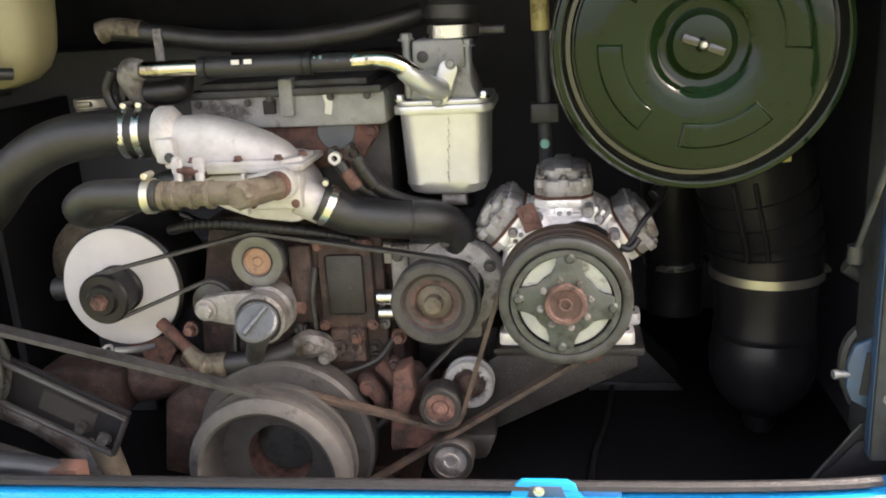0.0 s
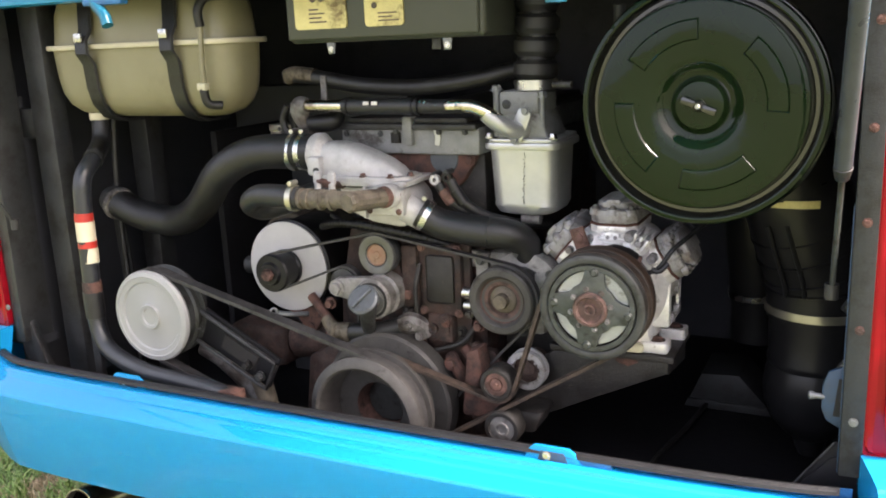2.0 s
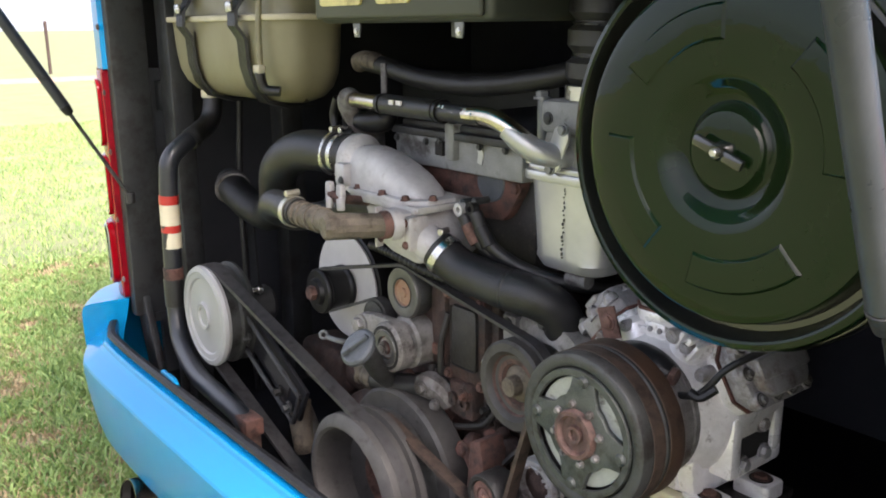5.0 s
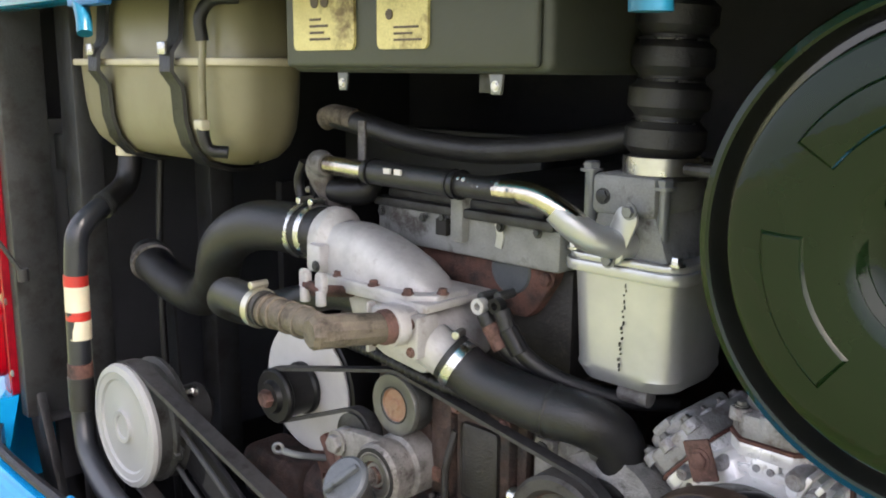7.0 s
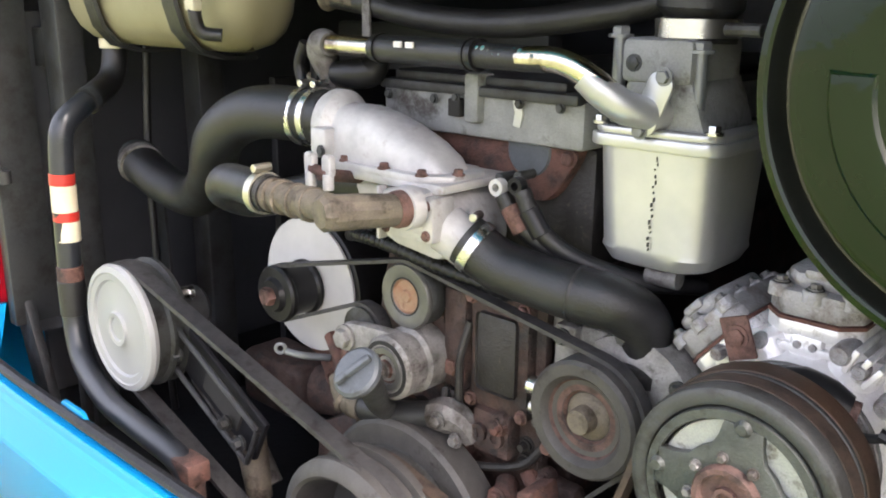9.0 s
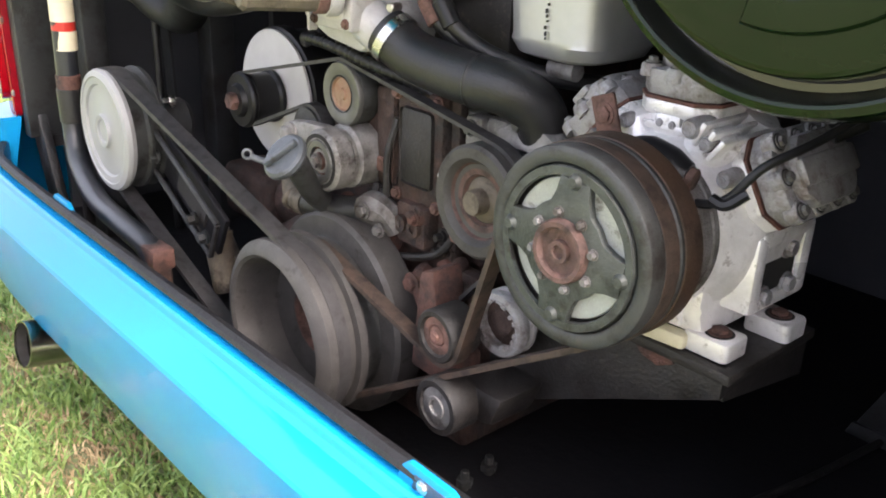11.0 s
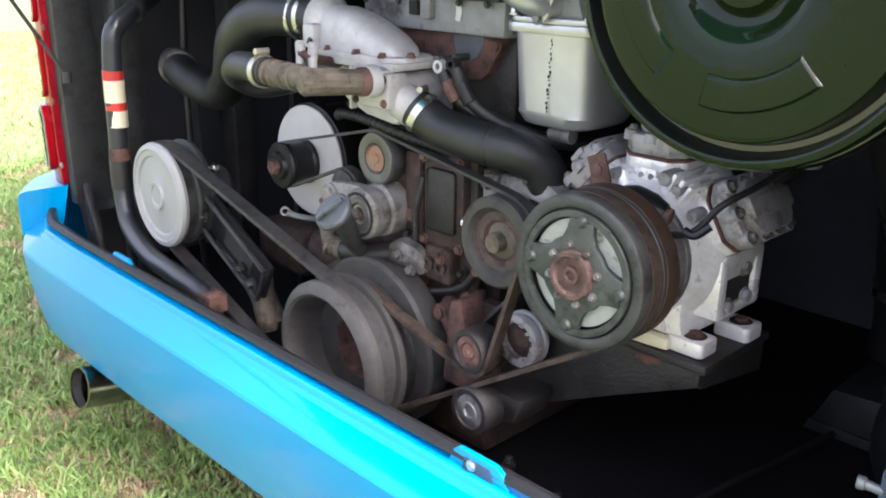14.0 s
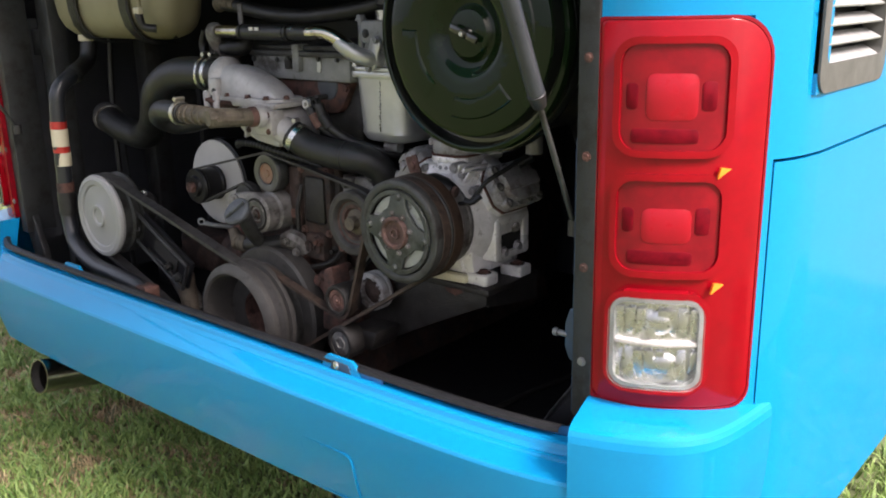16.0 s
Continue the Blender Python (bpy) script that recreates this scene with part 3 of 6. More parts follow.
# raised corner pieces under the lamps
for sign in (-1, 1):
    bm = bmesh.new()
    rws = []
    span = [i for i, (x, y) in enumerate(bumper_plan(0)) if (x - MID) * sign > SEAM - 0.010 and y < 1.372 + (0.06 if sign < 0 else 0)]
    n = len(span)
    for off, z in ((0.056, 0.383), (0.048, 0.386), (0.034, 0.43), (0.022, 0.48), (0.013, 0.53), (0.008, 0.60), (0.007, 0.668), (0.009, 0.679), (0.012, 0.686), (0.018, 0.690), (0.03, 0.693), (0.09, 0.697), (0.13, 0.698)):
        line = bumper_plan(off)
        rws.append([bm.verts.new((*line[i], z)) for i in span])
    for p, q in zip(rws, rws[1:]):
        for i in range(n - 1):
            bm.faces.new((p[i], p[i + 1], q[i + 1], q[i]))
    e = [r[-1] if sign < 0 else r[0] for r in rws]
    bm.faces.new(e)
    bmesh.ops.delete(bm, geom=[v for v in bm.verts if not v.link_faces], context="VERTS")
    part("corner_piece", bm, BLUE, bumper, sharp=11)
cover = ring_prism(rounded(-0.085, 0.055, 0.392, 0.505, 0.018), rounded(-0.0838, 0.0538, 0.3932, 0.5038, 0.017), 0.0, 0.02)
bmesh.ops.bisect_plane(cover, geom=list(cover.verts) + list(cover.edges) + list(cover.faces), plane_co=(0, 0, 0.43), plane_no=(0, 0, 1))
bmesh.ops.bisect_plane(cover, geom=list(cover.verts) + list(cover.edges) + list(cover.faces), plane_co=(0, 0, 0.47), plane_no=(0, 0, 1))
for v in cover.verts:
    v.co.y += 1.0415 + np.interp(v.co.z, (0.386, 0.43, 0.47, 0.52), (0.048, 0.036, 0.0275, 0.0195))
part("tow_cover", cover, BLUE, bumper)
for xc in (-1.036, -0.025):
    s = prism([(xc - 0.052, 0.625), (xc - 0.040, 0.652), (xc - 0.030, 0.660), (xc + 0.034, 0.660), (xc + 0.046, 0.652), (xc + 0.062, 0.625)], 1.120, 1.128, 0.002)
    st = part("striker", s, BLUE, bumper, "bent blue striker plate with chipped paint")
    part("striker_recess", prism([(xc - 0.024, 0.630), (xc - 0.018, 0.651), (xc + 0.026, 0.651), (xc + 0.034, 0.630)], 1.1190, 1.1215, 0.0005), LATCH, st)
    part("striker_bolt", bolt((xc - 0.006, 1.119, 0.643), 0.006, 0.004), BRIGHT, st)
    part("striker_lip", box(xc + 0.05, xc + 0.11, 1.124, 1.130, 0.63, 0.646, 0.002), BLUE_EDGE, st)

tail = thing("tailpipe", (-1.15, 1.06, 0.30), "polished metal exhaust tailpipe poking out below the bumper", "exhaust")
PIPE_END = Vector((-1.172, 1.052, 0.330))
PIPE_WAY = Vector((-0.04, 0.975, -0.19))
part("pipe", lathe([(0.0445, 0.0), (0.0475, 0.0), (0.0475, 0.30), (0.0475, 0.60), (0.043, 0.60), (0.043, 0.12), (0.0445, 0.0)], PIPE_END, PIPE_WAY, n=40), EXHAUST, tail)
part("soot_lining", lathe([(0.0, 0.16), (0.0442, 0.15), (0.0442, 0.004)], PIPE_END, PIPE_WAY, n=40), SOOT_SHADE, tail)

# ---- tail lamps ----


CELL = mat("dark_red_cell", (0.095, 0.0015, 0.006), (0.17, 0.0025, 0.009), rough=0.4, coat=0.0, bump=0.0, scale=60, spec=0.1)


def lens_outline(u0, u1, z0, z1):
    """The lamp's outline: nearly square towards the opening, widely rounded at the outer top."""
    out = []
    for cu, cz, r, a0 in ((u1, z0, 0.030, 270), (u1, z1, 0.060, 0), (u0, z1, 0.010, 90), (u0, z0, 0.014, 180)):
        su, sz = (-1 if cu == u1 else 1), (-1 if cz == z1 else 1)
        out += [(cu + su * r + r * math.cos(radians(a0 + 15 * k)), cz + sz * r + r * math.sin(radians(a0 + 15 * k))) for k in range(7)]
    return out


def tail_lamp(sign, label):
    lamp = thing("tail_lamp", (MID + sign * 1.13, REAR + 0.05, 0.69), label, "tail lamp", "tail lamps")
    line = corner_line(1)
    run = [0.0]
    for p, q in zip(line, line[1:]):
        run.append(run[-1] + math.hypot(q[0] - p[0], q[1] - p[1]))

    def bent(bm):
        """Lays a flat outline (u along the corner, y inwards, z) on the swept corner."""
        for k in range(1, 16):
            g = list(bm.verts) + list(bm.edges) + list(bm.faces)
            bmesh.ops.bisect_plane(bm, geom=g, plane_co=(k * 0.02, 0, 0), plane_no=(1, 0, 0))
        for v in bm.verts:
            u = v.co.x
            x, y = np.interp(u, run, [p[0] for p in line]), np.interp(u, run, [p[1] for p in line])
            x2, y2 = np.interp(u + 0.004, run, [p[0] for p in line]), np.interp(u + 0.004, run, [p[1] for p in line])
            t = Vector((x2 - x, y2 - y)) if u < run[-1] - 0.004 else Vector((0, 1))
            t.normalize()
            px, py = x - t.y * (v.co.y - 0.004), y + t.x * (v.co.y - 0.004)
            v.co = (px if sign > 0 else 2 * MID - px, py, v.co.z)
        return bm

    U0, U1 = 0.006, 0.249
    outline = lens_outline(U0, U1, 0.698, 1.27)
    part("lens", bent(prism(outline, 0.0, 0.03, 0.006)), RED, lamp)
    for z0, z1 in ((0.699, 0.745), (1.19, 1.272)):
        part("corner_infill", bent(box(0.16, 0.262, 0.008, 0.03, z0, z1)), BLUE, lamp, "blue body paint behind the lens")
    part("lamp_gasket", bent(ring_prism(lens_outline(U0 - 0.003, U1 + 0.003, 0.695, 1.273), lens_outline(U0 + 0.001, U1 - 0.001, 0.699, 1.269), 0.001, 0.02)), DARKRED, lamp)
    for k, (z0, z1) in enumerate(((1.081, 1.247), (0.905, 1.058), (0.726, 0.886))):
        a, b = (0.032, 0.193) if k < 2 else (0.032, 0.176)
        ch = part("chamber", bent(ring_prism(rounded(a, b, z0, z1, 0.034), rounded(a + 0.010, b - 0.010, z0 + 0.010, z1 - 0.010, 0.026), -0.007 if k < 2 else -0.014, 0.01)), RED, lamp)
        if k < 2:
            part("inner_lens", bent(prism(rounded(a + 0.010, b - 0.010, z0 + 0.010, z1 - 0.010, 0.024), -0.0025, 0.004)), DARKRED, ch, "dark red inner lens")
            m = (a + b) / 2
            part("reflector", bent(prism(rounded(m - 0.036, m + 0.032, z0 + 0.052, z1 - 0.050, 0.012), -0.0034, 0.0, 0.0008)), BRIGHTRED, ch, "bright red reflector block")
            for uu, zz, w, h in ((m - 0.055, z0 + 0.085, 0.008, 0.018), (m + 0.047, z0 + 0.085, 0.010, 0.020), (m - 0.01, z0 + 0.030, 0.045, 0.010)):
                part("dark_cell", bent(prism(rounded(uu - w, uu + w, zz - h, zz + h, 0.006), -0.0036, 0.0, 0.0006)), CELL, ch, "dark red cell")
        else:
            part("bezel", bent(ring_prism(rounded(a + 0.010, b - 0.010, z0 + 0.010, z1 - 0.010, 0.024), rounded(a + 0.016, b - 0.016, z0 + 0.016, z1 - 0.016, 0.020), -0.015, 0.0)), PLATE, ch, "pale bezel")
            part("reflector", bent(prism(rounded(a + 0.012, b - 0.012, z0 + 0.012, z1 - 0.012, 0.022), -0.004, 0.006)), MIRROR, ch, "silver reversing lamp reflector")
            rng = random.Random(5)
            for row, (za, zb) in enumerate(((0.090, 0.135), (0.022, 0.070))):
                for i in range(8):
                    c = a + 0.020 + i * 0.0148
                    f = box(c - 0.007, c + 0.007, -0.008, -0.003, z0 + za, z0 + zb, 0.002)
                    part("facet", bent(turn(f, (c, 0, z0 + (za + zb) / 2), rng.uniform(-14, 14), 0, rng.uniform(-16, 16))), MIRROR, ch)
            for uu, zz in ((0.108, 0.112), (0.116, 0.046)):
                part("bulb_dome", bent(lathe([(0.0, -0.006), (0.010, -0.005), (0.018, -0.001), (0.020, 0.002)], (uu, -0.006, z0 + zz), n=20)), MIRROR, ch)
            part("reflector_bar", bent(box(a + 0.014, b - 0.014, -0.012, 0.0, z0 + 0.076, z0 + 0.084, 0.002)), SLAT, ch)
            cover = part("clear_cover", bent(prism(rounded(a + 0.009, b - 0.009, z0 + 0.009, z1 - 0.009, 0.024), -0.020, -0.017)), glass, ch, "clear glass cover")
            cover.visible_shadow = False
    for z in (0.893, 1.062):
        part("amber_marker", bent(prism([(0.174, z - 0.010), (0.192, z + 0.004), (0.178, z + 0.006)], -0.011, -0.005)), ORANGE, lamp)
    return lamp


tail_lamp(1, "tall red tail lamp with a clear reversing lamp below")
tail_lamp(-1, "tall red tail lamp in the far corner of the bus")

# gas struts that hold the raised engine door


def gas_strut(a, joint, b, label, r=0.0155):
    a, joint, b = Vector(a), Vector(joint), Vector(b)
    s = thing("gas_strut", b, label, "gas strut", "gas struts")
    part("cylinder", rod(a, joint, r, n=24), STRUT, s)
    part("end_collar", rod(joint, joint + (b - joint).normalized() * 0.022, r + 0.001, n=24, r2=0.010), RUBBER, s)
    part("rod", rod(joint, b, 0.0045), PULLEY, s)
    part("ball_joint", rod(b + Vector((0, 0.0, 0.012)), b - Vector((0, 0.0, 0.014)), 0.011), RUBBER, s)
    return s


gas_strut((0.454, 0.725, 1.885), (0.419, 1.118, 1.171), (0.410, 1.240, 0.953), "dark grey gas strut with a thin rod", 0.0125)
gas_strut((-1.494, 0.700, 1.903), (-1.459, 1.090, 1.195), (-1.448, 1.217, 0.966), "dark gas strut with a thin rod, seen against the lawn", 0.0125)

# raised engine door overhead
door = thing("engine_door", (MID, 1.15, 1.66), "blue engine door held open overhead", "door")
part("door_skin", turn(box(MID - 1.03, MID + 1.03, 0.52, 1.13, 1.645, 1.675, 0.01), (MID, 1.15, 1.66), -28), BLUE, door)
for xc in (MID - 0.9, MID + 0.9):
    part("hinge", box(xc - 0.03, xc + 0.03, 1.09, 1.195, 1.63, 1.69, 0.006), BAY, door)
for k, xc in enumerate((-1.03, -0.02)):
    hook = thing("door_catch", (xc, 1.2, 1.48), "teal painted catch hook under the upper rear panel", "catch", "door catches")
    part("hook", tube([(xc - 0.05, 1.205, 1.50), (xc - 0.03, 1.20, 1.47), (xc, 1.19, 1.448), (xc + 0.012, 1.185, 1.425)] if k == 0 else [(xc - 0.01, 1.21, 1.50), (xc - 0.01, 1.205, 1.47), (xc - 0.01, 1.20, 1.44), (xc - 0.01, 1.20, 1.42)], 0.018 if k else 0.012), BLUECAP, hook)
    part("hook_plate", box(xc - 0.06, xc + 0.05, 1.19, 1.215, 1.468, 1.482, 0.004), BLUE_EDGE, hook)

# latch on the jamb
latch = thing("door_latch", (0.43, 1.25, 0.76), "worn blue latch plate with a bright pin on the jamb", "latch")
part("latch_plate", prism([(0.408, 0.715), (0.435, 0.700), (0.448, 0.715), (0.448, 0.800), (0.433, 0.812), (0.408, 0.800), (0.400, 0.775), (0.400, 0.735)], 1.222, 1.232, 0.003), LATCH, latch, "worn blue-grey plate")
part("pin", rod((0.384, 1.222, 0.757), (0.404, 1.226, 0.755), 0.005), STEEL, latch)
part("pin_head", rod((0.380, 1.221, 0.757), (0.388, 1.2225, 0.757), 0.007), STEEL, latch)
# Flat dark plate: the pocket's shade is painted, not hollowed.
part("latch_pocket", prism([(0.418, 0.725), (0.447, 0.725), (0.447, 0.790), (0.424, 0.790)], 1.2195, 1.2235, 0.001), SOOT_SHADE, latch)
seat(latch, 0.006, 0.0, 0.022)

# ---- engine ----


CX, CZ = -0.467, 0.603   # crankshaft


def make_engine():
    e = thing("engine", (-0.47, 1.9, 0.43), "grimy diesel engine with rusty block and grey rocker cover", "engine")
    part("block", join(
        prism([(-0.66, 0.47), (-0.30, 0.47), (-0.27, 0.62), (-0.27, 0.98), (-0.60, 0.98), (-0.64, 0.80)], 1.425, 2.25, 0.008),
        box(-0.545, -0.33, 1.40, 1.43, 0.62, 0.95, 0.01),
        prism([(-0.70, 0.66), (-0.60, 0.72), (-0.56, 0.66), (-0.62, 0.50), (-0.72, 0.52)], 1.36, 1.44, 0.008)), BLOCK, e)
    part("cylinder_head", prism([(-0.58, 1.05), (-0.335, 1.06), (-0.318, 1.075), (-0.292, 1.115), (-0.288, 1.135), (-0.60, 1.135)], 1.435, 2.2, 0.006), RUST, e, "rust red cylinder head")
    part("head_side", box(-0.585, -0.275, 1.452, 2.2, 0.975, 1.13, 0.008), OILY, e, "oily dark side of the head")
    part("head_nut", bolt((-0.302, 1.435, 1.118), 0.009, 0.008), RUST, e)
    part("core_plug", disc(0.033, 1.4325, 1.44, -0.362, 1.121, n=40), CAPGREY, e)
    cover = part("rocker_cover", join(box(-0.605, -0.272, 1.418, 2.2, 1.13, 1.188, 0.008), box(-0.446, -0.422, 1.405, 1.44, 1.15, 1.212, 0.005)), GREY, e, "grey cast rocker cover with chipped paint")
    part("cover_top", join(box(-0.602, -0.276, 1.408, 2.2, 1.183, 1.196, 0.003), box(-0.585, -0.30, 1.42, 2.2, 1.194, 1.208, 0.005)), FRAME, cover, "dark top of the cover")
    for x in (-0.585, -0.50, -0.462, -0.36, -0.30):
        part("cover_bolt", bolt((x, 1.41, 1.18 if x > -0.5 else 1.175), 0.005, 0.005), PULLEY, cover)
    part("rocker_seam", box(-0.475, -0.455, 1.408, 1.42, 1.155, 1.178, 0.002), SOOT_SHADE, cover)
    part("paint_chip", prism([(-0.374, 1.152), (-0.363, 1.150), (-0.359, 1.167), (-0.365, 1.184), (-0.375, 1.182), (-0.371, 1.168)], 1.4155, 1.419), SILVER, cover)
    # front gear case with its flat cover and ribs
    case = part("timing_case", join(box(-0.40, -0.305, 1.372, 1.405, 0.79, 0.95, 0.01), box(-0.43, -0.29, 1.388, 1.405, 0.60, 0.97, 0.006)), BLOCK, e)
    part("case_cover", box(-0.385, -0.32, 1.366, 1.374, 0.82, 0.925, 0.008), OILY, case)
    for x, z in ((-0.395, 0.80), (-0.312, 0.80), (-0.395, 0.94), (-0.312, 0.94), (-0.42, 0.70), (-0.30, 0.70), (-0.36, 0.66), (-0.335, 0.76)):
        part("case_bolt", bolt((x, 1.372 if z > 0.78 else 1.388, z), 0.007, 0.008), REDRUST, case)
    part("case_plate", join(box(-0.385, -0.325, 1.362, 1.392, 0.735, 0.795, 0.006), lathe([(0.006, 0), (0.012, 0), (0.012, 0.01), (0.006, 0.01)], (-0.37, 1.355, 0.765), n=16), lathe([(0.006, 0), (0.012, 0), (0.012, 0.01), (0.006, 0.01)], (-0.342, 1.355, 0.765), n=16)), BLOCK, case)
    for x0, z0, x1, z1, r in ((-0.31, 0.72, -0.24, 0.64, 0.013), (-0.66, 0.74, -0.60, 0.70, 0.015), (-0.55, 0.70, -0.51, 0.76, 0.012), (-0.70, 0.80, -0.63, 0.74, 0.011), (-0.47, 0.73, -0.40, 0.72, 0.014)):
        part("boss", rod((x0, 1.39, z0), (x1, 1.37, z1), r), RUST, e)
    for x, z, r in ((-0.64, 0.79, 0.010), (-0.645, 0.71, 0.012), (-0.27, 0.775, 0.010), (-0.58, 0.72, 0.009), (-0.40, 0.63, 0.012), (-0.29, 0.64, 0.010)):
        part("block_bolt", bolt((x, 1.385, z), r, 0.02), REDRUST, e)
    # pale brackets and pipe stubs beneath the tensioner
    part("lower_hose", tube([(-0.575, 1.335, 0.742), (-0.53, 1.334, 0.748), (-0.48, 1.340, 0.757), (-0.435, 1.352, 0.768)], 0.0195), HOSE, e, "short black hose")
    part("hose_fitting", join(tube([(-0.635, 1.345, 0.765), (-0.61, 1.338, 0.746), (-0.585, 1.335, 0.742), (-0.560, 1.335, 0.744)], [0.012, 0.017, 0.021, 0.0215]), lathe([(0.0, -0.006), (0.017, -0.005), (0.020, 0.0), (0.017, 0.006), (0.0, 0.007)], (-0.60, 1.33, 0.742), (1, 0, -0.3), n=10)), ELBOW, e, "yellowish corroded fitting")
    part("corroded_joint", join(tube([(-0.440, 1.350, 0.768), (-0.418, 1.352, 0.774), (-0.398, 1.358, 0.768), (-0.386, 1.366, 0.745)], [0.021, 0.025, 0.020, 0.014], n=9), bolt((-0.414, 1.330, 0.776), 0.009, 0.010), bolt((-0.392, 1.340, 0.752), 0.008, 0.010)), HEAD_ALU, e, "flaking pale hose joint", sharp=20)
    rng = random.Random(21)
    for k in range(34):
        x, z = rng.uniform(-0.47, -0.275), rng.uniform(0.61, 0.80)
        if (x - CX) ** 2 + (z - CZ) ** 2 < 0.16 ** 2:
            continue
        y = 1.358 if -0.39 < x < -0.32 and 0.735 < z < 0.795 else 1.386
        part("block_stud", join(lathe([(0.0, 0.0), (0.010, 0.0), (0.012, 0.004), (0.012, 0.012)], (x, y, z), n=12), bolt((x, y, z), rng.uniform(0.0045, 0.0075), rng.uniform(0.006, 0.016))), rng.choice((OILY, RUST, HEAD_ALU, BLOCK)), e)
    for pts in (((-0.44, 1.37, 0.80), (-0.425, 1.355, 0.77), (-0.40, 1.36, 0.72), (-0.37, 1.37, 0.68), (-0.335, 1.375, 0.66)), ((-0.46, 1.375, 0.73), (-0.42, 1.362, 0.71), (-0.37, 1.362, 0.715), (-0.31, 1.372, 0.735), (-0.28, 1.38, 0.77)), ((-0.405, 1.38, 0.90), (-0.412, 1.368, 0.85), (-0.41, 1.365, 0.80), (-0.415, 1.372, 0.76))):
        part("block_pipe", tube(list(pts), 0.0055, n=8), OILY, e, "thin grimy pipe")
    part("drain_elbow", join(tube([(-0.335, 1.375, 0.70), (-0.32, 1.355, 0.695), (-0.305, 1.352, 0.675), (-0.303, 1.36, 0.65)], [0.014, 0.015, 0.014, 0.012], n=10), bolt((-0.322, 1.342, 0.697), 0.011, 0.010)), RUST, e)
    part("oil_sump", prism([(-0.68, 0.43), (-0.27, 0.43), (-0.29, 0.50), (-0.66, 0.50)], 1.40, 2.2, 0.01), BLOCK, e)
    part("engine_mount", prism([(-0.30, 0.55), (-0.20, 0.58), (-0.18, 0.62), (-0.24, 0.72), (-0.30, 0.72)], 1.385, 1.41, 0.006), BLOCK, e)
    part("mount_rib", prism([(-0.285, 0.60), (-0.27, 0.74), (-0.245, 0.75), (-0.235, 0.70), (-0.25, 0.66), (-0.20, 0.64), (-0.20, 0.60)], 1.31, 1.36, 0.005), RUST, e)
    return e


engine = make_engine()


def pulley(name, label, x, z, y, profile, material, hub=None):
    p = thing(name, (x, y, z), label, "pulley")
    part("rim", lathe(profile, (x, y, z), n=64), material, p)
    return p


# crank pulley: deep dished front ring, grooves, and a wider damper behind
crank = thing("crank_pulley", (CX, 1.205, CZ), "dusty brown multi-groove crankshaft pulley with a dished face", "pulley")
part("front_ring", lathe([(0.055, 0.075), (0.098, 0.070), (0.104, 0.030), (0.109, 0.004), (0.114, 0.0), (0.122, 0.002), (0.133, 0.012), (0.134, 0.024), (0.128, 0.032), (0.124, 0.034), (0.124, 0.058), (0.134, 0.060), (0.134, 0.072)], (CX, 1.205, CZ), n=96), DUSTY, crank)
part("groove_ring", lathe([(0.134, 0.072), (0.126, 0.076), (0.118, 0.080), (0.118, 0.104), (0.130, 0.108), (0.130, 0.114), (0.10, 0.116)], (CX, 1.205, CZ), n=96), PULLEY, crank)
part("damper", lathe([(0.10, 0.104), (0.148, 0.106), (0.154, 0.112), (0.154, 0.150), (0.148, 0.156), (0.05, 0.158)], (CX, 1.205, CZ), n=96), DUSTY, crank)
part("hub_bore", lathe([(0.056, 0.074), (0.054, 0.12), (0.05, 0.15), (0.022, 0.155), (0.020, 0.13), (0.0, 0.13)], (CX, 1.205, CZ), n=48), REDRUST, crank, "rusty recessed hub")
part("shaft", rod((CX, 1.32, CZ), (CX, 1.44, CZ), 0.05), PULLEY, crank)

# pale pulley of the fan drive and its belt
LX, LZ = -1.027, 0.771
fan_pulley = thing("fan_drive_pulley", (LX, 1.21, LZ), "grey-white dished pulley of the fan drive", "pulley")
part("disc", lathe([(0.0, 0.003), (0.019, 0.003), (0.021, 0.0), (0.028, -0.001), (0.030, 0.004), (0.036, 0.007), (0.080, 0.007), (0.083, 0.003), (0.094, 0.002), (0.096, 0.0), (0.106, 0.003), (0.109, 0.010), (0.106, 0.018), (0.0, 0.02)], (LX, 1.205, LZ), n=72), GREYWHITE, fan_pulley)
part("grooved_rim", lathe([(0.102, 0.018), (0.102, 0.040), (0.108, 0.044), (0.108, 0.050), (0.098, 0.054), (0.098, 0.066), (0.108, 0.070), (0.106, 0.078), (0.0, 0.078)], (LX, 1.205, LZ), n=64), PULLEY, fan_pulley)
part("axle_housing", lathe([(0.030, 0.07), (0.034, 0.10), (0.042, 0.11), (0.042, 0.15), (0.034, 0.16), (0.0, 0.16)], (LX, 1.205, LZ), n=40), FRAME, fan_pulley)
part("axle_bolt", bolt((LX + 0.05, 1.32, LZ + 0.05), 0.008, 0.03), BRIGHT, fan_pulley)
fan_belt = part("fan_belt", belt([(LX, LZ, 0.106, -1), (CX, CZ, 0.129, -1)], 1.222, 1.249, 0.008), BELT, None)
tagged(fan_belt, "wide dusty black drive belt to the fan pulley", "belt", "engine belts")

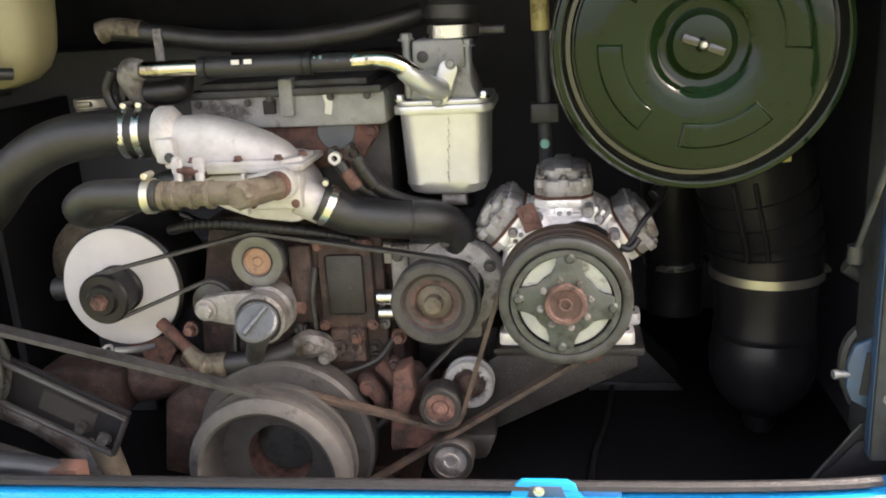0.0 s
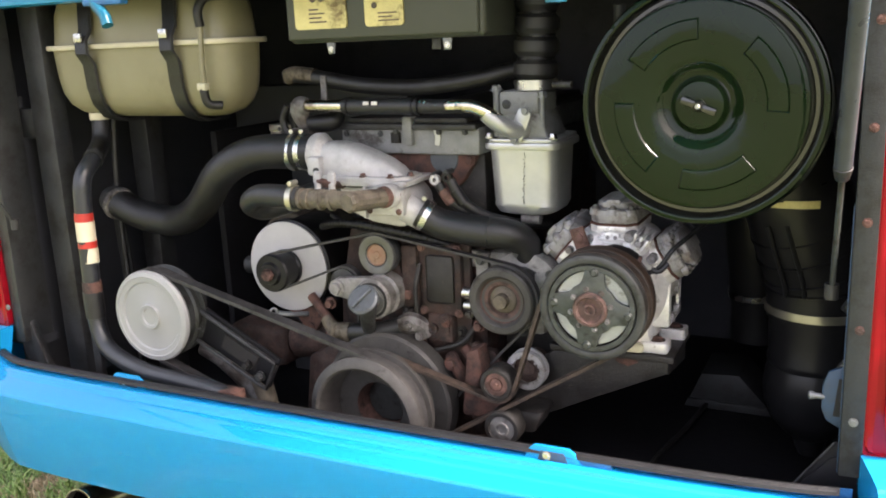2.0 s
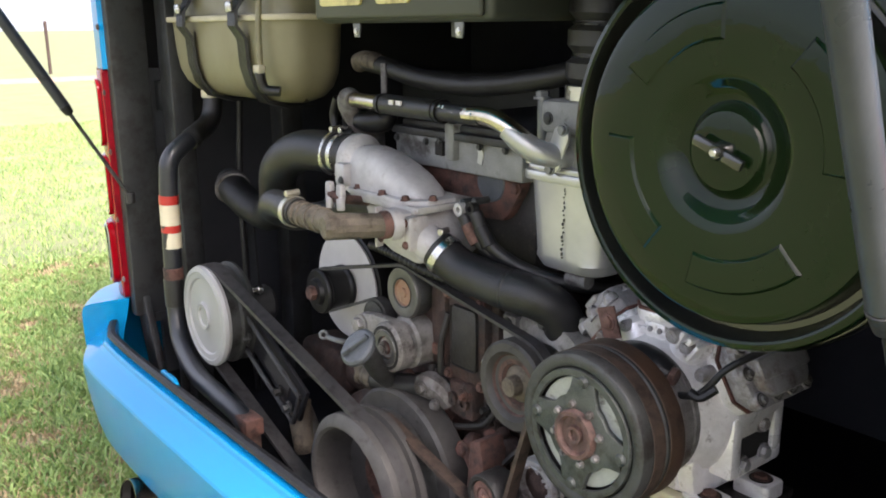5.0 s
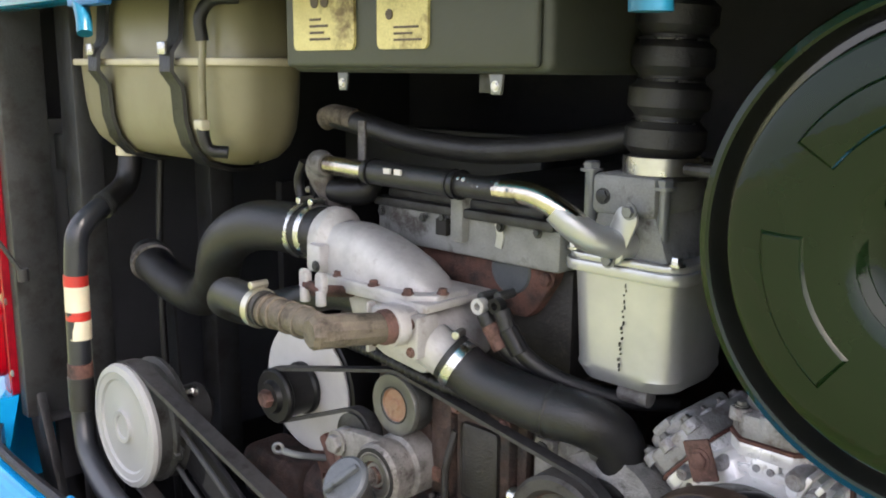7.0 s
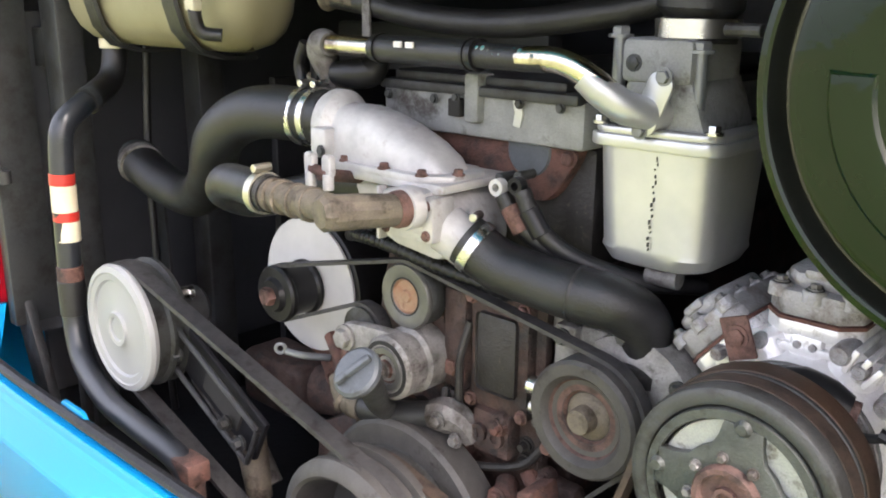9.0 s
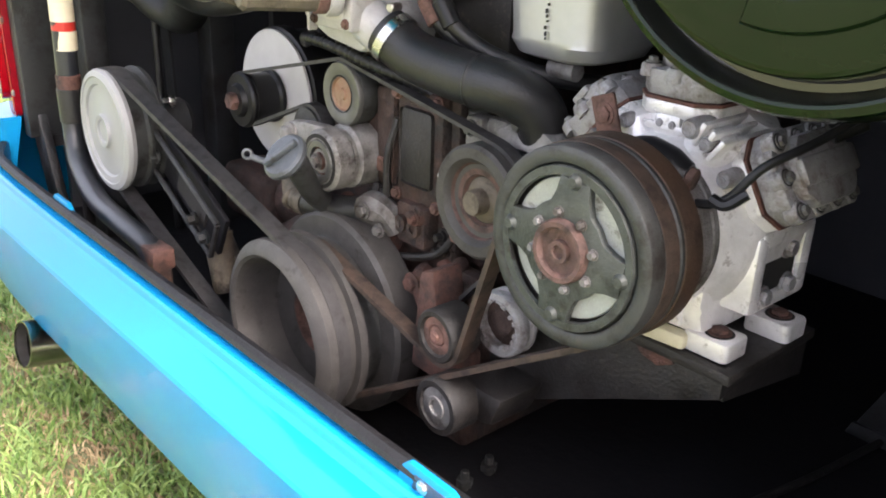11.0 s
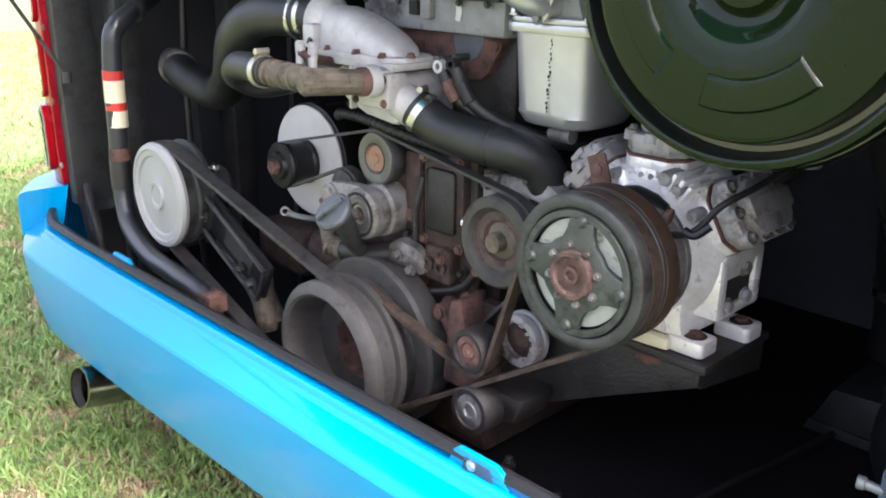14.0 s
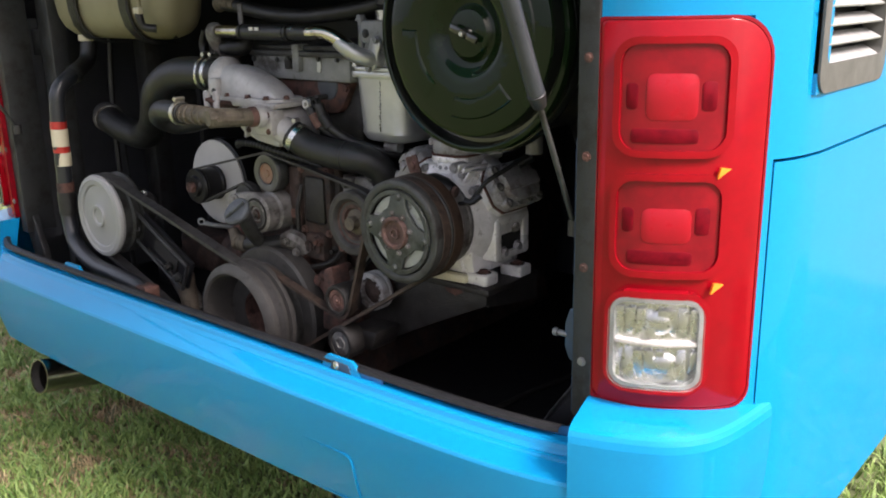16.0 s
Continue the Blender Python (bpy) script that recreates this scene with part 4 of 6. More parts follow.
# slotted arm under the fan belt
arm = thing("tensioner_arm", (-0.85, 1.30, 0.65), "black slotted steel tensioner arm", "bracket")
A0, A1 = Vector((-0.965, 1.262, 0.748)), Vector((-0.742, 1.262, 0.634))
ud = (A1 - A0).normalized()
up = Vector((-ud.z, 0, ud.x))
for o in (0.045, -0.028):
    p, q = A0 + up * o, A1 + up * o
    part("rail", tube([p, (p + q) / 2, q], 0.005, n=8), FRAME, arm)
part("rail_end", tube([A1 + up * 0.045, A1 + up * 0.008, A1 - up * 0.028], 0.005, n=8), FRAME, arm)
# Solid plates; the shade of hollow and slot is painted on them.
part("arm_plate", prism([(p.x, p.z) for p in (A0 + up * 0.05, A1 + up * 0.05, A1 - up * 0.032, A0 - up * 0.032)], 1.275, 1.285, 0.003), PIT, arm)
part("arm_slot", prism([(p.x, p.z) for p in (A0 + ud * 0.10 + up * 0.025, A1 - ud * 0.05 + up * 0.025, A1 - ud * 0.05 - up * 0.012, A0 + ud * 0.10 - up * 0.012)], 1.270, 1.2755), SOOT_SHADE, arm)
part("arm_bracket", join(box(-0.97, -0.80, 1.40, 1.50, 0.60, 0.70, 0.02, 3), rod((-0.80, 1.45, 0.66), (-0.68, 1.46, 0.68), 0.045, bev=0.01)), BLOCK, arm, "grimy brown casting")
for x, z in ((-0.93, 0.738), (-0.80, 0.662), (-0.765, 0.640)):
    part("arm_bolt", bolt((x, 1.262, z), 0.009, 0.016), BRIGHT if z < 0.62 else PULLEY, arm)
part("adjuster", rod((-0.80, 1.30, 0.63), (-0.765, 1.29, 0.53), 0.026, r2=0.02), ELBOW, arm, "rusty yellow adjuster cylinder")
part("lower_tube", tube([(-0.99, 1.34, 0.66), (-0.92, 1.335, 0.63), (-0.85, 1.33, 0.58), (-0.80, 1.33, 0.52)], 0.026), HEAD_ALU, arm, "dull grey tube")

# alternator
AX, AZ = -0.773, 0.859
alt = thing("alternator", (AX, 1.40, AZ), "alternator with a large white fan disc and small pulley", "alternator")
part("fan_disc", lathe([(0.0, 0.0), (0.104, 0.0), (0.108, 0.002), (0.108, 0.006), (0.0, 0.006)], (AX, 1.368, AZ), n=72), WHITE, alt, "plain white painted disc")
part("body", lathe([(0.104, 0.008), (0.112, 0.012), (0.112, 0.03), (0.104, 0.034), (0.104, 0.15), (0.09, 0.17), (0.0, 0.17)], (AX, 1.368, AZ), n=48), CANBLACK, alt)
part("pulley", lathe([(0.0, -0.03), (0.024, -0.03), (0.026, -0.026), (0.028, -0.022), (0.042, -0.022), (0.045, -0.018), (0.045, -0.012), (0.040, -0.008), (0.040, 0.030), (0.044, 0.034), (0.044, 0.040), (0.0, 0.044)], (AX, 1.325, AZ), n=48), CANBLACK, alt, "small black pulley")
part("shaft_nut", lathe([(0, -0.014), (0.013, -0.014), (0.015, -0.010), (0.015, 0.002), (0, 0.002)], (AX, 1.297, AZ), n=6), REDRUST, alt)
part("mount_ear", join(prism([(-0.80, 0.755), (-0.70, 0.765), (-0.69, 0.735), (-0.72, 0.69), (-0.735, 0.69), (-0.76, 0.735)], 1.375, 1.392, 0.003), lathe([(0.008, 0), (0.014, 0), (0.014, 0.018), (0.008, 0.018), (0.008, 0)], (-0.728, 1.372, 0.712), n=18)), RUST, alt)
part("lifting_eye", lathe([(0.0075 + 0.0032 * math.cos(radians(30 * k)), 0.0032 * math.sin(radians(30 * k))) for k in range(13)], (-0.790, 1.322, 0.760), (0.75, -0.65, 0.1), n=24), STEEL, alt, "bright lifting eye")
part("eye_shank", tube([(-0.779, 1.325, 0.757), (-0.755, 1.34, 0.752), (-0.73, 1.375, 0.745)], 0.006, n=10), STEEL, alt)
seat(alt, y=0.038)

# idler above the tensioner
IX, IZ = -0.493, 0.921
idler = thing("smooth_idler_pulley", (IX, 1.35, IZ), "grey smooth idler pulley with a rusty orange cap", "pulley")
part("roller", lathe([(0.024, 0.002), (0.027, 0.0), (0.043, 0.0), (0.045, 0.003), (0.045, 0.007), (0.043, 0.008), (0.0, 0.009)], (IX, 1.347, IZ), n=48), STEELGREY, idler)
part("roller_body", lathe([(0.0, 0.008), (0.042, 0.009), (0.044, 0.012), (0.044, 0.034), (0.042, 0.037), (0.0, 0.037)], (IX, 1.347, IZ), n=48), PULLEY, idler)
part("seal_ring", lathe([(0.0245, 0.0), (0.0258, -0.0006), (0.0268, 0.001), (0.0268, 0.004)], (IX, 1.347, IZ), n=48), SOOT_SHADE, idler)
part("cap", lathe([(0, 0.001), (0.007, 0.001), (0.009, 0.004), (0.021, 0.004), (0.023, 0.001), (0.0245, 0.003), (0.0245, 0.01)], (IX, 1.347, IZ), n=36), mat("orange_cream_cap", (0.22, 0.105, 0.06), (0.26, 0.18, 0.12), rough=0.6, scale=50, stain=(0.14, 0.06, 0.035), stain_amount=0.4, stain_scale=60), idler, "rusty orange dust cap")
part("bracket", join(prism([(-0.53, 0.90), (-0.46, 0.90), (-0.44, 0.83), (-0.54, 0.83)], 1.384, 1.41, 0.004), box(-0.45, -0.41, 1.375, 1.405, 0.80, 0.94, 0.008)), BLOCK, idler)

# belt tensioner
TX, TZ = -0.487, 0.833
tens = thing("belt_tensioner", (TX, 1.35, TZ), "blotched grey aluminium belt tensioner with a side arm", "tensioner")
part("drum", lathe([(0.0, 0.006), (0.008, 0.002), (0.017, 0.002), (0.018, 0.006), (0.030, 0.006), (0.031, 0.0), (0.040, 0.001), (0.044, 0.006), (0.044, 0.030), (0.040, 0.034), (0.040, 0.040), (0.046, 0.044), (0.046, 0.085), (0.0, 0.085)], (TX, 1.305, TZ), n=48), TENS, tens)
# Thin dark ring painted for the shade in the drum's groove.
part("drum_groove", lathe([(0.033, -0.0005), (0.0385, -0.0005), (0.0385, 0.003), (0.033, 0.003)], (TX, 1.305, TZ), n=48), SOOT_SHADE, tens)
part("drum_face", lathe([(0.020, 0.003), (0.021, -0.001), (0.029, -0.001), (0.031, 0.002), (0.0315, 0.005)], (TX, 1.305, TZ), n=48), STEELGREY, tens)
part("drum_bolt", bolt((TX, 1.302, TZ), 0.009, 0.008), HEAD_ALU, tens)
part("drum_centre", lathe([(0, -0.004), (0.012, -0.002), (0.013, 0.004), (0.022, 0.005), (0.026, 0.008)], (TX, 1.305, TZ), n=36), RUST, tens)
part("arm", prism([(TX - 0.005, TZ + 0.046), (TX - 0.06, TZ + 0.042), (TX - 0.098, TZ + 0.036), (TX - 0.112, TZ + 0.018), (TX - 0.10, TZ - 0.004), (TX - 0.06, TZ - 0.012), (TX, TZ - 0.02)], 1.318, 1.338, 0.006), TENS, tens)
part("arm_pulley", lathe([(0.0, 0), (0.022, 0), (0.03, 0.004), (0.034, 0.004), (0.034, 0.034), (0, 0.036)], (TX - 0.092, 1.34, TZ + 0.018), n=40), PULLEY, tens)
part("arm_bolt", bolt((TX - 0.092, 1.318, TZ + 0.016), 0.014, 0.014), TENS, tens)
part("mount_ear", join(rod((TX + 0.02, 1.385, TZ), (TX + 0.056, 1.40, TZ - 0.002), 0.016), rod((TX + 0.052, 1.385, TZ - 0.003), (TX + 0.052, 1.42, TZ - 0.003), 0.018)), HEAD_ALU, tens)
part("mount_bolt", bolt((TX + 0.052, 1.385, TZ - 0.003), 0.012, 0.014), REDRUST, tens)

# filler cap in front of the tensioner
cap = thing("tank_filler", (-0.505, 1.25, 0.825), "round blue-grey filler cap with a raised grip bar", "cap")
cd = Vector((0.05, -0.75, 0.66)).normalized()
cpos = Vector((-0.464, 1.242, 0.852))
part("cap_disc", lathe([(0, 0.0), (0.031, 0.0), (0.0335, -0.004), (0.033, -0.010), (0.029, -0.013), (0, -0.013)], cpos, -cd, n=40), CAPGREY, cap)
gm = cd.to_track_quat("Z", "Y").to_matrix().to_4x4()
g = box(-0.0045, 0.0045, -0.027, 0.027, 0.0, 0.010, 0.003)
bmesh.ops.transform(g, matrix=Matrix.Translation(cpos + cd * 0.012) @ gm @ pose(0, 0, 0, 0, 0, -35), verts=g.verts)
part("grip", g, CAPGREY, cap)
part("neck", tube([cpos - cd * 0.002, cpos - cd * 0.02, (-0.495, 1.30, 0.785), (-0.51, 1.34, 0.755), (-0.51, 1.40, 0.74)], [0.024, 0.018, 0.016, 0.016, 0.016]), PULLEY, cap)

# water pump
PX, PZ = -0.201, 0.848
pump = thing("water_pump", (PX, 1.39, PZ), "water pump with a dark smooth pulley and pale cast body", "pump")
part("pulley", lathe([(0.0, 0.020), (0.030, 0.020), (0.032, 0.014), (0.046, 0.012), (0.050, 0.004), (0.054, 0.0), (0.066, 0.0), (0.070, 0.004), (0.070, 0.040), (0.066, 0.044), (0.0, 0.046)], (PX, 1.318, PZ), n=64), DUSTY, pump, "dark brown dished pulley")
part("dish", lathe([(0.029, 0.0192), (0.0325, 0.0135), (0.045, 0.0125), (0.0475, 0.008)], (PX, 1.318, PZ), n=48), HUBRUST, pump, "rusty dish of the pulley")
part("hub", lathe([(0.0, 0.0), (0.014, 0.0), (0.016, 0.004), (0.016, 0.016), (0.024, 0.018), (0.028, 0.022)], (PX, 1.315, PZ), n=32), ELBOW, pump)
part("body", join(lathe([(0.05, 0), (0.078, 0.006), (0.082, 0.03), (0.082, 0.06), (0.06, 0.08)], (PX + 0.03, 1.365, PZ + 0.015), n=36), box(PX - 0.075, PX - 0.045, 1.37, 1.40, PZ - 0.03, PZ + 0.085, 0.005), box(PX - 0.05, PX + 0.075, 1.375, 1.45, PZ - 0.085, PZ + 0.09, 0.015)), TENS, pump)
for dx, dz in ((-0.062, 0.07), (-0.062, -0.015), (0.09, 0.05), (0.02, 0.092), (0.03, -0.075)):
    part("pump_bolt", bolt((PX + dx, 1.37, PZ + dz), 0.008, 0.010), PULLEY, pump)
part("side_fitting", join(rod((PX - 0.10, 1.36, PZ), (PX - 0.07, 1.36, PZ), 0.012), rod((PX - 0.10, 1.365, PZ - 0.03), (PX - 0.06, 1.365, PZ - 0.03), 0.010)), BRIGHT, pump)
part("upper_casting", join(prism([(-0.225, 0.895), (-0.165, 0.895), (-0.160, 0.925), (-0.185, 0.945), (-0.220, 0.940)], 1.40, 1.45, 0.005), box(-0.212, -0.200, 1.393, 1.405, 0.90, 0.94, 0.003)), WHITE_ALU, pump, "cream oxidised casting")
part("upper_casting", box(-0.305, -0.278, 1.395, 1.42, 0.895, 0.930, 0.005), WHITE_ALU, pump)
for i in range(7):
    part("casting_tooth", box(-0.276, -0.266, 1.392, 1.402, 0.800 + i * 0.012, 0.806 + i * 0.012, 0.001), SOOT_SHADE, pump)
seat(pump, y=0.013)
aux_belt = part("alternator_belt", belt([(AX, AZ, 0.043, -1), (IX, IZ, 0.048, -1), (PX, PZ, 0.073, -1), (CX, CZ, 0.10, -1), (TX - 0.092, TZ + 0.018, 0.037, 1)], 1.348, 1.366, 0.005), BELT, None)
tagged(aux_belt, "thin black belt from alternator to water pump", "belt", "engine belts")

# compressor drive idlers
QX, QZ = -0.190, 0.695
small = thing("grooved_idler_pulley", (QX, 1.26, QZ), "small dark idler pulley with a red rusty centre", "pulley")
part("rim", lathe([(0.024, 0.004), (0.026, 0.0), (0.032, 0.0), (0.034, 0.003), (0.034, 0.044), (0.0, 0.046)], (QX, 1.268, QZ), n=48), OILY, small)
part("face", lathe([(0, -0.002), (0.005, -0.002), (0.006, 0.002), (0.012, 0.003), (0.013, 0.006), (0.015, 0.003), (0.024, 0.004)], (QX, 1.268, QZ), n=36), REDRUST, small)
part("spindle", rod((QX, 1.30, QZ), (QX, 1.40, QZ), 0.012), BLOCK, small)
JX, JZ = -0.177, 0.605
low = thing("lower_idler_pulley", (JX, 1.25, JZ), "lower idler pulley with a pale worn hub", "pulley")
part("rim", lathe([(0.026, 0.003), (0.028, 0.0), (0.035, 0.0), (0.037, 0.003), (0.037, 0.042), (0.0, 0.044)], (JX, 1.261, JZ), n=48), OILY, low)
part("face", lathe([(0, 0.004), (0.009, 0.004), (0.010, 0.0), (0.014, 0.0), (0.015, 0.002), (0.026, 0.003)], (JX, 1.261, JZ), n=36), HEAD_ALU, low)
part("spindle", rod((JX, 1.29, JZ), (JX, 1.34, JZ), 0.014), BLOCK, low)
WX, WZ = -0.150, 0.707
white_p = thing("flanged_idler_pulley", (WX, 1.33, WZ), "idler with a pale chipped flange", "pulley")
part("flange", lathe([(0.0285, 0.012), (0.0295, 0.002), (0.031, 0.0), (0.040, 0.0), (0.042, 0.003), (0.042, 0.012), (0.039, 0.013), (0.039, 0.018), (0.042, 0.020), (0.042, 0.026), (0.0, 0.03)], (WX, 1.332, WZ), n=40), COMP_HEAD, white_p)
rng = random.Random(11)
for k in range(16):
    w, r = rng.uniform(0.0015, 0.005), rng.uniform(0.0255, 0.0295)
    part("corroded_edge", turn(box(WX + r, WX + 0.0325, 1.3300, 1.338, WZ - w, WZ + w, 0.0012), (WX, 1.33, WZ), 0, 22.5 * k + rng.uniform(-7, 7), 0), COMP_HEAD, white_p)
part("roller", lathe([(0.0, 0.006), (0.016, 0.006), (0.018, 0.009), (0.029, 0.012)], (WX, 1.335, WZ), n=32), BLOCK, white_p)
part("spindle", rod((WX, 1.345, WZ), (WX, 1.40, WZ), 0.03), BLOCK, white_p)

# air conditioning compressor
KX, KZ = 0.011, 0.879
comp = thing("ac_compressor", (KX, 1.45, 0.74), "whitish cast aluminium air conditioning compressor with magnetic clutch", "compressor")
part("clutch_pulley", lathe([(0.082, 0.010), (0.084, 0.002), (0.087, 0.0), (0.096, 0.0), (0.099, 0.002), (0.1000, 0.005), (0.1005, 0.022), (0.0985, 0.024), (0.094, 0.028), (0.094, 0.040), (0.0985, 0.043), (0.1005, 0.045), (0.1005, 0.049), (0.098, 0.050)], (KX, 1.252, KZ), n=96), PULLEY, comp, "dark two-groove clutch pulley")
part("pulley_band", lathe([(0.098, 0.049), (0.1015, 0.050), (0.1025, 0.053), (0.1025, 0.074), (0.099, 0.077), (0.06, 0.078)], (KX, 1.252, KZ), n=96), RUSTBAND, comp, "rusty brown rear band")
part("coil_housing", lathe([(0.06, 0.072), (0.074, 0.075), (0.074, 0.101), (0.05, 0.101)], (KX, 1.252, KZ), n=64), FRAME, comp)
part("coil_flange", lathe([(0.05, 0.088), (0.084, 0.089), (0.088, 0.092), (0.089, 0.110), (0.087, 0.112), (0.089, 0.114), (0.089, 0.122), (0.084, 0.126), (0.05, 0.127)], (KX, 1.252, KZ), n=64), HEAD_ALU, comp, "dull grey coil flange")
part("back_plate", disc(0.070, 1.258, 1.270, KX, KZ, 0.001, 64), PLATE, comp, "pale friction plate")
# Dark disc gives the painted shade of the gap behind the star.
part("plate_gap", disc(0.084, 1.266, 1.272, KX, KZ, 0.001, 64), SOOT_SHADE, comp)
part("armature_rim", lathe([(0.072, 0.004), (0.073, 0.0), (0.081, 0.0), (0.082, 0.004), (0.082, 0.012)], (KX, 1.250, KZ), n=64), CLUTCH, comp)
star = []
for i in range(4):
    a = -6 + i * 90
    for d, r in ((-45, 0.050), (-30, 0.050), (-20, 0.059), (-14, 0.0735), (14, 0.0735), (20, 0.059), (30, 0.050)):
        star.append((KX + r * math.cos(radians(a + d)), KZ + r * math.sin(radians(a + d))))
part("armature_star", prism(star, 1.2492, 1.258, 0.001), CLUTCH, comp, "four-armed greenish clutch plate")
for i in range(4):
    a = radians(-6 + i * 90)
    part("arm_rivet", lathe([(0, -0.004), (0.005, -0.004), (0.008, 0), (0.008, 0.002)], (KX + 0.070 * math.cos(a), 1.249, KZ + 0.070 * math.sin(a)), n=16), CLUTCH, comp)
for i in range(8):
    a = radians(12 + i * 45)
    part("hub_bolt", bolt((KX + 0.038 * math.cos(a), 1.250, KZ + 0.038 * math.sin(a)), 0.0042, 0.007), HEAD_ALU, comp)
part("hub", lathe([(0, 0.006), (0.006, 0.006), (0.007, 0.002), (0.011, 0.002), (0.012, 0.007), (0.022, 0.006), (0.025, 0.0), (0.030, 0.0), (0.032, 0.004), (0.032, 0.014)], (KX, 1.240, KZ), n=40), HUBRUST, comp, "rusty red hub")
# crankcase: a stubby drum on a splayed base, with rounded shoulders between the cylinders
part("crankcase", join(
    lathe([(0.05, 0.0), (0.080, 0.003), (0.088, 0.012), (0.092, 0.024), (0.103, 0.040), (0.106, 0.065), (0.106, 0.150), (0.098, 0.172), (0.0, 0.185)], (KX, 1.366, KZ), n=48),
    prism([(KX - 0.085, 0.772), (KX + 0.082, 0.772), (KX + 0.074, 0.80), (KX + 0.076, 0.86), (KX - 0.07, 0.86)], 1.385, 1.535, 0.010)), COMP_ALU, comp)
for ang, y, r, wd in ((-25, 1.405, 0.116, 0.030), (27, 1.410, 0.120, 0.032), (28, 1.470, 0.126, 0.034), (-25, 1.480, 0.120, 0.032)):
    a = radians(90 - ang)
    part("shoulder", rod((KX + 0.05 * math.cos(a), y, KZ + 0.05 * math.sin(a)), (KX + r * math.cos(a), y, KZ + r * math.sin(a)), wd, n=20, r2=wd * 0.78, bev=0.008), COMP_ALU, comp)
for (x, y), lean in (((0.098, 1.402), 1), ((0.114, 1.492), 1), ((-0.072, 1.402), -1), ((-0.072, 1.492), -1)):
    ft = part("foot", join(
        prism(rounded(x - 0.028, x + 0.025, y - 0.021, y + 0.022, 0.008), 0.757, 0.779, 0.003, axis="z"),
        prism([(x - lean * 0.030, 0.780), (x - lean * 0.072, 0.780), (x - lean * 0.066, 0.850), (x - lean * 0.052, 0.850)], y - 0.026, y - 0.014, 0.003),
        prism([(x - lean * 0.030, 0.780), (x - lean * 0.072, 0.780), (x - lean * 0.066, 0.850), (x - lean * 0.052, 0.850)], y + 0.014, y + 0.026, 0.003)), COMP_ALU, comp)
    # The well is a dark disc, its shade painted on the foot.
    part("bolt_well", lathe([(0.0, 0.0005), (0.0150, 0.0005), (0.0165, -0.001), (0.0165, -0.003)], (x + lean * 0.002, y + 0.001, 0.7792), (0, 0, 1), n=20), SOOT_SHADE, ft)
    part("foot_bolt", bolt((x + lean * 0.002, y + 0.001, 0.779), 0.0095, 0.006, (0, 0, 1)), RUST, ft)
part("base_strip", turn(box(-0.040, 0.078, 1.366, 1.384, 0.758, 0.775, 0.004), (0.02, 1.375, 0.766), 0, 0, 6), CREAM, comp, "cream oxidised base strip")


def cylinder_bank(angle, length, y0, y1, wide, base):
    """A cast cylinder with gasket and bolted head, leaning by the angle from upright."""
    w = Matrix.Translation((KX, 0, KZ)) @ pose(0, 0, 0, 0, angle, 0)
    out = w.to_3x3() @ Vector((0, 0, 1))

    def set_in(bm):
        bmesh.ops.transform(bm, matrix=w, verts=bm.verts)
        return bm

    def scaled(k, ky=None):
        return [(x * k, ym + (y - ym) * (ky or k)) for x, y in flange]

    ym, h = (y0 + y1) / 2, wide
    top = length - 0.046
    c = 0.019
    flange = [(-h, y0 + c), (-h + c, y0), (h - c, y0), (h, y0 + c), (h, y1 - c), (h - c, y1), (-h + c, y1), (-h, y1 - c)]
    rib = [box(-h * 0.70, h * 0.70, y0 - 0.003, y0 + 0.016, top - 0.030, top - 0.022, 0.002)]
    rib += [box(sx * h * 0.66 - 0.004, sx * h * 0.66 + 0.004, y0 - 0.003, y0 + 0.016, base + 0.025, top - 0.024, 0.002) for sx in (-1, 1)]
    cyl = part("cylinder", set_in(join(prism(scaled(0.90, 0.92), base, top - 0.010, 0.006, axis="z"), prism(flange, top - 0.015, top, 0.0025, axis="z"), box(-h * 0.34, h * 0.34, y0 - 0.002, y0 + 0.02, base + 0.03, top - 0.012, 0.005), *rib)), COMP_ALU, comp)
    for sx in (-0.16, 0.16):
        part("cast_pip", set_in(lathe([(0.0, -0.002), (0.0035, -0.002), (0.0045, 0.0), (0.0045, 0.004)], (h * sx, y0 - 0.002, top - 0.022), n=10)), COMP_HEAD, cyl)
    part("gasket", set_in(prism(scaled(1.012), top, top + 0.0035, axis="z")), GASKET, cyl, "thin rust-red gasket")
    head = part("cylinder_head", set_in(join(prism(scaled(0.985), top + 0.0035, top + 0.030, 0.004, axis="z"), prism(scaled(0.78, 0.80), top + 0.028, length, 0.007, axis="z"), box(-h * 0.30, h * 0.30, y0 + 0.012, y1 - 0.012, length - 0.006, length + 0.004, 0.004))), COMP_HEAD, cyl, "dull grey bolted cylinder head")
    spots = [(sx * (h - 0.012), y0 + 0.014 + k * (y1 - y0 - 0.028) / 3) for sx in (-1, 1) for k in range(4)] + [(0.0, y0 + 0.008), (0.0, y1 - 0.008)]
    for sx, yy in spots:
        at = w @ Vector((sx, yy, top + 0.030))
        part("bolt_seat", lathe([(0.0, 0.0025), (0.0100, 0.0025), (0.0112, 0.001), (0.0120, -0.010), (0.0, -0.010)], at, out, n=18), COMP_HEAD, head)
        # Dark ring paints the shade round a sunken bolt.
        part("bolt_ring", lathe([(0.0, 0.0030), (0.0084, 0.0030), (0.0086, 0.002)], at, out, n=16), SOOT_SHADE, head)
        part("head_bolt", bolt(at + out * 0.0028, 0.0054, 0.006, out), HEAD_ALU, head)
    return cyl


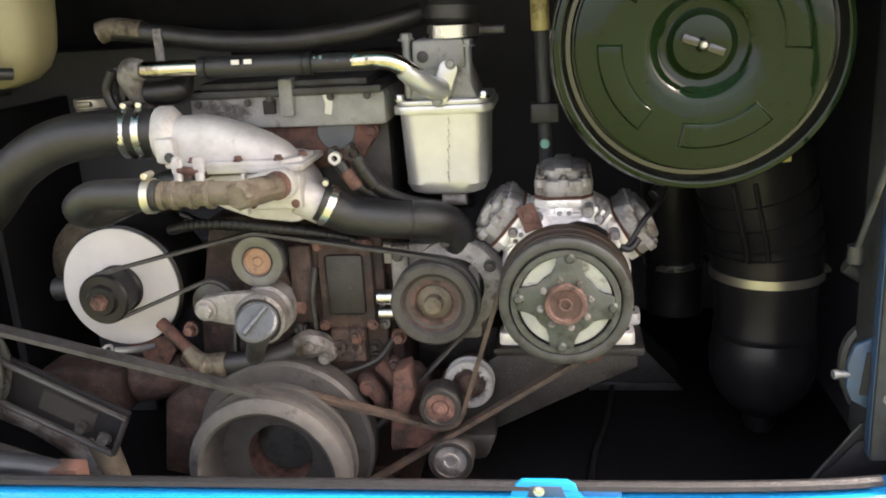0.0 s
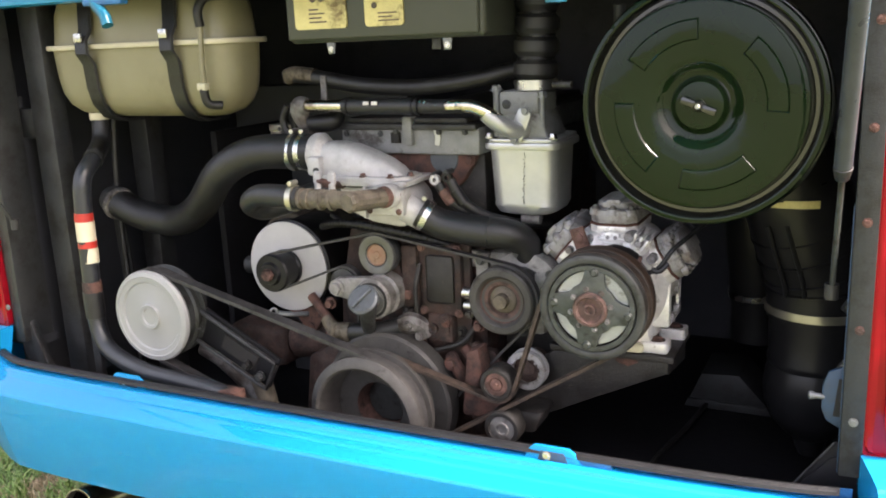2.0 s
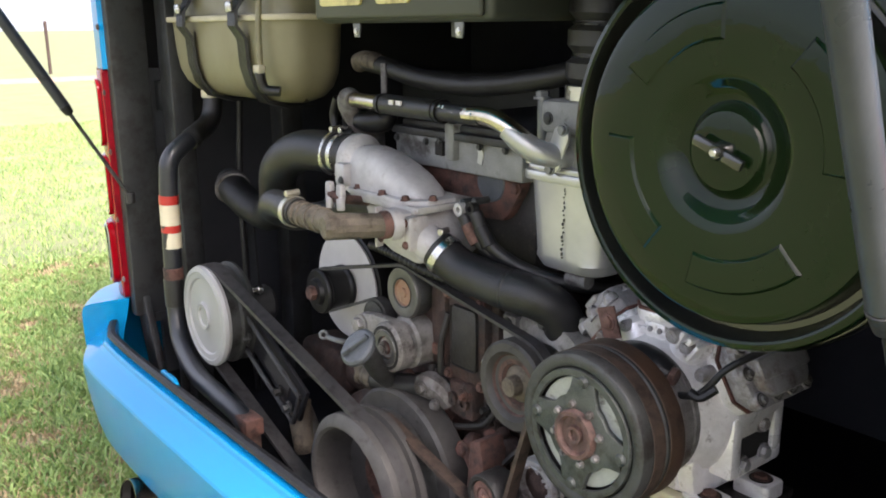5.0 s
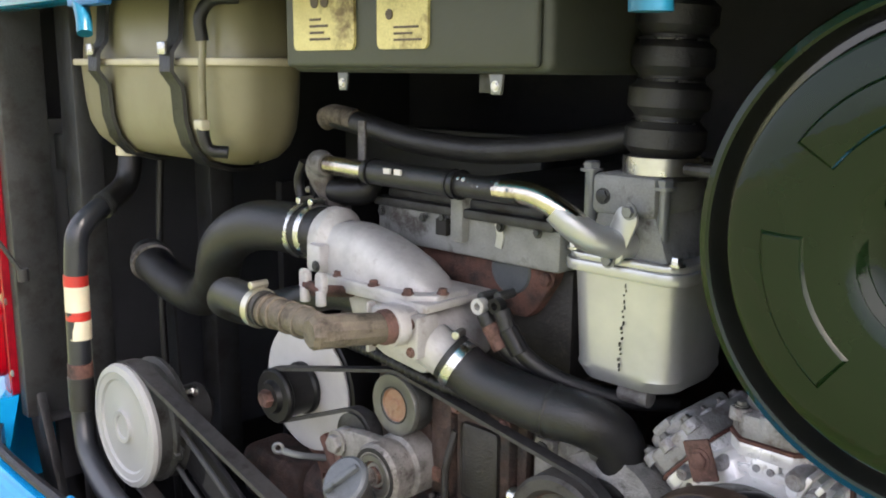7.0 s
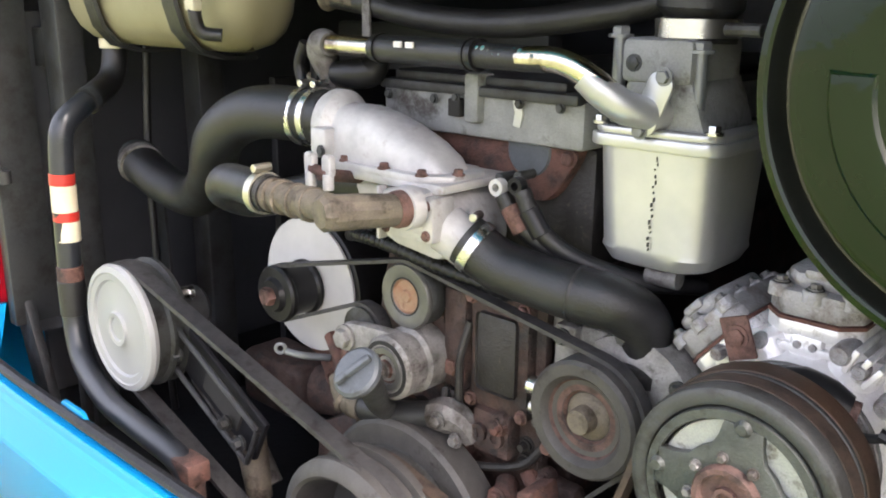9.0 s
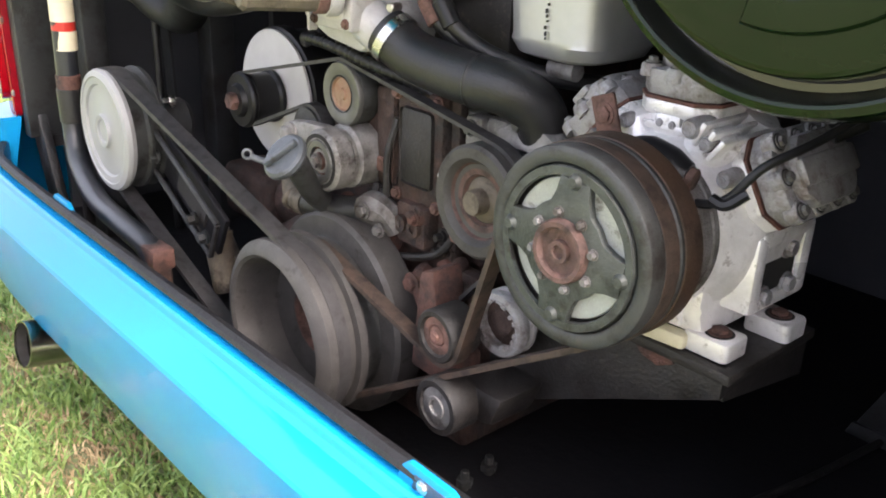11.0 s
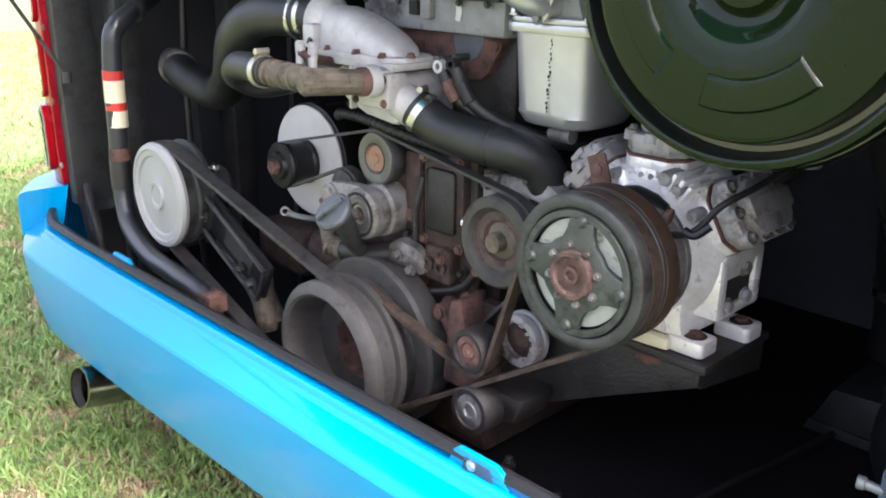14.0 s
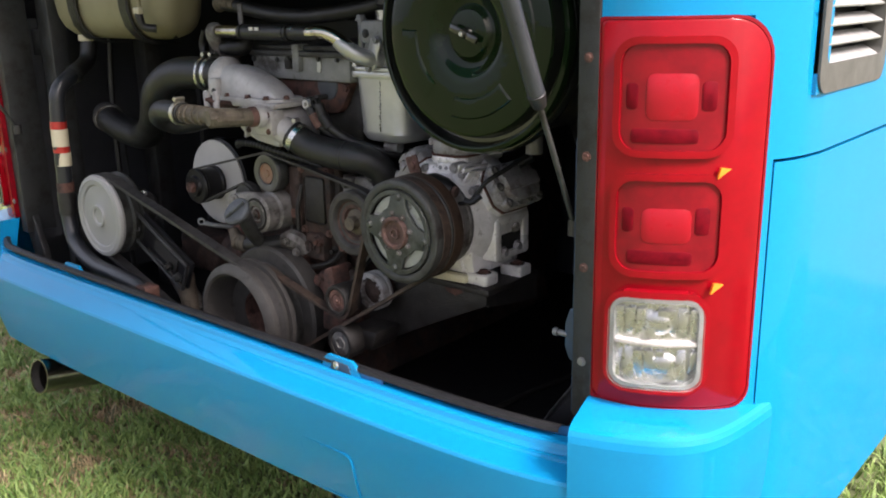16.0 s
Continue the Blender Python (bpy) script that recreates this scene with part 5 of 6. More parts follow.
cylinder_bank(-50, 0.165, 1.392, 1.53, 0.045, 0.05)
cylinder_bank(59, 0.160, 1.402, 1.528, 0.046, 0.05)
cylinder_bank(0, 0.170, 1.392, 1.54, 0.047, 0.05)
# Solid dark box; the shade inside the window is painted.
part("side_window", box(KX + 0.080, KX + 0.1015, 1.438, 1.512, 0.812, 0.872, 0.004), SOOT_SHADE, comp)
part("window_frame", join(box(KX + 0.070, KX + 0.108, 1.418, 1.440, 0.798, 0.884, 0.006), box(KX + 0.070, KX + 0.108, 1.510, 1.532, 0.798, 0.884, 0.006), box(KX + 0.070, KX + 0.108, 1.425, 1.530, 0.868, 0.888, 0.006), box(KX + 0.070, KX + 0.106, 1.425, 1.530, 0.796, 0.812, 0.005)), COMP_ALU, comp)
for yy, zz in ((1.450, 0.812), (1.488, 0.858), (1.496, 0.816)):
    part("window_bolt", join(bolt((KX + 0.101, yy, zz), 0.009, 0.010, (1, 0, 0)), rod((KX + 0.090, yy, zz), (KX + 0.102, yy, zz), 0.011)), COMP_HEAD, comp)
for k in range(3):
    a = radians(90 - 24 - k * 6)
    m = Vector((KX + 0.116 * math.cos(a), 1.40, KZ + 0.116 * math.sin(a)))
    part("casting_rib", turn(box(m.x - 0.003, m.x + 0.003, 1.378, 1.48, m.z - 0.016, m.z + 0.010, 0.002), m, 0, 24 + k * 6, 0), COMP_ALU, comp)
for x, y, z, rr in ((0.048, 1.378, 0.986, 0.008), (0.066, 1.380, 0.974, 0.006), (-0.030, 1.378, 0.978, 0.006), (0.090, 1.382, 0.945, 0.007), (-0.072, 1.382, 0.952, 0.006)):
    part("casting_boss", join(lathe([(0.0, -0.004), (rr, -0.004), (rr * 1.3, 0.0), (rr * 1.4, 0.03)], (x, y, z), n=14), lathe([(0.0, -0.005), (rr * 0.5, -0.005), (rr * 0.5, -0.003)], (x, y, z), n=6)), COMP_HEAD, comp)
part("bracket_tab", turn(join(box(-0.058, -0.028, 1.362, 1.367, 0.960, 1.004, 0.002), bolt((-0.043, 1.362, 0.984), 0.009, 0.005)), (-0.043, 1.365, 0.98), 0, -20, 0), REDRUST, comp, "rusty drilled tab")
part("cable", tube([(0.062, 1.345, 0.925), (0.094, 1.352, 0.928), (0.112, 1.358, 0.939), (0.133, 1.370, 0.970), (0.160, 1.400, 0.994), (0.181, 1.44, 1.018)], 0.0045, n=10), CANBLACK, comp, "black cable to the clutch coil")
part("cable_tie", tube([(0.098, 1.350, 0.935), (0.112, 1.352, 0.932), (0.126, 1.362, 0.945)], 0.006, n=8), CANBLACK, comp)
part("coil_plug", tube([(0.005, 1.335, 0.962), (0.030, 1.338, 0.962), (0.055, 1.342, 0.955), (0.072, 1.346, 0.950)], [0.012, 0.020, 0.020, 0.014], n=16), CANBLACK, comp, "black coil connector")
part("plug_tip", rod((0.070, 1.346, 0.950), (0.080, 1.348, 0.948), 0.011), HUBRUST, comp, "red plug tip")
part("cable_plug", rod((0.155, 1.44, 0.995), (0.175, 1.46, 1.01), 0.010), CANBLACK, comp)
comp_belt = part("compressor_belt", belt([(KX, KZ, 0.098, -1), (CX, CZ, 0.121, -1), (QX, QZ, 0.037, 1)], 1.272, 1.292, 0.007), BROWN_BELT, None)
tagged(comp_belt, "dusty black-brown belt from crankshaft to compressor", "belt", "engine belts")

# big bracket that carries the compressor
brk = thing("compressor_bracket", (0.0, 1.42, 0.62), "dark oily steel bracket under the compressor", "bracket")
part("front_plate", prism([(-0.200, 0.572), (-0.150, 0.585), (-0.010, 0.655), (0.127, 0.721), (0.127, 0.757), (-0.080, 0.757), (-0.150, 0.712), (-0.205, 0.655)], 1.376, 1.390, 0.003), OILY, brk)
part("top_plate", box(-0.11, 0.138, 1.368, 1.54, 0.744, 0.757, 0.003), OILY, brk)
part("side_plate", prism([(1.385, 0.716), (1.55, 0.69), (1.55, 0.746), (1.385, 0.746)], 0.116, 0.126, axis="x"), OILY, brk)
part("rust_patch", prism([(0.020, 0.742), (0.062, 0.748), (0.070, 0.738), (0.050, 0.728), (0.028, 0.733)], 1.3745, 1.378), RUST, brk, "rusty patch")
part("idler_arm", prism([(JX - 0.012, JZ - 0.026), (JX + 0.055, JZ - 0.018), (JX + 0.075, JZ + 0.030), (JX - 0.012, JZ + 0.028)], 1.300, 1.380, 0.010), OILY, brk)
part("rear_arm", box(-0.26, -0.05, 1.50, 1.54, 0.66, 0.745, 0.006), OILY, brk)
for x, y in ((-0.207, 1.347), (-0.211, 1.397), (-0.120, 1.358), (-0.087, 1.374)):
    fb = thing("floor_bolt", (x, y, 0.43), "dull bolt standing on the bay's floor", "bolt", "floor bolts")
    part("shank", rod((x, y, 0.424), (x, y, 0.455), 0.006), PULLEY, fb)
    part("nut", lathe([(0.0, 0), (0.012, 0), (0.012, 0.010), (0, 0.012)], (x, y, 0.432), (0, 0, 1), n=6), PULLEY, fb)

# ---- coolant hoses and thermostat housing ----
stat = thing("thermostat_housing", (-0.49, 1.38, 1.0), "pale oxidised cast thermostat housing with bolted cover", "housing")
part("lower_body", join(prism([(-0.560, 1.075), (-0.405, 1.075), (-0.388, 1.05), (-0.384, 1.005), (-0.41, 0.992), (-0.48, 1.000), (-0.54, 1.022)], 1.318, 1.43, 0.010), box(-0.46, -0.40, 1.285, 1.33, 1.03, 1.085, 0.012)), WHITE_ALU, stat)
part("front_face", box(-0.475, -0.388, 1.290, 1.33, 1.022, 1.078, 0.006), WHITE_ALU, stat)
for x, z in ((-0.466, 1.032), (-0.398, 1.032), (-0.398, 1.068)):
    part("face_bolt", bolt((x, 1.290, z), 0.005, 0.005), REDRUST, stat)
part("cover_flange", prism([(-0.582, 1.078), (-0.40, 1.078), (-0.386, 1.080), (-0.385, 1.091), (-0.582, 1.091)], 1.305, 1.43, 0.003), WHITE_ALU, stat)
part("collar", lathe([(0.030, 0.0), (0.042, 0.002), (0.045, 0.008), (0.045, 0.024), (0.040, 0.030), (0.030, 0.040)], (-0.634, 1.351, 1.138), (1, 0.05, -0.03), n=32), WHITE_ALU, stat)
dome = bmesh.new()
rows = []
for x, w, h, yc in ((-0.604, 0.036, 0.074, 1.351), (-0.590, 0.040, 0.078, 1.352), (-0.56, 0.043, 0.078, 1.354), (-0.525, 0.044, 0.071, 1.356), (-0.49, 0.043, 0.059, 1.357), (-0.455, 0.040, 0.044, 1.358), (-0.428, 0.034, 0.028, 1.358), (-0.412, 0.023, 0.013, 1.358), (-0.405, 0.012, 0.002, 1.358)):
    rows.append([dome.verts.new((x, yc - w * math.copysign(abs(math.cos(a)) ** 0.6, math.cos(a)), 1.088 + h * math.sin(a) ** 0.7)) for a in [math.pi * k / 14 for k in range(15)]])
for p, q in zip(rows, rows[1:]):
    for k in range(14):
        dome.faces.new((p[k], p[k + 1], q[k + 1], q[k]))
dome.faces.new(rows[0])
dome.faces.new(rows[-1][::-1])
part("cover_dome", dome, WHITE_ALU, stat)
part("dome_rim", prism([(-0.590, 1.304), (-0.42, 1.304), (-0.392, 1.330), (-0.390, 1.385), (-0.42, 1.408), (-0.590, 1.408)], 1.088, 1.098, 0.003, axis="z"), WHITE_ALU, stat)
part("lug", join(box(-0.620, -0.588, 1.298, 1.335, 1.098, 1.138, 0.006), box(-0.612, -0.592, 1.31, 1.34, 1.088, 1.102, 0.004)), WHITE_ALU, stat)
part("lug_bolt", bolt((-0.596, 1.298, 1.108), 0.006, 0.004), PULLEY, stat)
for x, y in ((-0.565, 1.304), (-0.49, 1.302), (-0.425, 1.302), (-0.396, 1.335)):
    part("flange_bolt", bolt((x, y + 0.008, 1.097), 0.006, 0.008, (0, 0, 1)), REDRUST, stat)
for x in (-0.566, -0.532):
    part("tap_wing", join(prism(rounded(x - 0.009, x + 0.009, 1.088, 1.116, 0.006), 1.252, 1.262, 0.003), rod((x, 1.256, 1.072), (x, 1.256, 1.092), 0.007)), WHITE_ALU, stat)
part("tap_stem", join(rod((-0.566, 1.257, 1.096), (-0.532, 1.257, 1.092), 0.0065), rod((-0.549, 1.255, 1.09), (-0.549, 1.33, 1.075), 0.008)), RUST, stat, "rusty tap stem")
part("edge_rib", box(-0.480, -0.474, 1.286, 1.30, 1.015, 1.082, 0.002), WHITE_ALU, stat)
part("outlet_neck", rod((-0.405, 1.33, 1.035), (-0.362, 1.345, 1.008), 0.030), WHITE_ALU, stat)

elbow = thing("pipe_elbow", (-0.45, 1.21, 1.066), "brown oxidised brass pipe elbow", "pipe fitting")
part("run", tube([(-0.600, 1.206, 1.064), (-0.55, 1.205, 1.066), (-0.50, 1.202, 1.067), (-0.462, 1.197, 1.067)], [0.017, 0.019, 0.0175, 0.018]), ELBOW, elbow)
for x in (-0.580, -0.562, -0.535, -0.508):
    part("run_collar", lathe([(0.017, -0.005), (0.0212, -0.004), (0.0212, 0.004), (0.017, 0.005)], (x, 1.2045, 1.065), (1, -0.03, 0.02), n=24), ELBOW, elbow)
part("bend", tube([(-0.458, 1.184, 1.066), (-0.447, 1.22, 1.064), (-0.436, 1.25, 1.062), (-0.428, 1.275, 1.06)], [0.0205, 0.0205, 0.0195, 0.0185], n=12), ELBOW, elbow, sharp=20)
part("nut", lathe([(0.0, 0), (0.0205, 0), (0.022, 0.004), (0.022, 0.018), (0.0, 0.02)], (-0.432, 1.262, 1.061), (0.12, 1, 0), n=24), REDRUST, elbow, "rust-stained union nut")
part("stub_cap", lathe([(0, 0), (0.017, 0), (0.0215, 0.006), (0.0215, 0.014)], (-0.459, 1.176, 1.066), (0.2, 1, 0), n=8), ELBOW, elbow, sharp=20)
part("seat_ring", lathe([(0.0, 0), (0.024, 0), (0.0255, 0.004), (0.0255, 0.016)], (-0.429, 1.275, 1.061), (0.1, 1, 0), n=28), WHITE_ALU, elbow)

seat(elbow, 0.014, -0.006, 0.005)


def hose(name, label, pts, r, clamps=(), material=None):
    h = thing(name, pts[-1], label, "hose", "coolant hoses")
    part("hose_wall", tube(pts, r, n=24, steps=12), material or HOSE, h)
    for at, way, rr, mt in clamps:
        part("clamp", clamp_band(at, way, rr), mt, h)
    return h


big = hose("radiator_hose", "thick matt black S-bend radiator hose with steel clamps", [(-1.32, 1.42, 0.993), (-1.27, 1.415, 0.977), (-1.20, 1.415, 0.957), (-1.10, 1.41, 0.953), (-0.99, 1.375, 1.0), (-0.87, 1.325, 1.095), (-0.77, 1.325, 1.14), (-0.634, 1.347, 1.142)], 0.038, [((-0.676, 1.342, 1.142), (1, 0, 0), 0.0385, BRIGHT), ((-0.652, 1.345, 1.142), (1, 0, 0), 0.0385, BRIGHT)])
part("inlet_stub", rod((-1.336, 1.43, 0.996), (-1.30, 1.418, 0.986), 0.036), FRAME, big, "dark corroded inlet stub")
part("inlet_collar", lathe([(0.036, -0.010), (0.0425, -0.008), (0.0435, 0.0), (0.0425, 0.008), (0.036, 0.010)], (-1.300, 1.418, 0.986), (0.92, -0.2, -0.3), n=32), HEAD_ALU, big, "corroded pale collar")
bypass = hose("bypass_hose", "short hooked black bypass hose", [(-0.585, 1.206, 1.064), (-0.64, 1.21, 1.066), (-0.70, 1.22, 1.062), (-0.738, 1.24, 1.04), (-0.737, 1.285, 1.02), (-0.70, 1.335, 1.03), (-0.64, 1.355, 1.05), (-0.575, 1.36, 1.055)], 0.0235, [((-0.602, 1.206, 1.064), (1, 0, 0), 0.024, YELLOWZINC)])
seat(bypass, 0.016, -0.008, 0.006)
outlet = hose("outlet_hose", "thick black outlet hose bending down to the pump", [(-0.374, 1.334, 1.024), (-0.335, 1.346, 1.000), (-0.285, 1.354, 0.990), (-0.235, 1.358, 0.985), (-0.195, 1.374, 0.979), (-0.172, 1.398, 0.958), (-0.167, 1.410, 0.925), (-0.167, 1.412, 0.885)], 0.0315, [((-0.362, 1.338, 1.016), (0.8, 0.25, -0.5), 0.0315, BRIGHT), ((-0.167, 1.411, 0.905), (0, 0.05, -1), 0.0315, PULLEY)])
part("ring_seam", lathe([(0.0315, -0.003), (0.033, 0), (0.0315, 0.003)], (-0.231, 1.3592, 0.9846), (0.95, 0.20, -0.08), n=32), HOSE, outlet)

for k, (dx, mt) in enumerate(((0.0, REDRUST), (0.028, BRIGHT))):
    ln = thing("small_line", (-0.35 + dx, 1.385, 1.08), "thin black line with a banjo fitting", "hose", "small lines")
    part("line", tube([(-0.352 + dx, 1.38, 1.088 + dx * 0.3), (-0.33 + dx, 1.385, 1.055), (-0.29 + dx, 1.41, 1.02), (-0.23 + dx, 1.46, 0.995), (-0.16, 1.52, 0.985)], 0.0105), HOSE, ln)
    part("ferrule", rod((-0.343 + dx, 1.382, 1.075), (-0.325 + dx, 1.386, 1.047), 0.0125), mt if k == 0 else CANBLACK, ln)
    part("banjo", lathe([(0.005, 0), (0.0102, 0), (0.0102, 0.012), (0.005, 0.012), (0.005, 0)], (-0.357 + dx, 1.372, 1.096 + dx * 0.2), n=20), WHITE_ALU if k == 0 else CANBLACK, ln)
    seat(ln, 0.009, -0.018, -0.008)
    part("stud", rod((-0.357 + dx, 1.37, 1.096 + dx * 0.2), (-0.357 + dx, 1.40, 1.096 + dx * 0.2), 0.006), PULLEY, ln)

loom = thing("wiring_loom", (-0.5, 1.36, 0.98), "black ribbed wiring loom below the housing", "cable")
part("loom", tube([(-0.66, 1.40, 0.965), (-0.60, 1.365, 0.982), (-0.52, 1.35, 0.985), (-0.44, 1.352, 0.975), (-0.36, 1.375, 0.955), (-0.30, 1.40, 0.93)], 0.009, ribs=0.0008, rib_step=0.006, steps=24), CANBLACK, loom)
part("loom_branch", tube([(-0.64, 1.41, 0.99), (-0.58, 1.39, 0.975), (-0.48, 1.38, 0.965), (-0.40, 1.39, 0.95)], 0.006), CANBLACK, loom)

# chrome tube over the rocker cover
chrome = thing("breather_tube", (-0.40, 1.36, 1.20), "tarnished chrome breather tube with a black rubber sleeve", "pipe")
part("tube_end", tube([(-0.655, 1.365, 1.243), (-0.60, 1.36, 1.243), (-0.53, 1.352, 1.243)], 0.0135), CHROME, chrome)
part("sleeve", tube([(-0.545, 1.354, 1.243), (-0.45, 1.346, 1.243), (-0.36, 1.340, 1.243)], 0.017), HOSE, chrome, "black rubber sleeve")
part("tube_run", tube([(-0.375, 1.341, 1.243), (-0.30, 1.335, 1.243), (-0.245, 1.337, 1.242), (-0.21, 1.352, 1.222), (-0.188, 1.370, 1.198)], 0.0135), CHROME, chrome)
part("worn_wrap", tube([(-0.372, 1.3405, 1.243), (-0.31, 1.336, 1.243), (-0.262, 1.336, 1.2428)], 0.0143), HOSE, chrome, "flaking black wrap")
for i in range(11):
    a = 1.1 * i
    part("bare_spot", lathe([(0.0, 0.0006), (0.0014 + 0.0009 * (i % 3), 0.0004), (0.0019 + 0.0009 * (i % 3), -0.001)], (-0.362 + 0.009 * i, 1.3395 - 0.0004 * i - 0.0143 * math.cos(0.5 + 0.2 * math.sin(a)), 1.243 + 0.0143 * math.sin(0.5 + 0.2 * math.sin(a))), (0, -0.85, 0.5), n=8), CHROME, chrome)
for x, y in ((-0.532, 1.352), (-0.372, 1.341), (-0.36, 1.340)):
    part("sleeve_band", lathe([(0.017, -0.002), (0.0185, -0.002), (0.0185, 0.002), (0.017, 0.002)], (x, y, 1.243), (1, -0.1, 0), n=24), CANBLACK, chrome)
for i, x in enumerate((-0.478, -0.458)):
    part("print_mark", box(x - 0.006, x + 0.006, 1.3265, 1.330, 1.247, 1.254), SLAT, chrome)
part("end_socket", tube([(-0.222, 1.347, 1.228), (-0.205, 1.356, 1.212), (-0.187, 1.372, 1.197), (-0.172, 1.395, 1.190), (-0.166, 1.43, 1.188)], [0.0155, 0.0170, 0.0175, 0.017, 0.016], n=24), SILVER, chrome, "tarnished end socket")
part("end_flange", turn(prism(rounded(-0.182, -0.152, 1.166, 1.234, 0.012), 1.388, 1.394, 0.002), (-0.166, 1.39, 1.20), 0, 22, 0), SILVER, chrome)
part("left_elbow", tube([(-0.645, 1.363, 1.243), (-0.664, 1.366, 1.243), (-0.672, 1.370, 1.230), (-0.668, 1.378, 1.205), (-0.655, 1.395, 1.175)], [0.016, 0.021, 0.020, 0.016, 0.014]), HEAD_ALU, chrome, "greasy end fitting")
for z, x in ((1.229, -0.154), (1.172, -0.178)):
    part("flange_bolt", bolt((x, 1.389, z), 0.007, 0.007), STEEL, chrome)
seat(chrome, -0.005, 0.0, -0.004)
black_pipe = thing("heater_hose", (-0.5, 1.45, 1.28), "long black hose along the top of the engine", "hose")
part("hose_wall", tube([(-0.735, 1.445, 1.302), (-0.66, 1.445, 1.292), (-0.55, 1.445, 1.275), (-0.42, 1.45, 1.27), (-0.30, 1.47, 1.283), (-0.22, 1.50, 1.30)], 0.0175), HOSE, black_pipe)
part("rusty_end", tube([(-0.755, 1.445, 1.298), (-0.73, 1.445, 1.303), (-0.68, 1.445, 1.297)], 0.0185), ELBOW, black_pipe)
part("hanger", box(-0.655, -0.640, 1.425, 1.43, 1.235, 1.30, 0.001), HEAD_ALU, black_pipe)
back_fit = thing("filler_neck", (-0.80, 1.50, 1.15), "small dull metal neck with a yellow clamp", "fitting")
part("neck", rod((-0.815, 1.50, 1.10), (-0.815, 1.50, 1.185), 0.034), HEAD_ALU, back_fit)
part("neck_band", clamp_band((-0.815, 1.50, 1.178), (0, 0, 1), 0.034, 0.014, (0, -1, 0)), YELLOWZINC, back_fit)
clips = thing("pipe_clip", (-0.68, 1.38, 1.17), "black pipe clip bracket with a cable loop", "clip")
part("clip_plate", box(-0.705, -0.690, 1.37, 1.40, 1.17, 1.245, 0.003), CANBLACK, clips)
part("cable_loop", tube([(-0.70, 1.36, 1.24), (-0.715, 1.36, 1.21), (-0.705, 1.36, 1.18), (-0.68, 1.36, 1.165)], 0.008), CANBLACK, clips)
part("pad", tube([(-0.66, 1.38, 1.20), (-0.635, 1.385, 1.20), (-0.61, 1.40, 1.205), (-0.60, 1.41, 1.23)], [0.016, 0.02, 0.022, 0.015]), CANBLACK, clips)

# oil separator can with its corrugated hose
can = thing("oil_separator", (-0.175, 1.47, 1.02), "silver oil separator can with a dark drip streak", "separator")


def can_row(z, inset, r):
    return [(x, y) for x, y in rounded(-0.252 + inset, -0.108 - inset, 1.405 + inset, 1.555 - inset, r)], z


bm = bmesh.new()
rws = []
for (line, z) in (can_row(1.010, 0.022, 0.03), can_row(1.015, 0.010, 0.035), can_row(1.030, 0.003, 0.035), can_row(1.036, 0.004, 0.035), can_row(1.15, 0.0, 0.03)):
    rws.append([bm.verts.new((x, y, z)) for x, y in line])
bm.faces.new(rws[0])
for p, q in zip(rws, rws[1:]):
    for i in range(len(p)):
        bm.faces.new((p[i], p[(i + 1) % len(p)], q[(i + 1) % len(p)], q[i]))
part("can", bm, SILVER, can)
for i in range(17):
    zz = 1.140 - i * 0.0063
    xm = -0.1695 - 0.0003 * i + 0.0014 * math.sin(i * 2.1)
    part("drip_mark", box(xm - 0.0004, xm + 0.0004 + 0.0003 * math.sin(i), 1.4038, 1.4075, zz - 0.0034 - 0.0016 * math.cos(i * 1.7), zz), FRAME, can, "dark drip mark")
part("lid", join(prism(rounded(-0.260, -0.098, 1.397, 1.563, 0.028), 1.146, 1.160, 0.003, axis="z"), prism(rounded(-0.256, -0.102, 1.40, 1.56, 0.028), 1.160, 1.168, 0.002, axis="z")), SILVER, can)
for x, y in ((-0.247, 1.41), (-0.112, 1.41), (-0.18, 1.402)):
    part("lid_bolt", bolt((x, y + 0.004, 1.168), 0.007, 0.010, (0, 0, 1)), BRIGHT, can)
part("neck", join(prism([(-0.232, 1.166), (-0.120, 1.166), (-0.132, 1.20), (-0.142, 1.225), (-0.215, 1.225), (-0.222, 1.20)], 1.41, 1.53, 0.008), box(-0.222, -0.138, 1.405, 1.52, 1.215, 1.262, 0.008)), GREY, can, "grey cast neck")
part("neck_bolt", bolt((-0.205, 1.405, 1.236), 0.007, 0.004), PULLEY, can)
for x, z in ((-0.232, 1.275), (-0.136, 1.262)):
    stud = part("neck_stud", rod((x, 1.42, 1.17), (x, 1.42, z - 0.012), 0.0075), STEEL, can)
    part("stud_nut", bolt((x, 1.42, z - 0.014), 0.010, 0.012, (0, 0, 1)), STEEL, stud)
part("drain", rod((-0.19, 1.44, 1.0), (-0.15, 1.44, 1.0), 0.012), HEAD_ALU, can)
breather = thing("breather_hose", (-0.17, 1.455, 1.26), "black corrugated breather hose with a zinc clamp", "hose")
prof = [(0.0, 0.0), (0.042, 0.0), (0.042, 0.02)]
for i in range(8):
    z = 0.024 + i * 0.044
    prof += [(0.036, z), (0.045, z + 0.010), (0.045, z + 0.030), (0.036, z + 0.038)]
prof += [(0.0, prof[-1][1] + 0.004)]
part("bellows", lathe(prof, (-0.162, 1.455, 1.258), (0.04, 0.02, 1), n=36), HOSE, breather)
part("clamp", clamp_band((-0.161, 1.455, 1.272), (0, 0, 1), 0.042, 0.019, (1, 0, 0)), BRIGHT, breather)
part("clamp_screw", rod((-0.115, 1.425, 1.272), (-0.075, 1.42, 1.272), 0.007, n=10), PULLEY, breather)
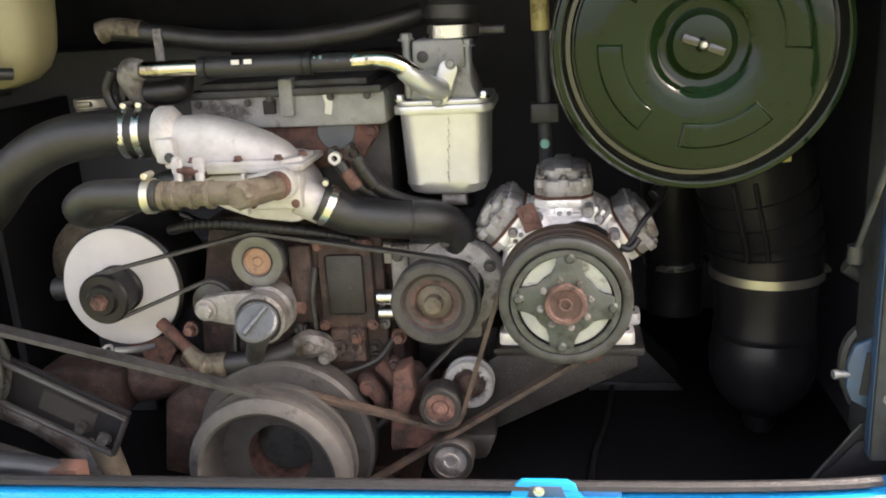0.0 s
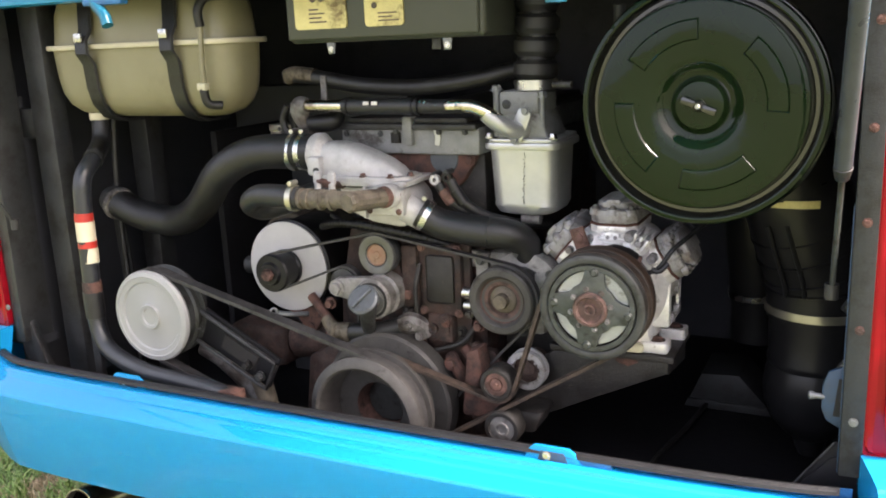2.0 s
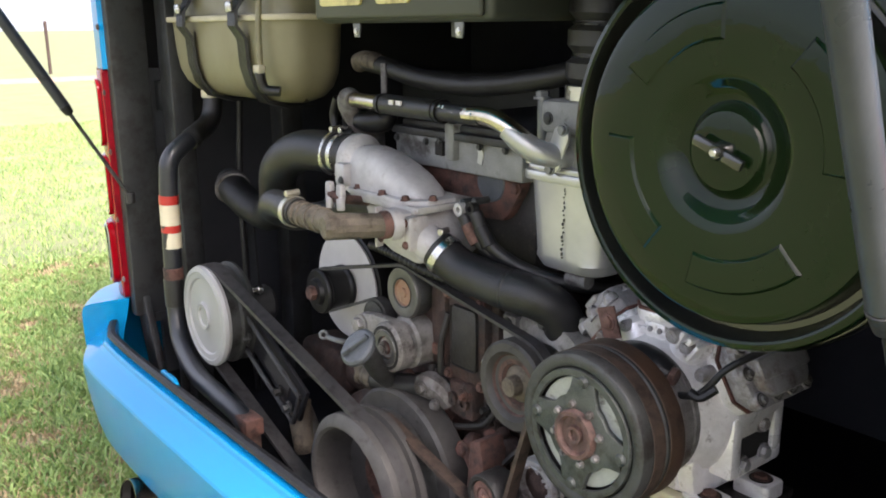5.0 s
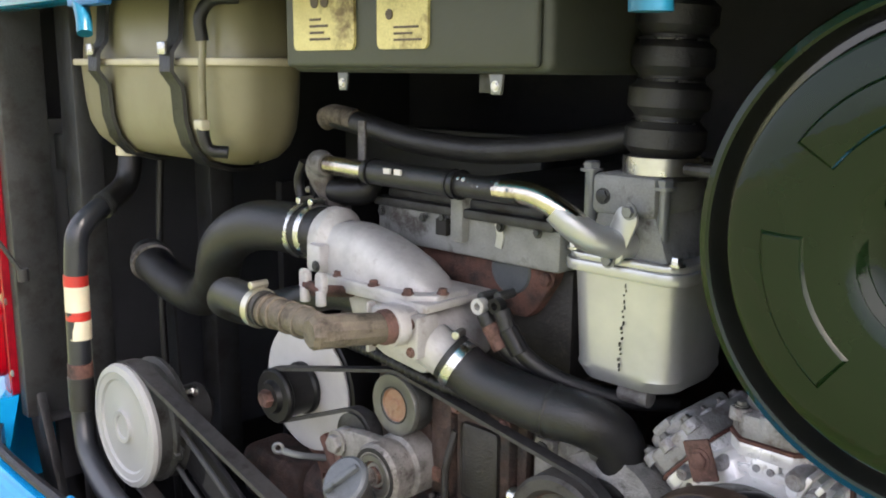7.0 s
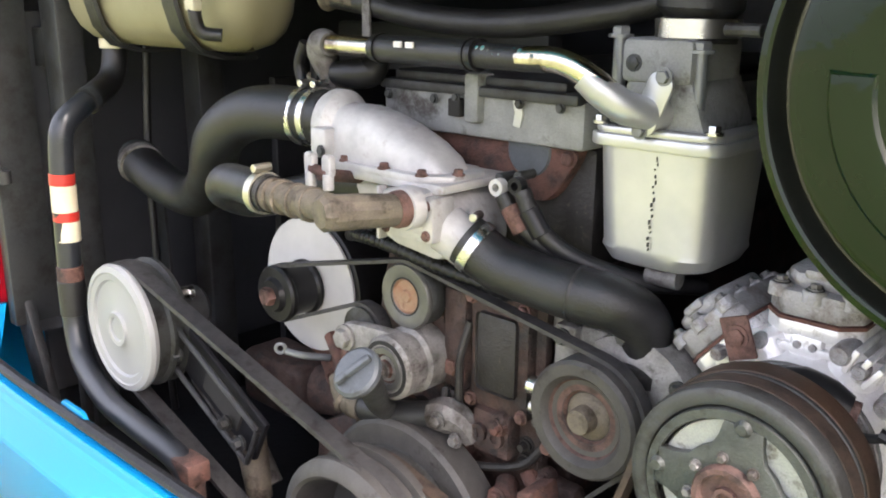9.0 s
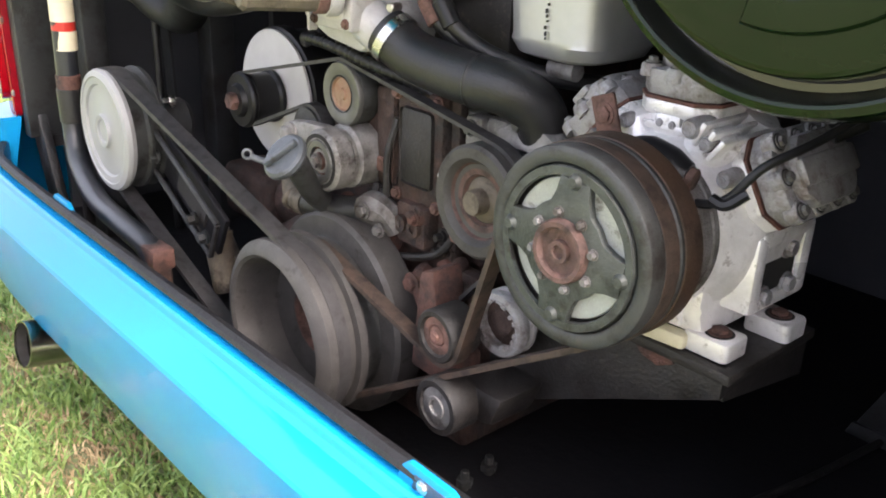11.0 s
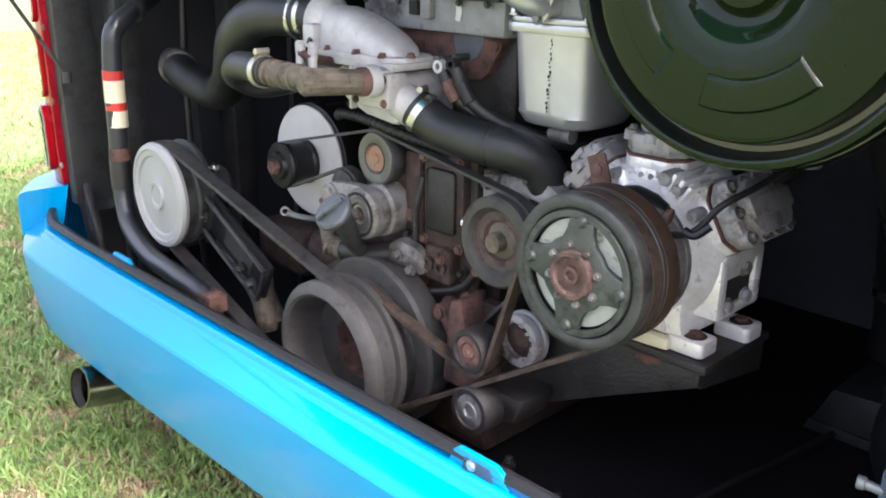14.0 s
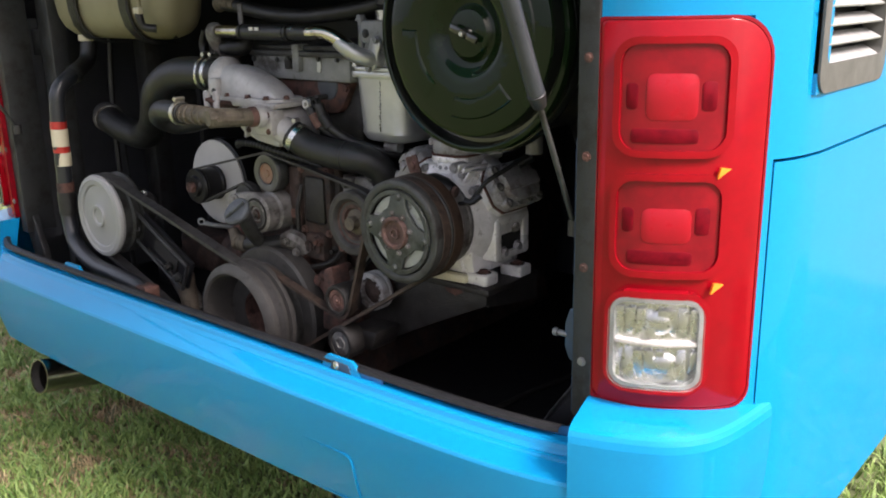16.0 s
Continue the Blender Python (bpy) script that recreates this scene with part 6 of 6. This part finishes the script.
for i in range(7):
    part("coil_ring", lathe([(0.0375, -0.0015), (0.039, 0), (0.0375, 0.0015)], (-0.162 + 0.04 * (0.065 + i * 0.044), 1.455, 1.258 + 0.063 + i * 0.044), (0.04, 0.02, 1), n=36), BRIGHT, breather)

# ---- air filter and intake ----
FX, FZ = 0.197, 1.246
filt = thing("air_filter", (FX, 1.45, FZ - 0.18), "large round air filter with a glossy olive-black pressed lid", "air filter")
part("lid", lathe([(0.0, 0.006), (0.032, 0.006), (0.038, 0.0072), (0.041, 0.011), (0.044, 0.016), (0.048, 0.018), (0.054, 0.017), (0.062, 0.011), (0.068, 0.005), (0.073, 0.0015), (0.080, 0.0), (0.120, -0.0012), (0.160, 0.0), (0.167, 0.003), (0.169, 0.007)], (FX, 1.235, FZ), n=128), OLIVE, filt, "glossy olive-black pressed steel lid")
part("rim_groove", lathe([(0.169, 0.007), (0.170, 0.012), (0.1715, 0.024), (0.174, 0.028), (0.180, 0.028), (0.183, 0.022), (0.185, 0.010), (0.1865, 0.007)], (FX, 1.235, FZ), n=128), GLOSS_BLACK, filt, "black groove of the lid")
part("lid_rim", lathe([(0.1865, 0.007), (0.189, 0.0055), (0.195, 0.008), (0.198, 0.014), (0.198, 0.024), (0.194, 0.030)], (FX, 1.235, FZ), n=128), OLIVE, filt)
part("clamp_rim", lathe([(0.188, 0.028), (0.199, 0.029), (0.2025, 0.034), (0.2025, 0.046), (0.197, 0.052), (0.18, 0.054)], (FX, 1.235, FZ), n=128), GLOSS_BLACK, filt)
part("canister", lathe([(0.185, 0.048), (0.180, 0.07), (0.178, 0.30), (0.16, 0.33), (0.0, 0.33)], (FX, 1.235, FZ), n=72), CANBLACK, filt)
for a0 in (92, -4, 178, 258):
    outer = []
    for rr in (0.137, 0.106):
        pts = [(FX + rr * math.cos(radians(a0 + 54 * k / 12)), FZ + rr * math.sin(radians(a0 + 54 * k / 12))) for k in range(13)]
        outer += pts if rr > 0.12 else pts[::-1]
    bm = bmesh.new()
    am = radians(a0 + 27)
    rw = []
    for grow, y in ((0.0025, 1.2352), (0.0008, 1.2330), (-0.001, 1.2313), (-0.004, 1.2308)):
        row = []
        for x, z in outer:
            dx, dz = x - FX, z - FZ
            rr = math.hypot(dx, dz)
            an = math.atan2(dz, dx)
            rel = (an - am + math.pi) % (2 * math.pi) - math.pi
            rr2 = rr + (grow if rr > 0.12 else -grow)
            an2 = am + rel * (1 + grow / (0.12 * radians(27)))
            row.append(bm.verts.new((FX + rr2 * math.cos(an2), y, FZ + rr2 * math.sin(an2))))
        rw.append(row)
    for p, q in zip(rw, rw[1:]):
        for k in range(len(p)):
            bm.faces.new((p[k], p[(k + 1) % len(p)], q[(k + 1) % len(p)], q[k]))
    bm.faces.new(rw[-1])
    part("pressed_rib", bm, OLIVE, filt, sharp=20)
nut = part("wing_nut", join(lathe([(0, -0.014), (0.006, -0.014), (0.009, -0.008), (0.011, 0.004), (0.014, 0.010)], (FX, 1.241, FZ), n=20), turn(box(FX - 0.030, FX - 0.006, 1.228, 1.236, FZ - 0.006, FZ + 0.006, 0.003), (FX, 1.23, FZ), 0, 22, 0), turn(box(FX + 0.006, FX + 0.030, 1.228, 1.236, FZ - 0.006, FZ + 0.006, 0.003), (FX, 1.23, FZ), 0, 22, 0)), GLOSS_BLACK, filt)
part("wing_bolt", rod((FX, 1.222, FZ), (FX, 1.245, FZ), 0.004), BRIGHT, nut)
part("drain_nipple", rod((FX + 0.01, 1.42, FZ - 0.17), (FX + 0.01, 1.42, FZ - 0.222), 0.016), HEAD_ALU, filt)

duct = thing("intake_duct", (0.37, 1.65, 0.45), "black moulded intake duct with zinc clamps", "duct")
DUCT_LINE = [(0.24, 1.48, 1.24), (0.29, 1.535, 1.15), (0.325, 1.56, 1.05), (0.350, 1.582, 0.96), (0.370, 1.600, 0.88), (0.374, 1.602, 0.80)]
part("elbow", tube(DUCT_LINE, [0.085, 0.095, 0.100, 0.100, 0.098, 0.097], n=36, steps=10), CANBLACK, duct)
DUCT = spline(DUCT_LINE, 10)
for i in (27, 32, 38, 42):
    part("ring_ridge", lathe([(0.096, -0.004), (0.1035, -0.001), (0.1035, 0.001), (0.096, 0.004)], DUCT[i], DUCT[i + 1] - DUCT[i - 1], n=48), CANBLACK, duct)
for dx in (-0.016, 0.004):
    line = []
    for i in range(22, 43, 4):
        d = (DUCT[i + 1] - DUCT[i - 1]).normalized()
        w = Vector((-0.25 + dx * 8, -1, 0))
        w = (w - w.dot(d) * d).normalized()
        line.append(DUCT[i] + w * 0.100 + Vector((dx, 0, 0)))
    part("moulded_rib", tube(line, 0.0045, n=8), CANBLACK, duct)
strip = bmesh.new()
rows = []
for k in range(11):
    a = radians(-24 + 4.8 * k)
    for_y = [(0.1008, -0.0075), (0.1030, -0.0070), (0.1030, 0.0070), (0.1008, 0.0075)]
    rows.append([strip.verts.new((0.326 + r * math.sin(a + 0.08), 1.562 - (r + 0.001) * math.cos(a + 0.08), 1.046 + dz)) for r, dz in for_y])
for p, q in zip(rows, rows[1:]):
    for j in range(3):
        strip.faces.new((p[j], p[j + 1], q[j + 1], q[j]))
part("sticker", strip, LABEL, duct, "pale yellow sticker")
part("clamp", clamp_band((0.374, 1.602, 0.815), (0, 0, 1), 0.0985, 0.016, (1, 0, 0)), YELLOWZINC, duct, "yellow zinc clamp")
part("pre_cleaner", lathe([(0.0, 0.0), (0.092, 0.0), (0.091, -0.02), (0.089, -0.095), (0.0915, -0.103), (0.0915, -0.112), (0.088, -0.118), (0.094, -0.135), (0.097, -0.165), (0.094, -0.20), (0.080, -0.235), (0.058, -0.262), (0.034, -0.280), (0.030, -0.300), (0.022, -0.318), (0.0, -0.322)], (0.374, 1.602, 0.812), (0, 0, 1), n=56), CANBLACK, duct, "satin black pre-cleaner bowl")
side_duct = thing("side_duct", (0.22, 1.75, 0.45), "slim black duct beside the filter", "duct")
part("pipe", tube([(0.20, 1.70, 1.10), (0.205, 1.72, 0.95), (0.215, 1.74, 0.80), (0.22, 1.75, 0.72), (0.22, 1.75, 0.66)], 0.058, n=28), CANBLACK, side_duct)
part("clamp", clamp_band((0.217, 1.743, 0.775), (0.05, 0.1, -1), 0.0595, 0.014, (1, 0, 0)), BRIGHT, side_duct, "dull steel clamp")
seat(side_duct, 0.017, 0.066, 0.0)
wedge = thing("cover_box", (0.15, 1.98, 0.4255), "low dark grey cover on the bay floor", "cover")
part("cover_body", prism([(0.062, 0.4255), (0.278, 0.4255), (0.190, 0.520), (0.100, 0.515)], 1.915, 2.08, 0.003), FRAME, wedge)
part("cover_lip", prism([(0.060, 0.4255), (0.276, 0.4255), (0.258, 0.445), (0.068, 0.448)], 1.906, 1.914, 0.002), FRAME, wedge)
rodlet = thing("level_rod", (-0.02, 1.60, 1.0), "dark threaded rod with a pale green dot", "rod")
part("rod", rod((-0.02, 1.60, 1.00), (-0.025, 1.58, 1.42), 0.012), BAY, rodlet)
part("collar", box(-0.045, 0.005, 1.57, 1.62, 1.10, 1.135, 0.004), FRAME, rodlet)
part("green_dot", lathe([(0, 0), (0.008, 0.001), (0.009, 0.006)], (-0.021, 1.578, 1.062), n=20), mat("pale_green_plastic", (0.25, 0.6, 0.5), rough=0.4), rodlet)
part("worn_grip", rod((-0.024, 1.578, 1.26), (-0.025, 1.575, 1.335), 0.016), LABEL, rodlet, "worn cream sleeve")

# ---- coolant tank ----
tank = thing("coolant_tank", (-1.08, 1.46, 1.19), "yellowed plastic coolant expansion tank with two black straps", "tank")


def tank_shell(rows):
    bm = bmesh.new()
    out = []
    for z, grow in rows:
        out.append([bm.verts.new((x, y, z)) for x, y in rounded(-1.376 + grow, -0.815 - grow, 1.312 + grow * 0.75, 1.472 - grow * 0.5, 0.060 - min(grow, 0.05) * 0.4, n=8)])
    for p, q in zip(out, out[1:]):
        for i in range(len(p)):
            bm.faces.new((p[i], p[(i + 1) % len(p)], q[(i + 1) % len(p)], q[i]))
    bm.faces.new(out[0])
    bm.faces.new(out[-1])
    return bm


part("lower_half", tank_shell([(1.216, 0.095), (1.219, 0.075), (1.229, 0.048), (1.248, 0.025), (1.275, 0.011), (1.31, 0.005), (1.38, 0.0)]), TANK, tank)
part("upper_half", tank_shell([(1.388, 0.004), (1.46, 0.012), (1.51, 0.03), (1.54, 0.055), (1.56, 0.09)]), TANK, tank)
part("seam_flange", prism(rounded(-1.390, -0.800, 1.300, 1.486, 0.068, n=8), 1.378, 1.390, 0.003, axis="z"), TANK_RIM, tank)
for x in (-1.216, -0.958):
    s = bmesh.new()
    path = [(1.335, 1.54), (1.312, 1.48), (1.306, 1.42), (1.290, 1.398), (1.288, 1.370), (1.306, 1.345), (1.309, 1.29), (1.320, 1.252), (1.346, 1.222), (1.39, 1.209), (1.45, 1.207)]
    rw = []
    for i, (y, z) in enumerate(path):
        a = Vector(path[max(i - 1, 0)])
        b = Vector(path[min(i + 1, len(path) - 1)])
        t = (b - a).normalized()
        nn = Vector((t.y, -t.x))
        if nn.x > 0:
            nn = -nn
        rw.append([s.verts.new((x + dx, y + nn.x * o, z + nn.y * o)) for dx, o in ((-0.020, 0.0), (-0.017, 0.006), (0.017, 0.006), (0.020, 0.0))])
    for p, q in zip(rw, rw[1:]):
        for j in range(3):
            s.faces.new((p[j], p[j + 1], q[j + 1], q[j]))
    st = part("strap", s, HOSE, tank, "wide black rubber strap")
    part("strap_buckle", box(x - 0.012, x + 0.012, 1.277, 1.284, 1.395, 1.415, 0.002), BRIGHT, st)
part("level_tube", tube([(-0.868, 1.300, 1.420), (-0.869, 1.296, 1.36), (-0.872, 1.297, 1.275)], 0.006), TANK, tank, "yellowed level tube")
part("tube_elbow", tube([(-0.867, 1.298, 1.415), (-0.867, 1.296, 1.45), (-0.855, 1.31, 1.475), (-0.83, 1.34, 1.48)], 0.010), HOSE, tank)
part("tube_elbow", tube([(-0.872, 1.297, 1.295), (-0.872, 1.296, 1.272), (-0.868, 1.303, 1.250), (-0.85, 1.325, 1.245)], 0.010), HOSE, tank)
part("elbow_clip", box(-0.884, -0.860, 1.286, 1.302, 1.280, 1.296, 0.003), TANK_RIM, tank)
part("side_bracket", box(-0.895, -0.84, 1.37, 1.44, 1.395, 1.47, 0.01), CANBLACK, tank)
part("white_fitting", lathe([(0, 0), (0.014, 0), (0.018, 0.006), (0.018, 0.02)], (-1.38, 1.40, 1.435), n=16), SLAT, tank)

pipe = thing("drain_pipe", (-1.22, 1.22, 0.62), "black steel coolant pipe with red and cream tape bands", "pipe")
PIPE = [(-1.288, 1.372, 1.225), (-1.288, 1.372, 1.185), (-1.276, 1.352, 1.140), (-1.240, 1.285, 1.108), (-1.222, 1.235, 1.075), (-1.222, 1.224, 1.02), (-1.223, 1.220, 0.90), (-1.225, 1.218, 0.77), (-1.215, 1.214, 0.70), (-1.17, 1.204, 0.655), (-1.05, 1.186, 0.628), (-0.93, 1.18, 0.622), (-0.84, 1.182, 0.612), (-0.80, 1.185, 0.59)]
part("pipe_run", tube(PIPE, 0.0205, n=24, steps=10), PIPEBLACK, pipe)
part("tank_hose", tube(PIPE[:4], 0.0225, n=24, steps=10), HOSE, pipe)
part("neck_ring", lathe([(0.0225, -0.009), (0.0255, -0.008), (0.0255, 0.008), (0.0225, 0.009)], (-1.288, 1.372, 1.205), (0, 0, 1), n=28), TANK_RIM, pipe, "pale ring under the tank")
part("hose_band", lathe([(0.0225, -0.006), (0.0245, -0.006), (0.0245, 0.006), (0.0225, 0.006)], (-1.245, 1.295, 1.111), (0.3, -0.85, -0.3), n=28), FRAME, pipe)
for z0, z1, m in ((0.972, 0.992, REDTAPE), (0.925, 0.972, WHITETAPE), (0.908, 0.925, REDTAPE), (0.872, 0.908, WHITETAPE)):
    part("tape_band", rod((-1.2231, 1.2212, z0), (-1.2228, 1.2222, z1), 0.0218, n=28, bev=0.0002), m, pipe)
part("rust_collar", rod((-1.2245, 1.2185, 0.797), (-1.2243, 1.2185, 0.826), 0.0228, n=24), RUST, pipe, "rusty collar")
part("lower_sleeve", rod((-1.2250, 1.218, 0.735), (-1.2245, 1.218, 0.80), 0.0235, n=24), HOSE, pipe)
part("pipe_flange", join(box(-0.83, -0.775, 1.165, 1.205, 0.585, 0.622, 0.006), rod((-0.80, 1.185, 0.60), (-0.80, 1.185, 0.43), 0.02)), RUST, pipe)
part("pipe_bracket", box(-1.262, -1.238, 1.225, 1.24, 0.425, 0.84, 0.003), FRAME, pipe)
seat(pipe, 0.009, 0.002, 0.012)
cable = thing("thin_cable", (-1.40, 1.45, 0.6), "thin black cable hanging beside the frame post", "cable")
part("cable_run", tube([(-1.33, 1.47, 1.25), (-1.345, 1.46, 1.0), (-1.345, 1.46, 0.7), (-1.34, 1.47, 0.43)], 0.008), HOSE, cable)

# ---- electrical box ----
ebox = thing("electrical_box", (-0.41, 1.40, 1.37), "dark grey-green electrical box with yellowed label plates", "box")
EB = mat("grey_green_box_paint", (0.035, 0.040, 0.030), (0.045, 0.048, 0.036), rough=0.45, scale=10, bump=0.08)
part("case", box(-0.632, -0.195, 1.302, 1.50, 1.366, 1.66, 0.012, 3), EB, ebox)
part("door", box(-0.626, -0.205, 1.292, 1.304, 1.372, 1.655, 0.006, 3), EB, ebox)
for x0, x1, n in ((-0.602, -0.482, 0), (-0.440, -0.356, 1)):
    lb = part("label_plate", prism(rounded(x0, x1, 1.393, 1.52, 0.008), 1.288, 1.293), LABEL, ebox, "yellowed printed label")
    if n == 0:
        for dx in (0.045, 0.065):
            part("symbol", disc(0.008, 1.2865, 1.2885, x0 + dx, 1.452, 0.0005, 20), INK, lb)
        for k in range(4):
            part("print_line", box(x0 + 0.035, x0 + 0.035 + (0.04, 0.028, 0.036, 0.022)[k], 1.2868, 1.2885, 1.405 + k * 0.008, 1.408 + k * 0.008), INK, lb)
    else:
        part("symbol", disc(0.013, 1.2865, 1.2885, x0 + 0.018, 1.462, 0.0005, 20), INK, lb)
        part("symbol", disc(0.009, 1.2865, 1.2885, x0 + 0.070, 1.455, 0.0005, 20), INK, lb)
        part("symbol", disc(0.006, 1.2865, 1.2885, x0 + 0.022, 1.432, 0.0005, 20), INK, lb)
        for k in range(3):
            part("print_line", box(x0 + 0.030, x0 + 0.030 + (0.045, 0.03, 0.04)[k], 1.2868, 1.2885, 1.402 + k * 0.007, 1.4045 + k * 0.007), INK, lb)
for x in (-0.541, -0.281):
    tb = part("mount_tab", prism([(x - 0.011, 1.372), (x + 0.011, 1.372), (x + 0.007, 1.344), (x - 0.007, 1.344)], 1.318, 1.322, 0.001), STEEL, ebox)
    part("tab_screw", bolt((x, 1.318, 1.353), 0.0045, 0.003), BRIGHT, tb)
part("mount_tab", box(-0.325, -0.305, 1.34, 1.345, 1.345, 1.37, 0.001), FRAME, ebox)

seat(ebox, y=-0.014, z=0.004)

# brown drum and panel in the shade on the bay's near side
drum = thing("fan_gearbox", (-1.02, 1.75, 0.55), "brown rusty fan gearbox in the shade", "gearbox")
part("case", lathe([(0.0, 0.0), (0.07, 0.0), (0.11, 0.02), (0.12, 0.06), (0.12, 0.2), (0.0, 0.22)], (-1.0, 1.72, 0.80), n=40), ELBOW, drum)
part("stand", box(-1.06, -0.94, 1.78, 1.9, 0.425, 0.72, 0.01), BAY, drum)
part("shaft", rod((-0.93, 1.46, 0.84), (-0.86, 1.46, 0.845), 0.022), FRAME, drum)
rad = thing("radiator_shroud", (-1.15, 2.0, 0.43), "dark radiator shroud panel", "panel")
part("panel", box(-1.33, -0.72, 1.95, 2.0, 0.425, 1.25, 0.01), BAY, rad)
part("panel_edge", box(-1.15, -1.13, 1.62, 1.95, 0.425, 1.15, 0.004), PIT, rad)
lamp_post = thing("fence_post", (-26.4, 8.0, 0), "thin distant post beside the track", "post")
part("post", rod((-29, 8.2, -0.1), (-29, 8.2, 1.6), 0.05), BLOCK, lamp_post)

# ---- grass ----


def grass(name, count, x0, x1, y0, y1, seed, keep, material, hmin, hmax, label, freq=4.5):
    rng = np.random.default_rng(seed)
    xs, ys = rng.uniform(x0, x1, count), rng.uniform(y0, y1, count)
    patch = np.array([noise.noise(Vector((x * freq, y * freq, 0.3))) for x, y in zip(xs, ys)])
    edge = np.minimum(np.minimum(xs - x0, x1 - xs), np.minimum(ys - y0, y1 - ys))
    sel = keep(xs, ys, patch) & (rng.random(count) < np.clip(edge / 0.3, 0.05, 1.0))
    xs, ys = xs[sel], ys[sel]
    k = len(xs)
    h, a, lean, w = rng.uniform(hmin, hmax, k), rng.uniform(0, 2 * np.pi, k), rng.uniform(0.2, 1.5, k), rng.uniform(0.0018, 0.0044, k)
    b = rng.uniform(0, 2 * np.pi, k)
    ux, uy = np.cos(a) * w, np.sin(a) * w
    lx, ly = np.cos(b) * lean * h, np.sin(b) * lean * h
    v = np.zeros((k, 5, 3))
    v[:, 0] = np.stack([xs - ux, ys - uy, 0 * h - 0.004], 1)
    v[:, 1] = np.stack([xs + ux, ys + uy, 0 * h - 0.004], 1)
    v[:, 2] = np.stack([xs + lx * 0.4 + ux * 0.8, ys + ly * 0.4 + uy * 0.8, h * 0.65], 1)
    v[:, 3] = np.stack([xs + lx * 0.4 - ux * 0.8, ys + ly * 0.4 - uy * 0.8, h * 0.65], 1)
    v[:, 4] = np.stack([xs + lx, ys + ly, h], 1)
    base = np.arange(k)[:, None] * 5
    quads = (base + np.array([0, 1, 2, 3])).tolist()
    tris = (base + np.array([3, 2, 4])).tolist()
    me = bpy.data.meshes.new(name)
    me.from_pydata(v.reshape(-1, 3).tolist(), [], quads + tris)
    me.materials.append(material)
    ob = new(name, me)
    return tagged(ob, label, "grass", kind="stuff")


def blade_mat(name, c1, c2):
    m = bpy.data.materials.new(name)
    m.use_nodes = True
    nt = m.node_tree
    b = nt.nodes["Principled BSDF"]
    geo = nt.nodes.new("ShaderNodeNewGeometry")
    cr = nt.nodes.new("ShaderNodeMix")
    cr.data_type = "RGBA"
    cr.inputs["A"].default_value, cr.inputs["B"].default_value = (*c1, 1), (*c2, 1)
    nt.links.new(geo.outputs["Random Per Island"], cr.inputs["Factor"])
    nt.links.new(cr.outputs["Result"], b.inputs["Base Color"])
    b.inputs["Roughness"].default_value = 0.6
    return m


GREEN = blade_mat("green_blades", (0.095, 0.19, 0.038), (0.31, 0.41, 0.125))
DRY = blade_mat("dry_blades", (0.25, 0.17, 0.095), (0.50, 0.385, 0.225))
grass("grass", 200000, -4.9, 0.05, 0.05, 3.1, 3, lambda x, y, p: (p > -0.30) & (x < -0.1), GREEN, 0.010, 0.046, "short green lawn grass", 6.5)
grass("dry_grass", 175000, -4.9, 0.05, 0.05, 3.1, 4, lambda x, y, p: (p < 0.16) & (x < -0.1), DRY, 0.006, 0.028, "dry brown clippings between the grass", 6.5)
grass("far_grass", 95000, -13.3, -4.4, -1.7, 6.2, 5, lambda x, y, p: p > -0.3, GREEN, 0.015, 0.05, "green lawn grass farther off")
grass("side_grass", 70000, 0.45, 2.6, 1.3, 4.2, 6, lambda x, y, p: p > -0.4, GREEN, 0.015, 0.05, "green lawn grass beside the bus")
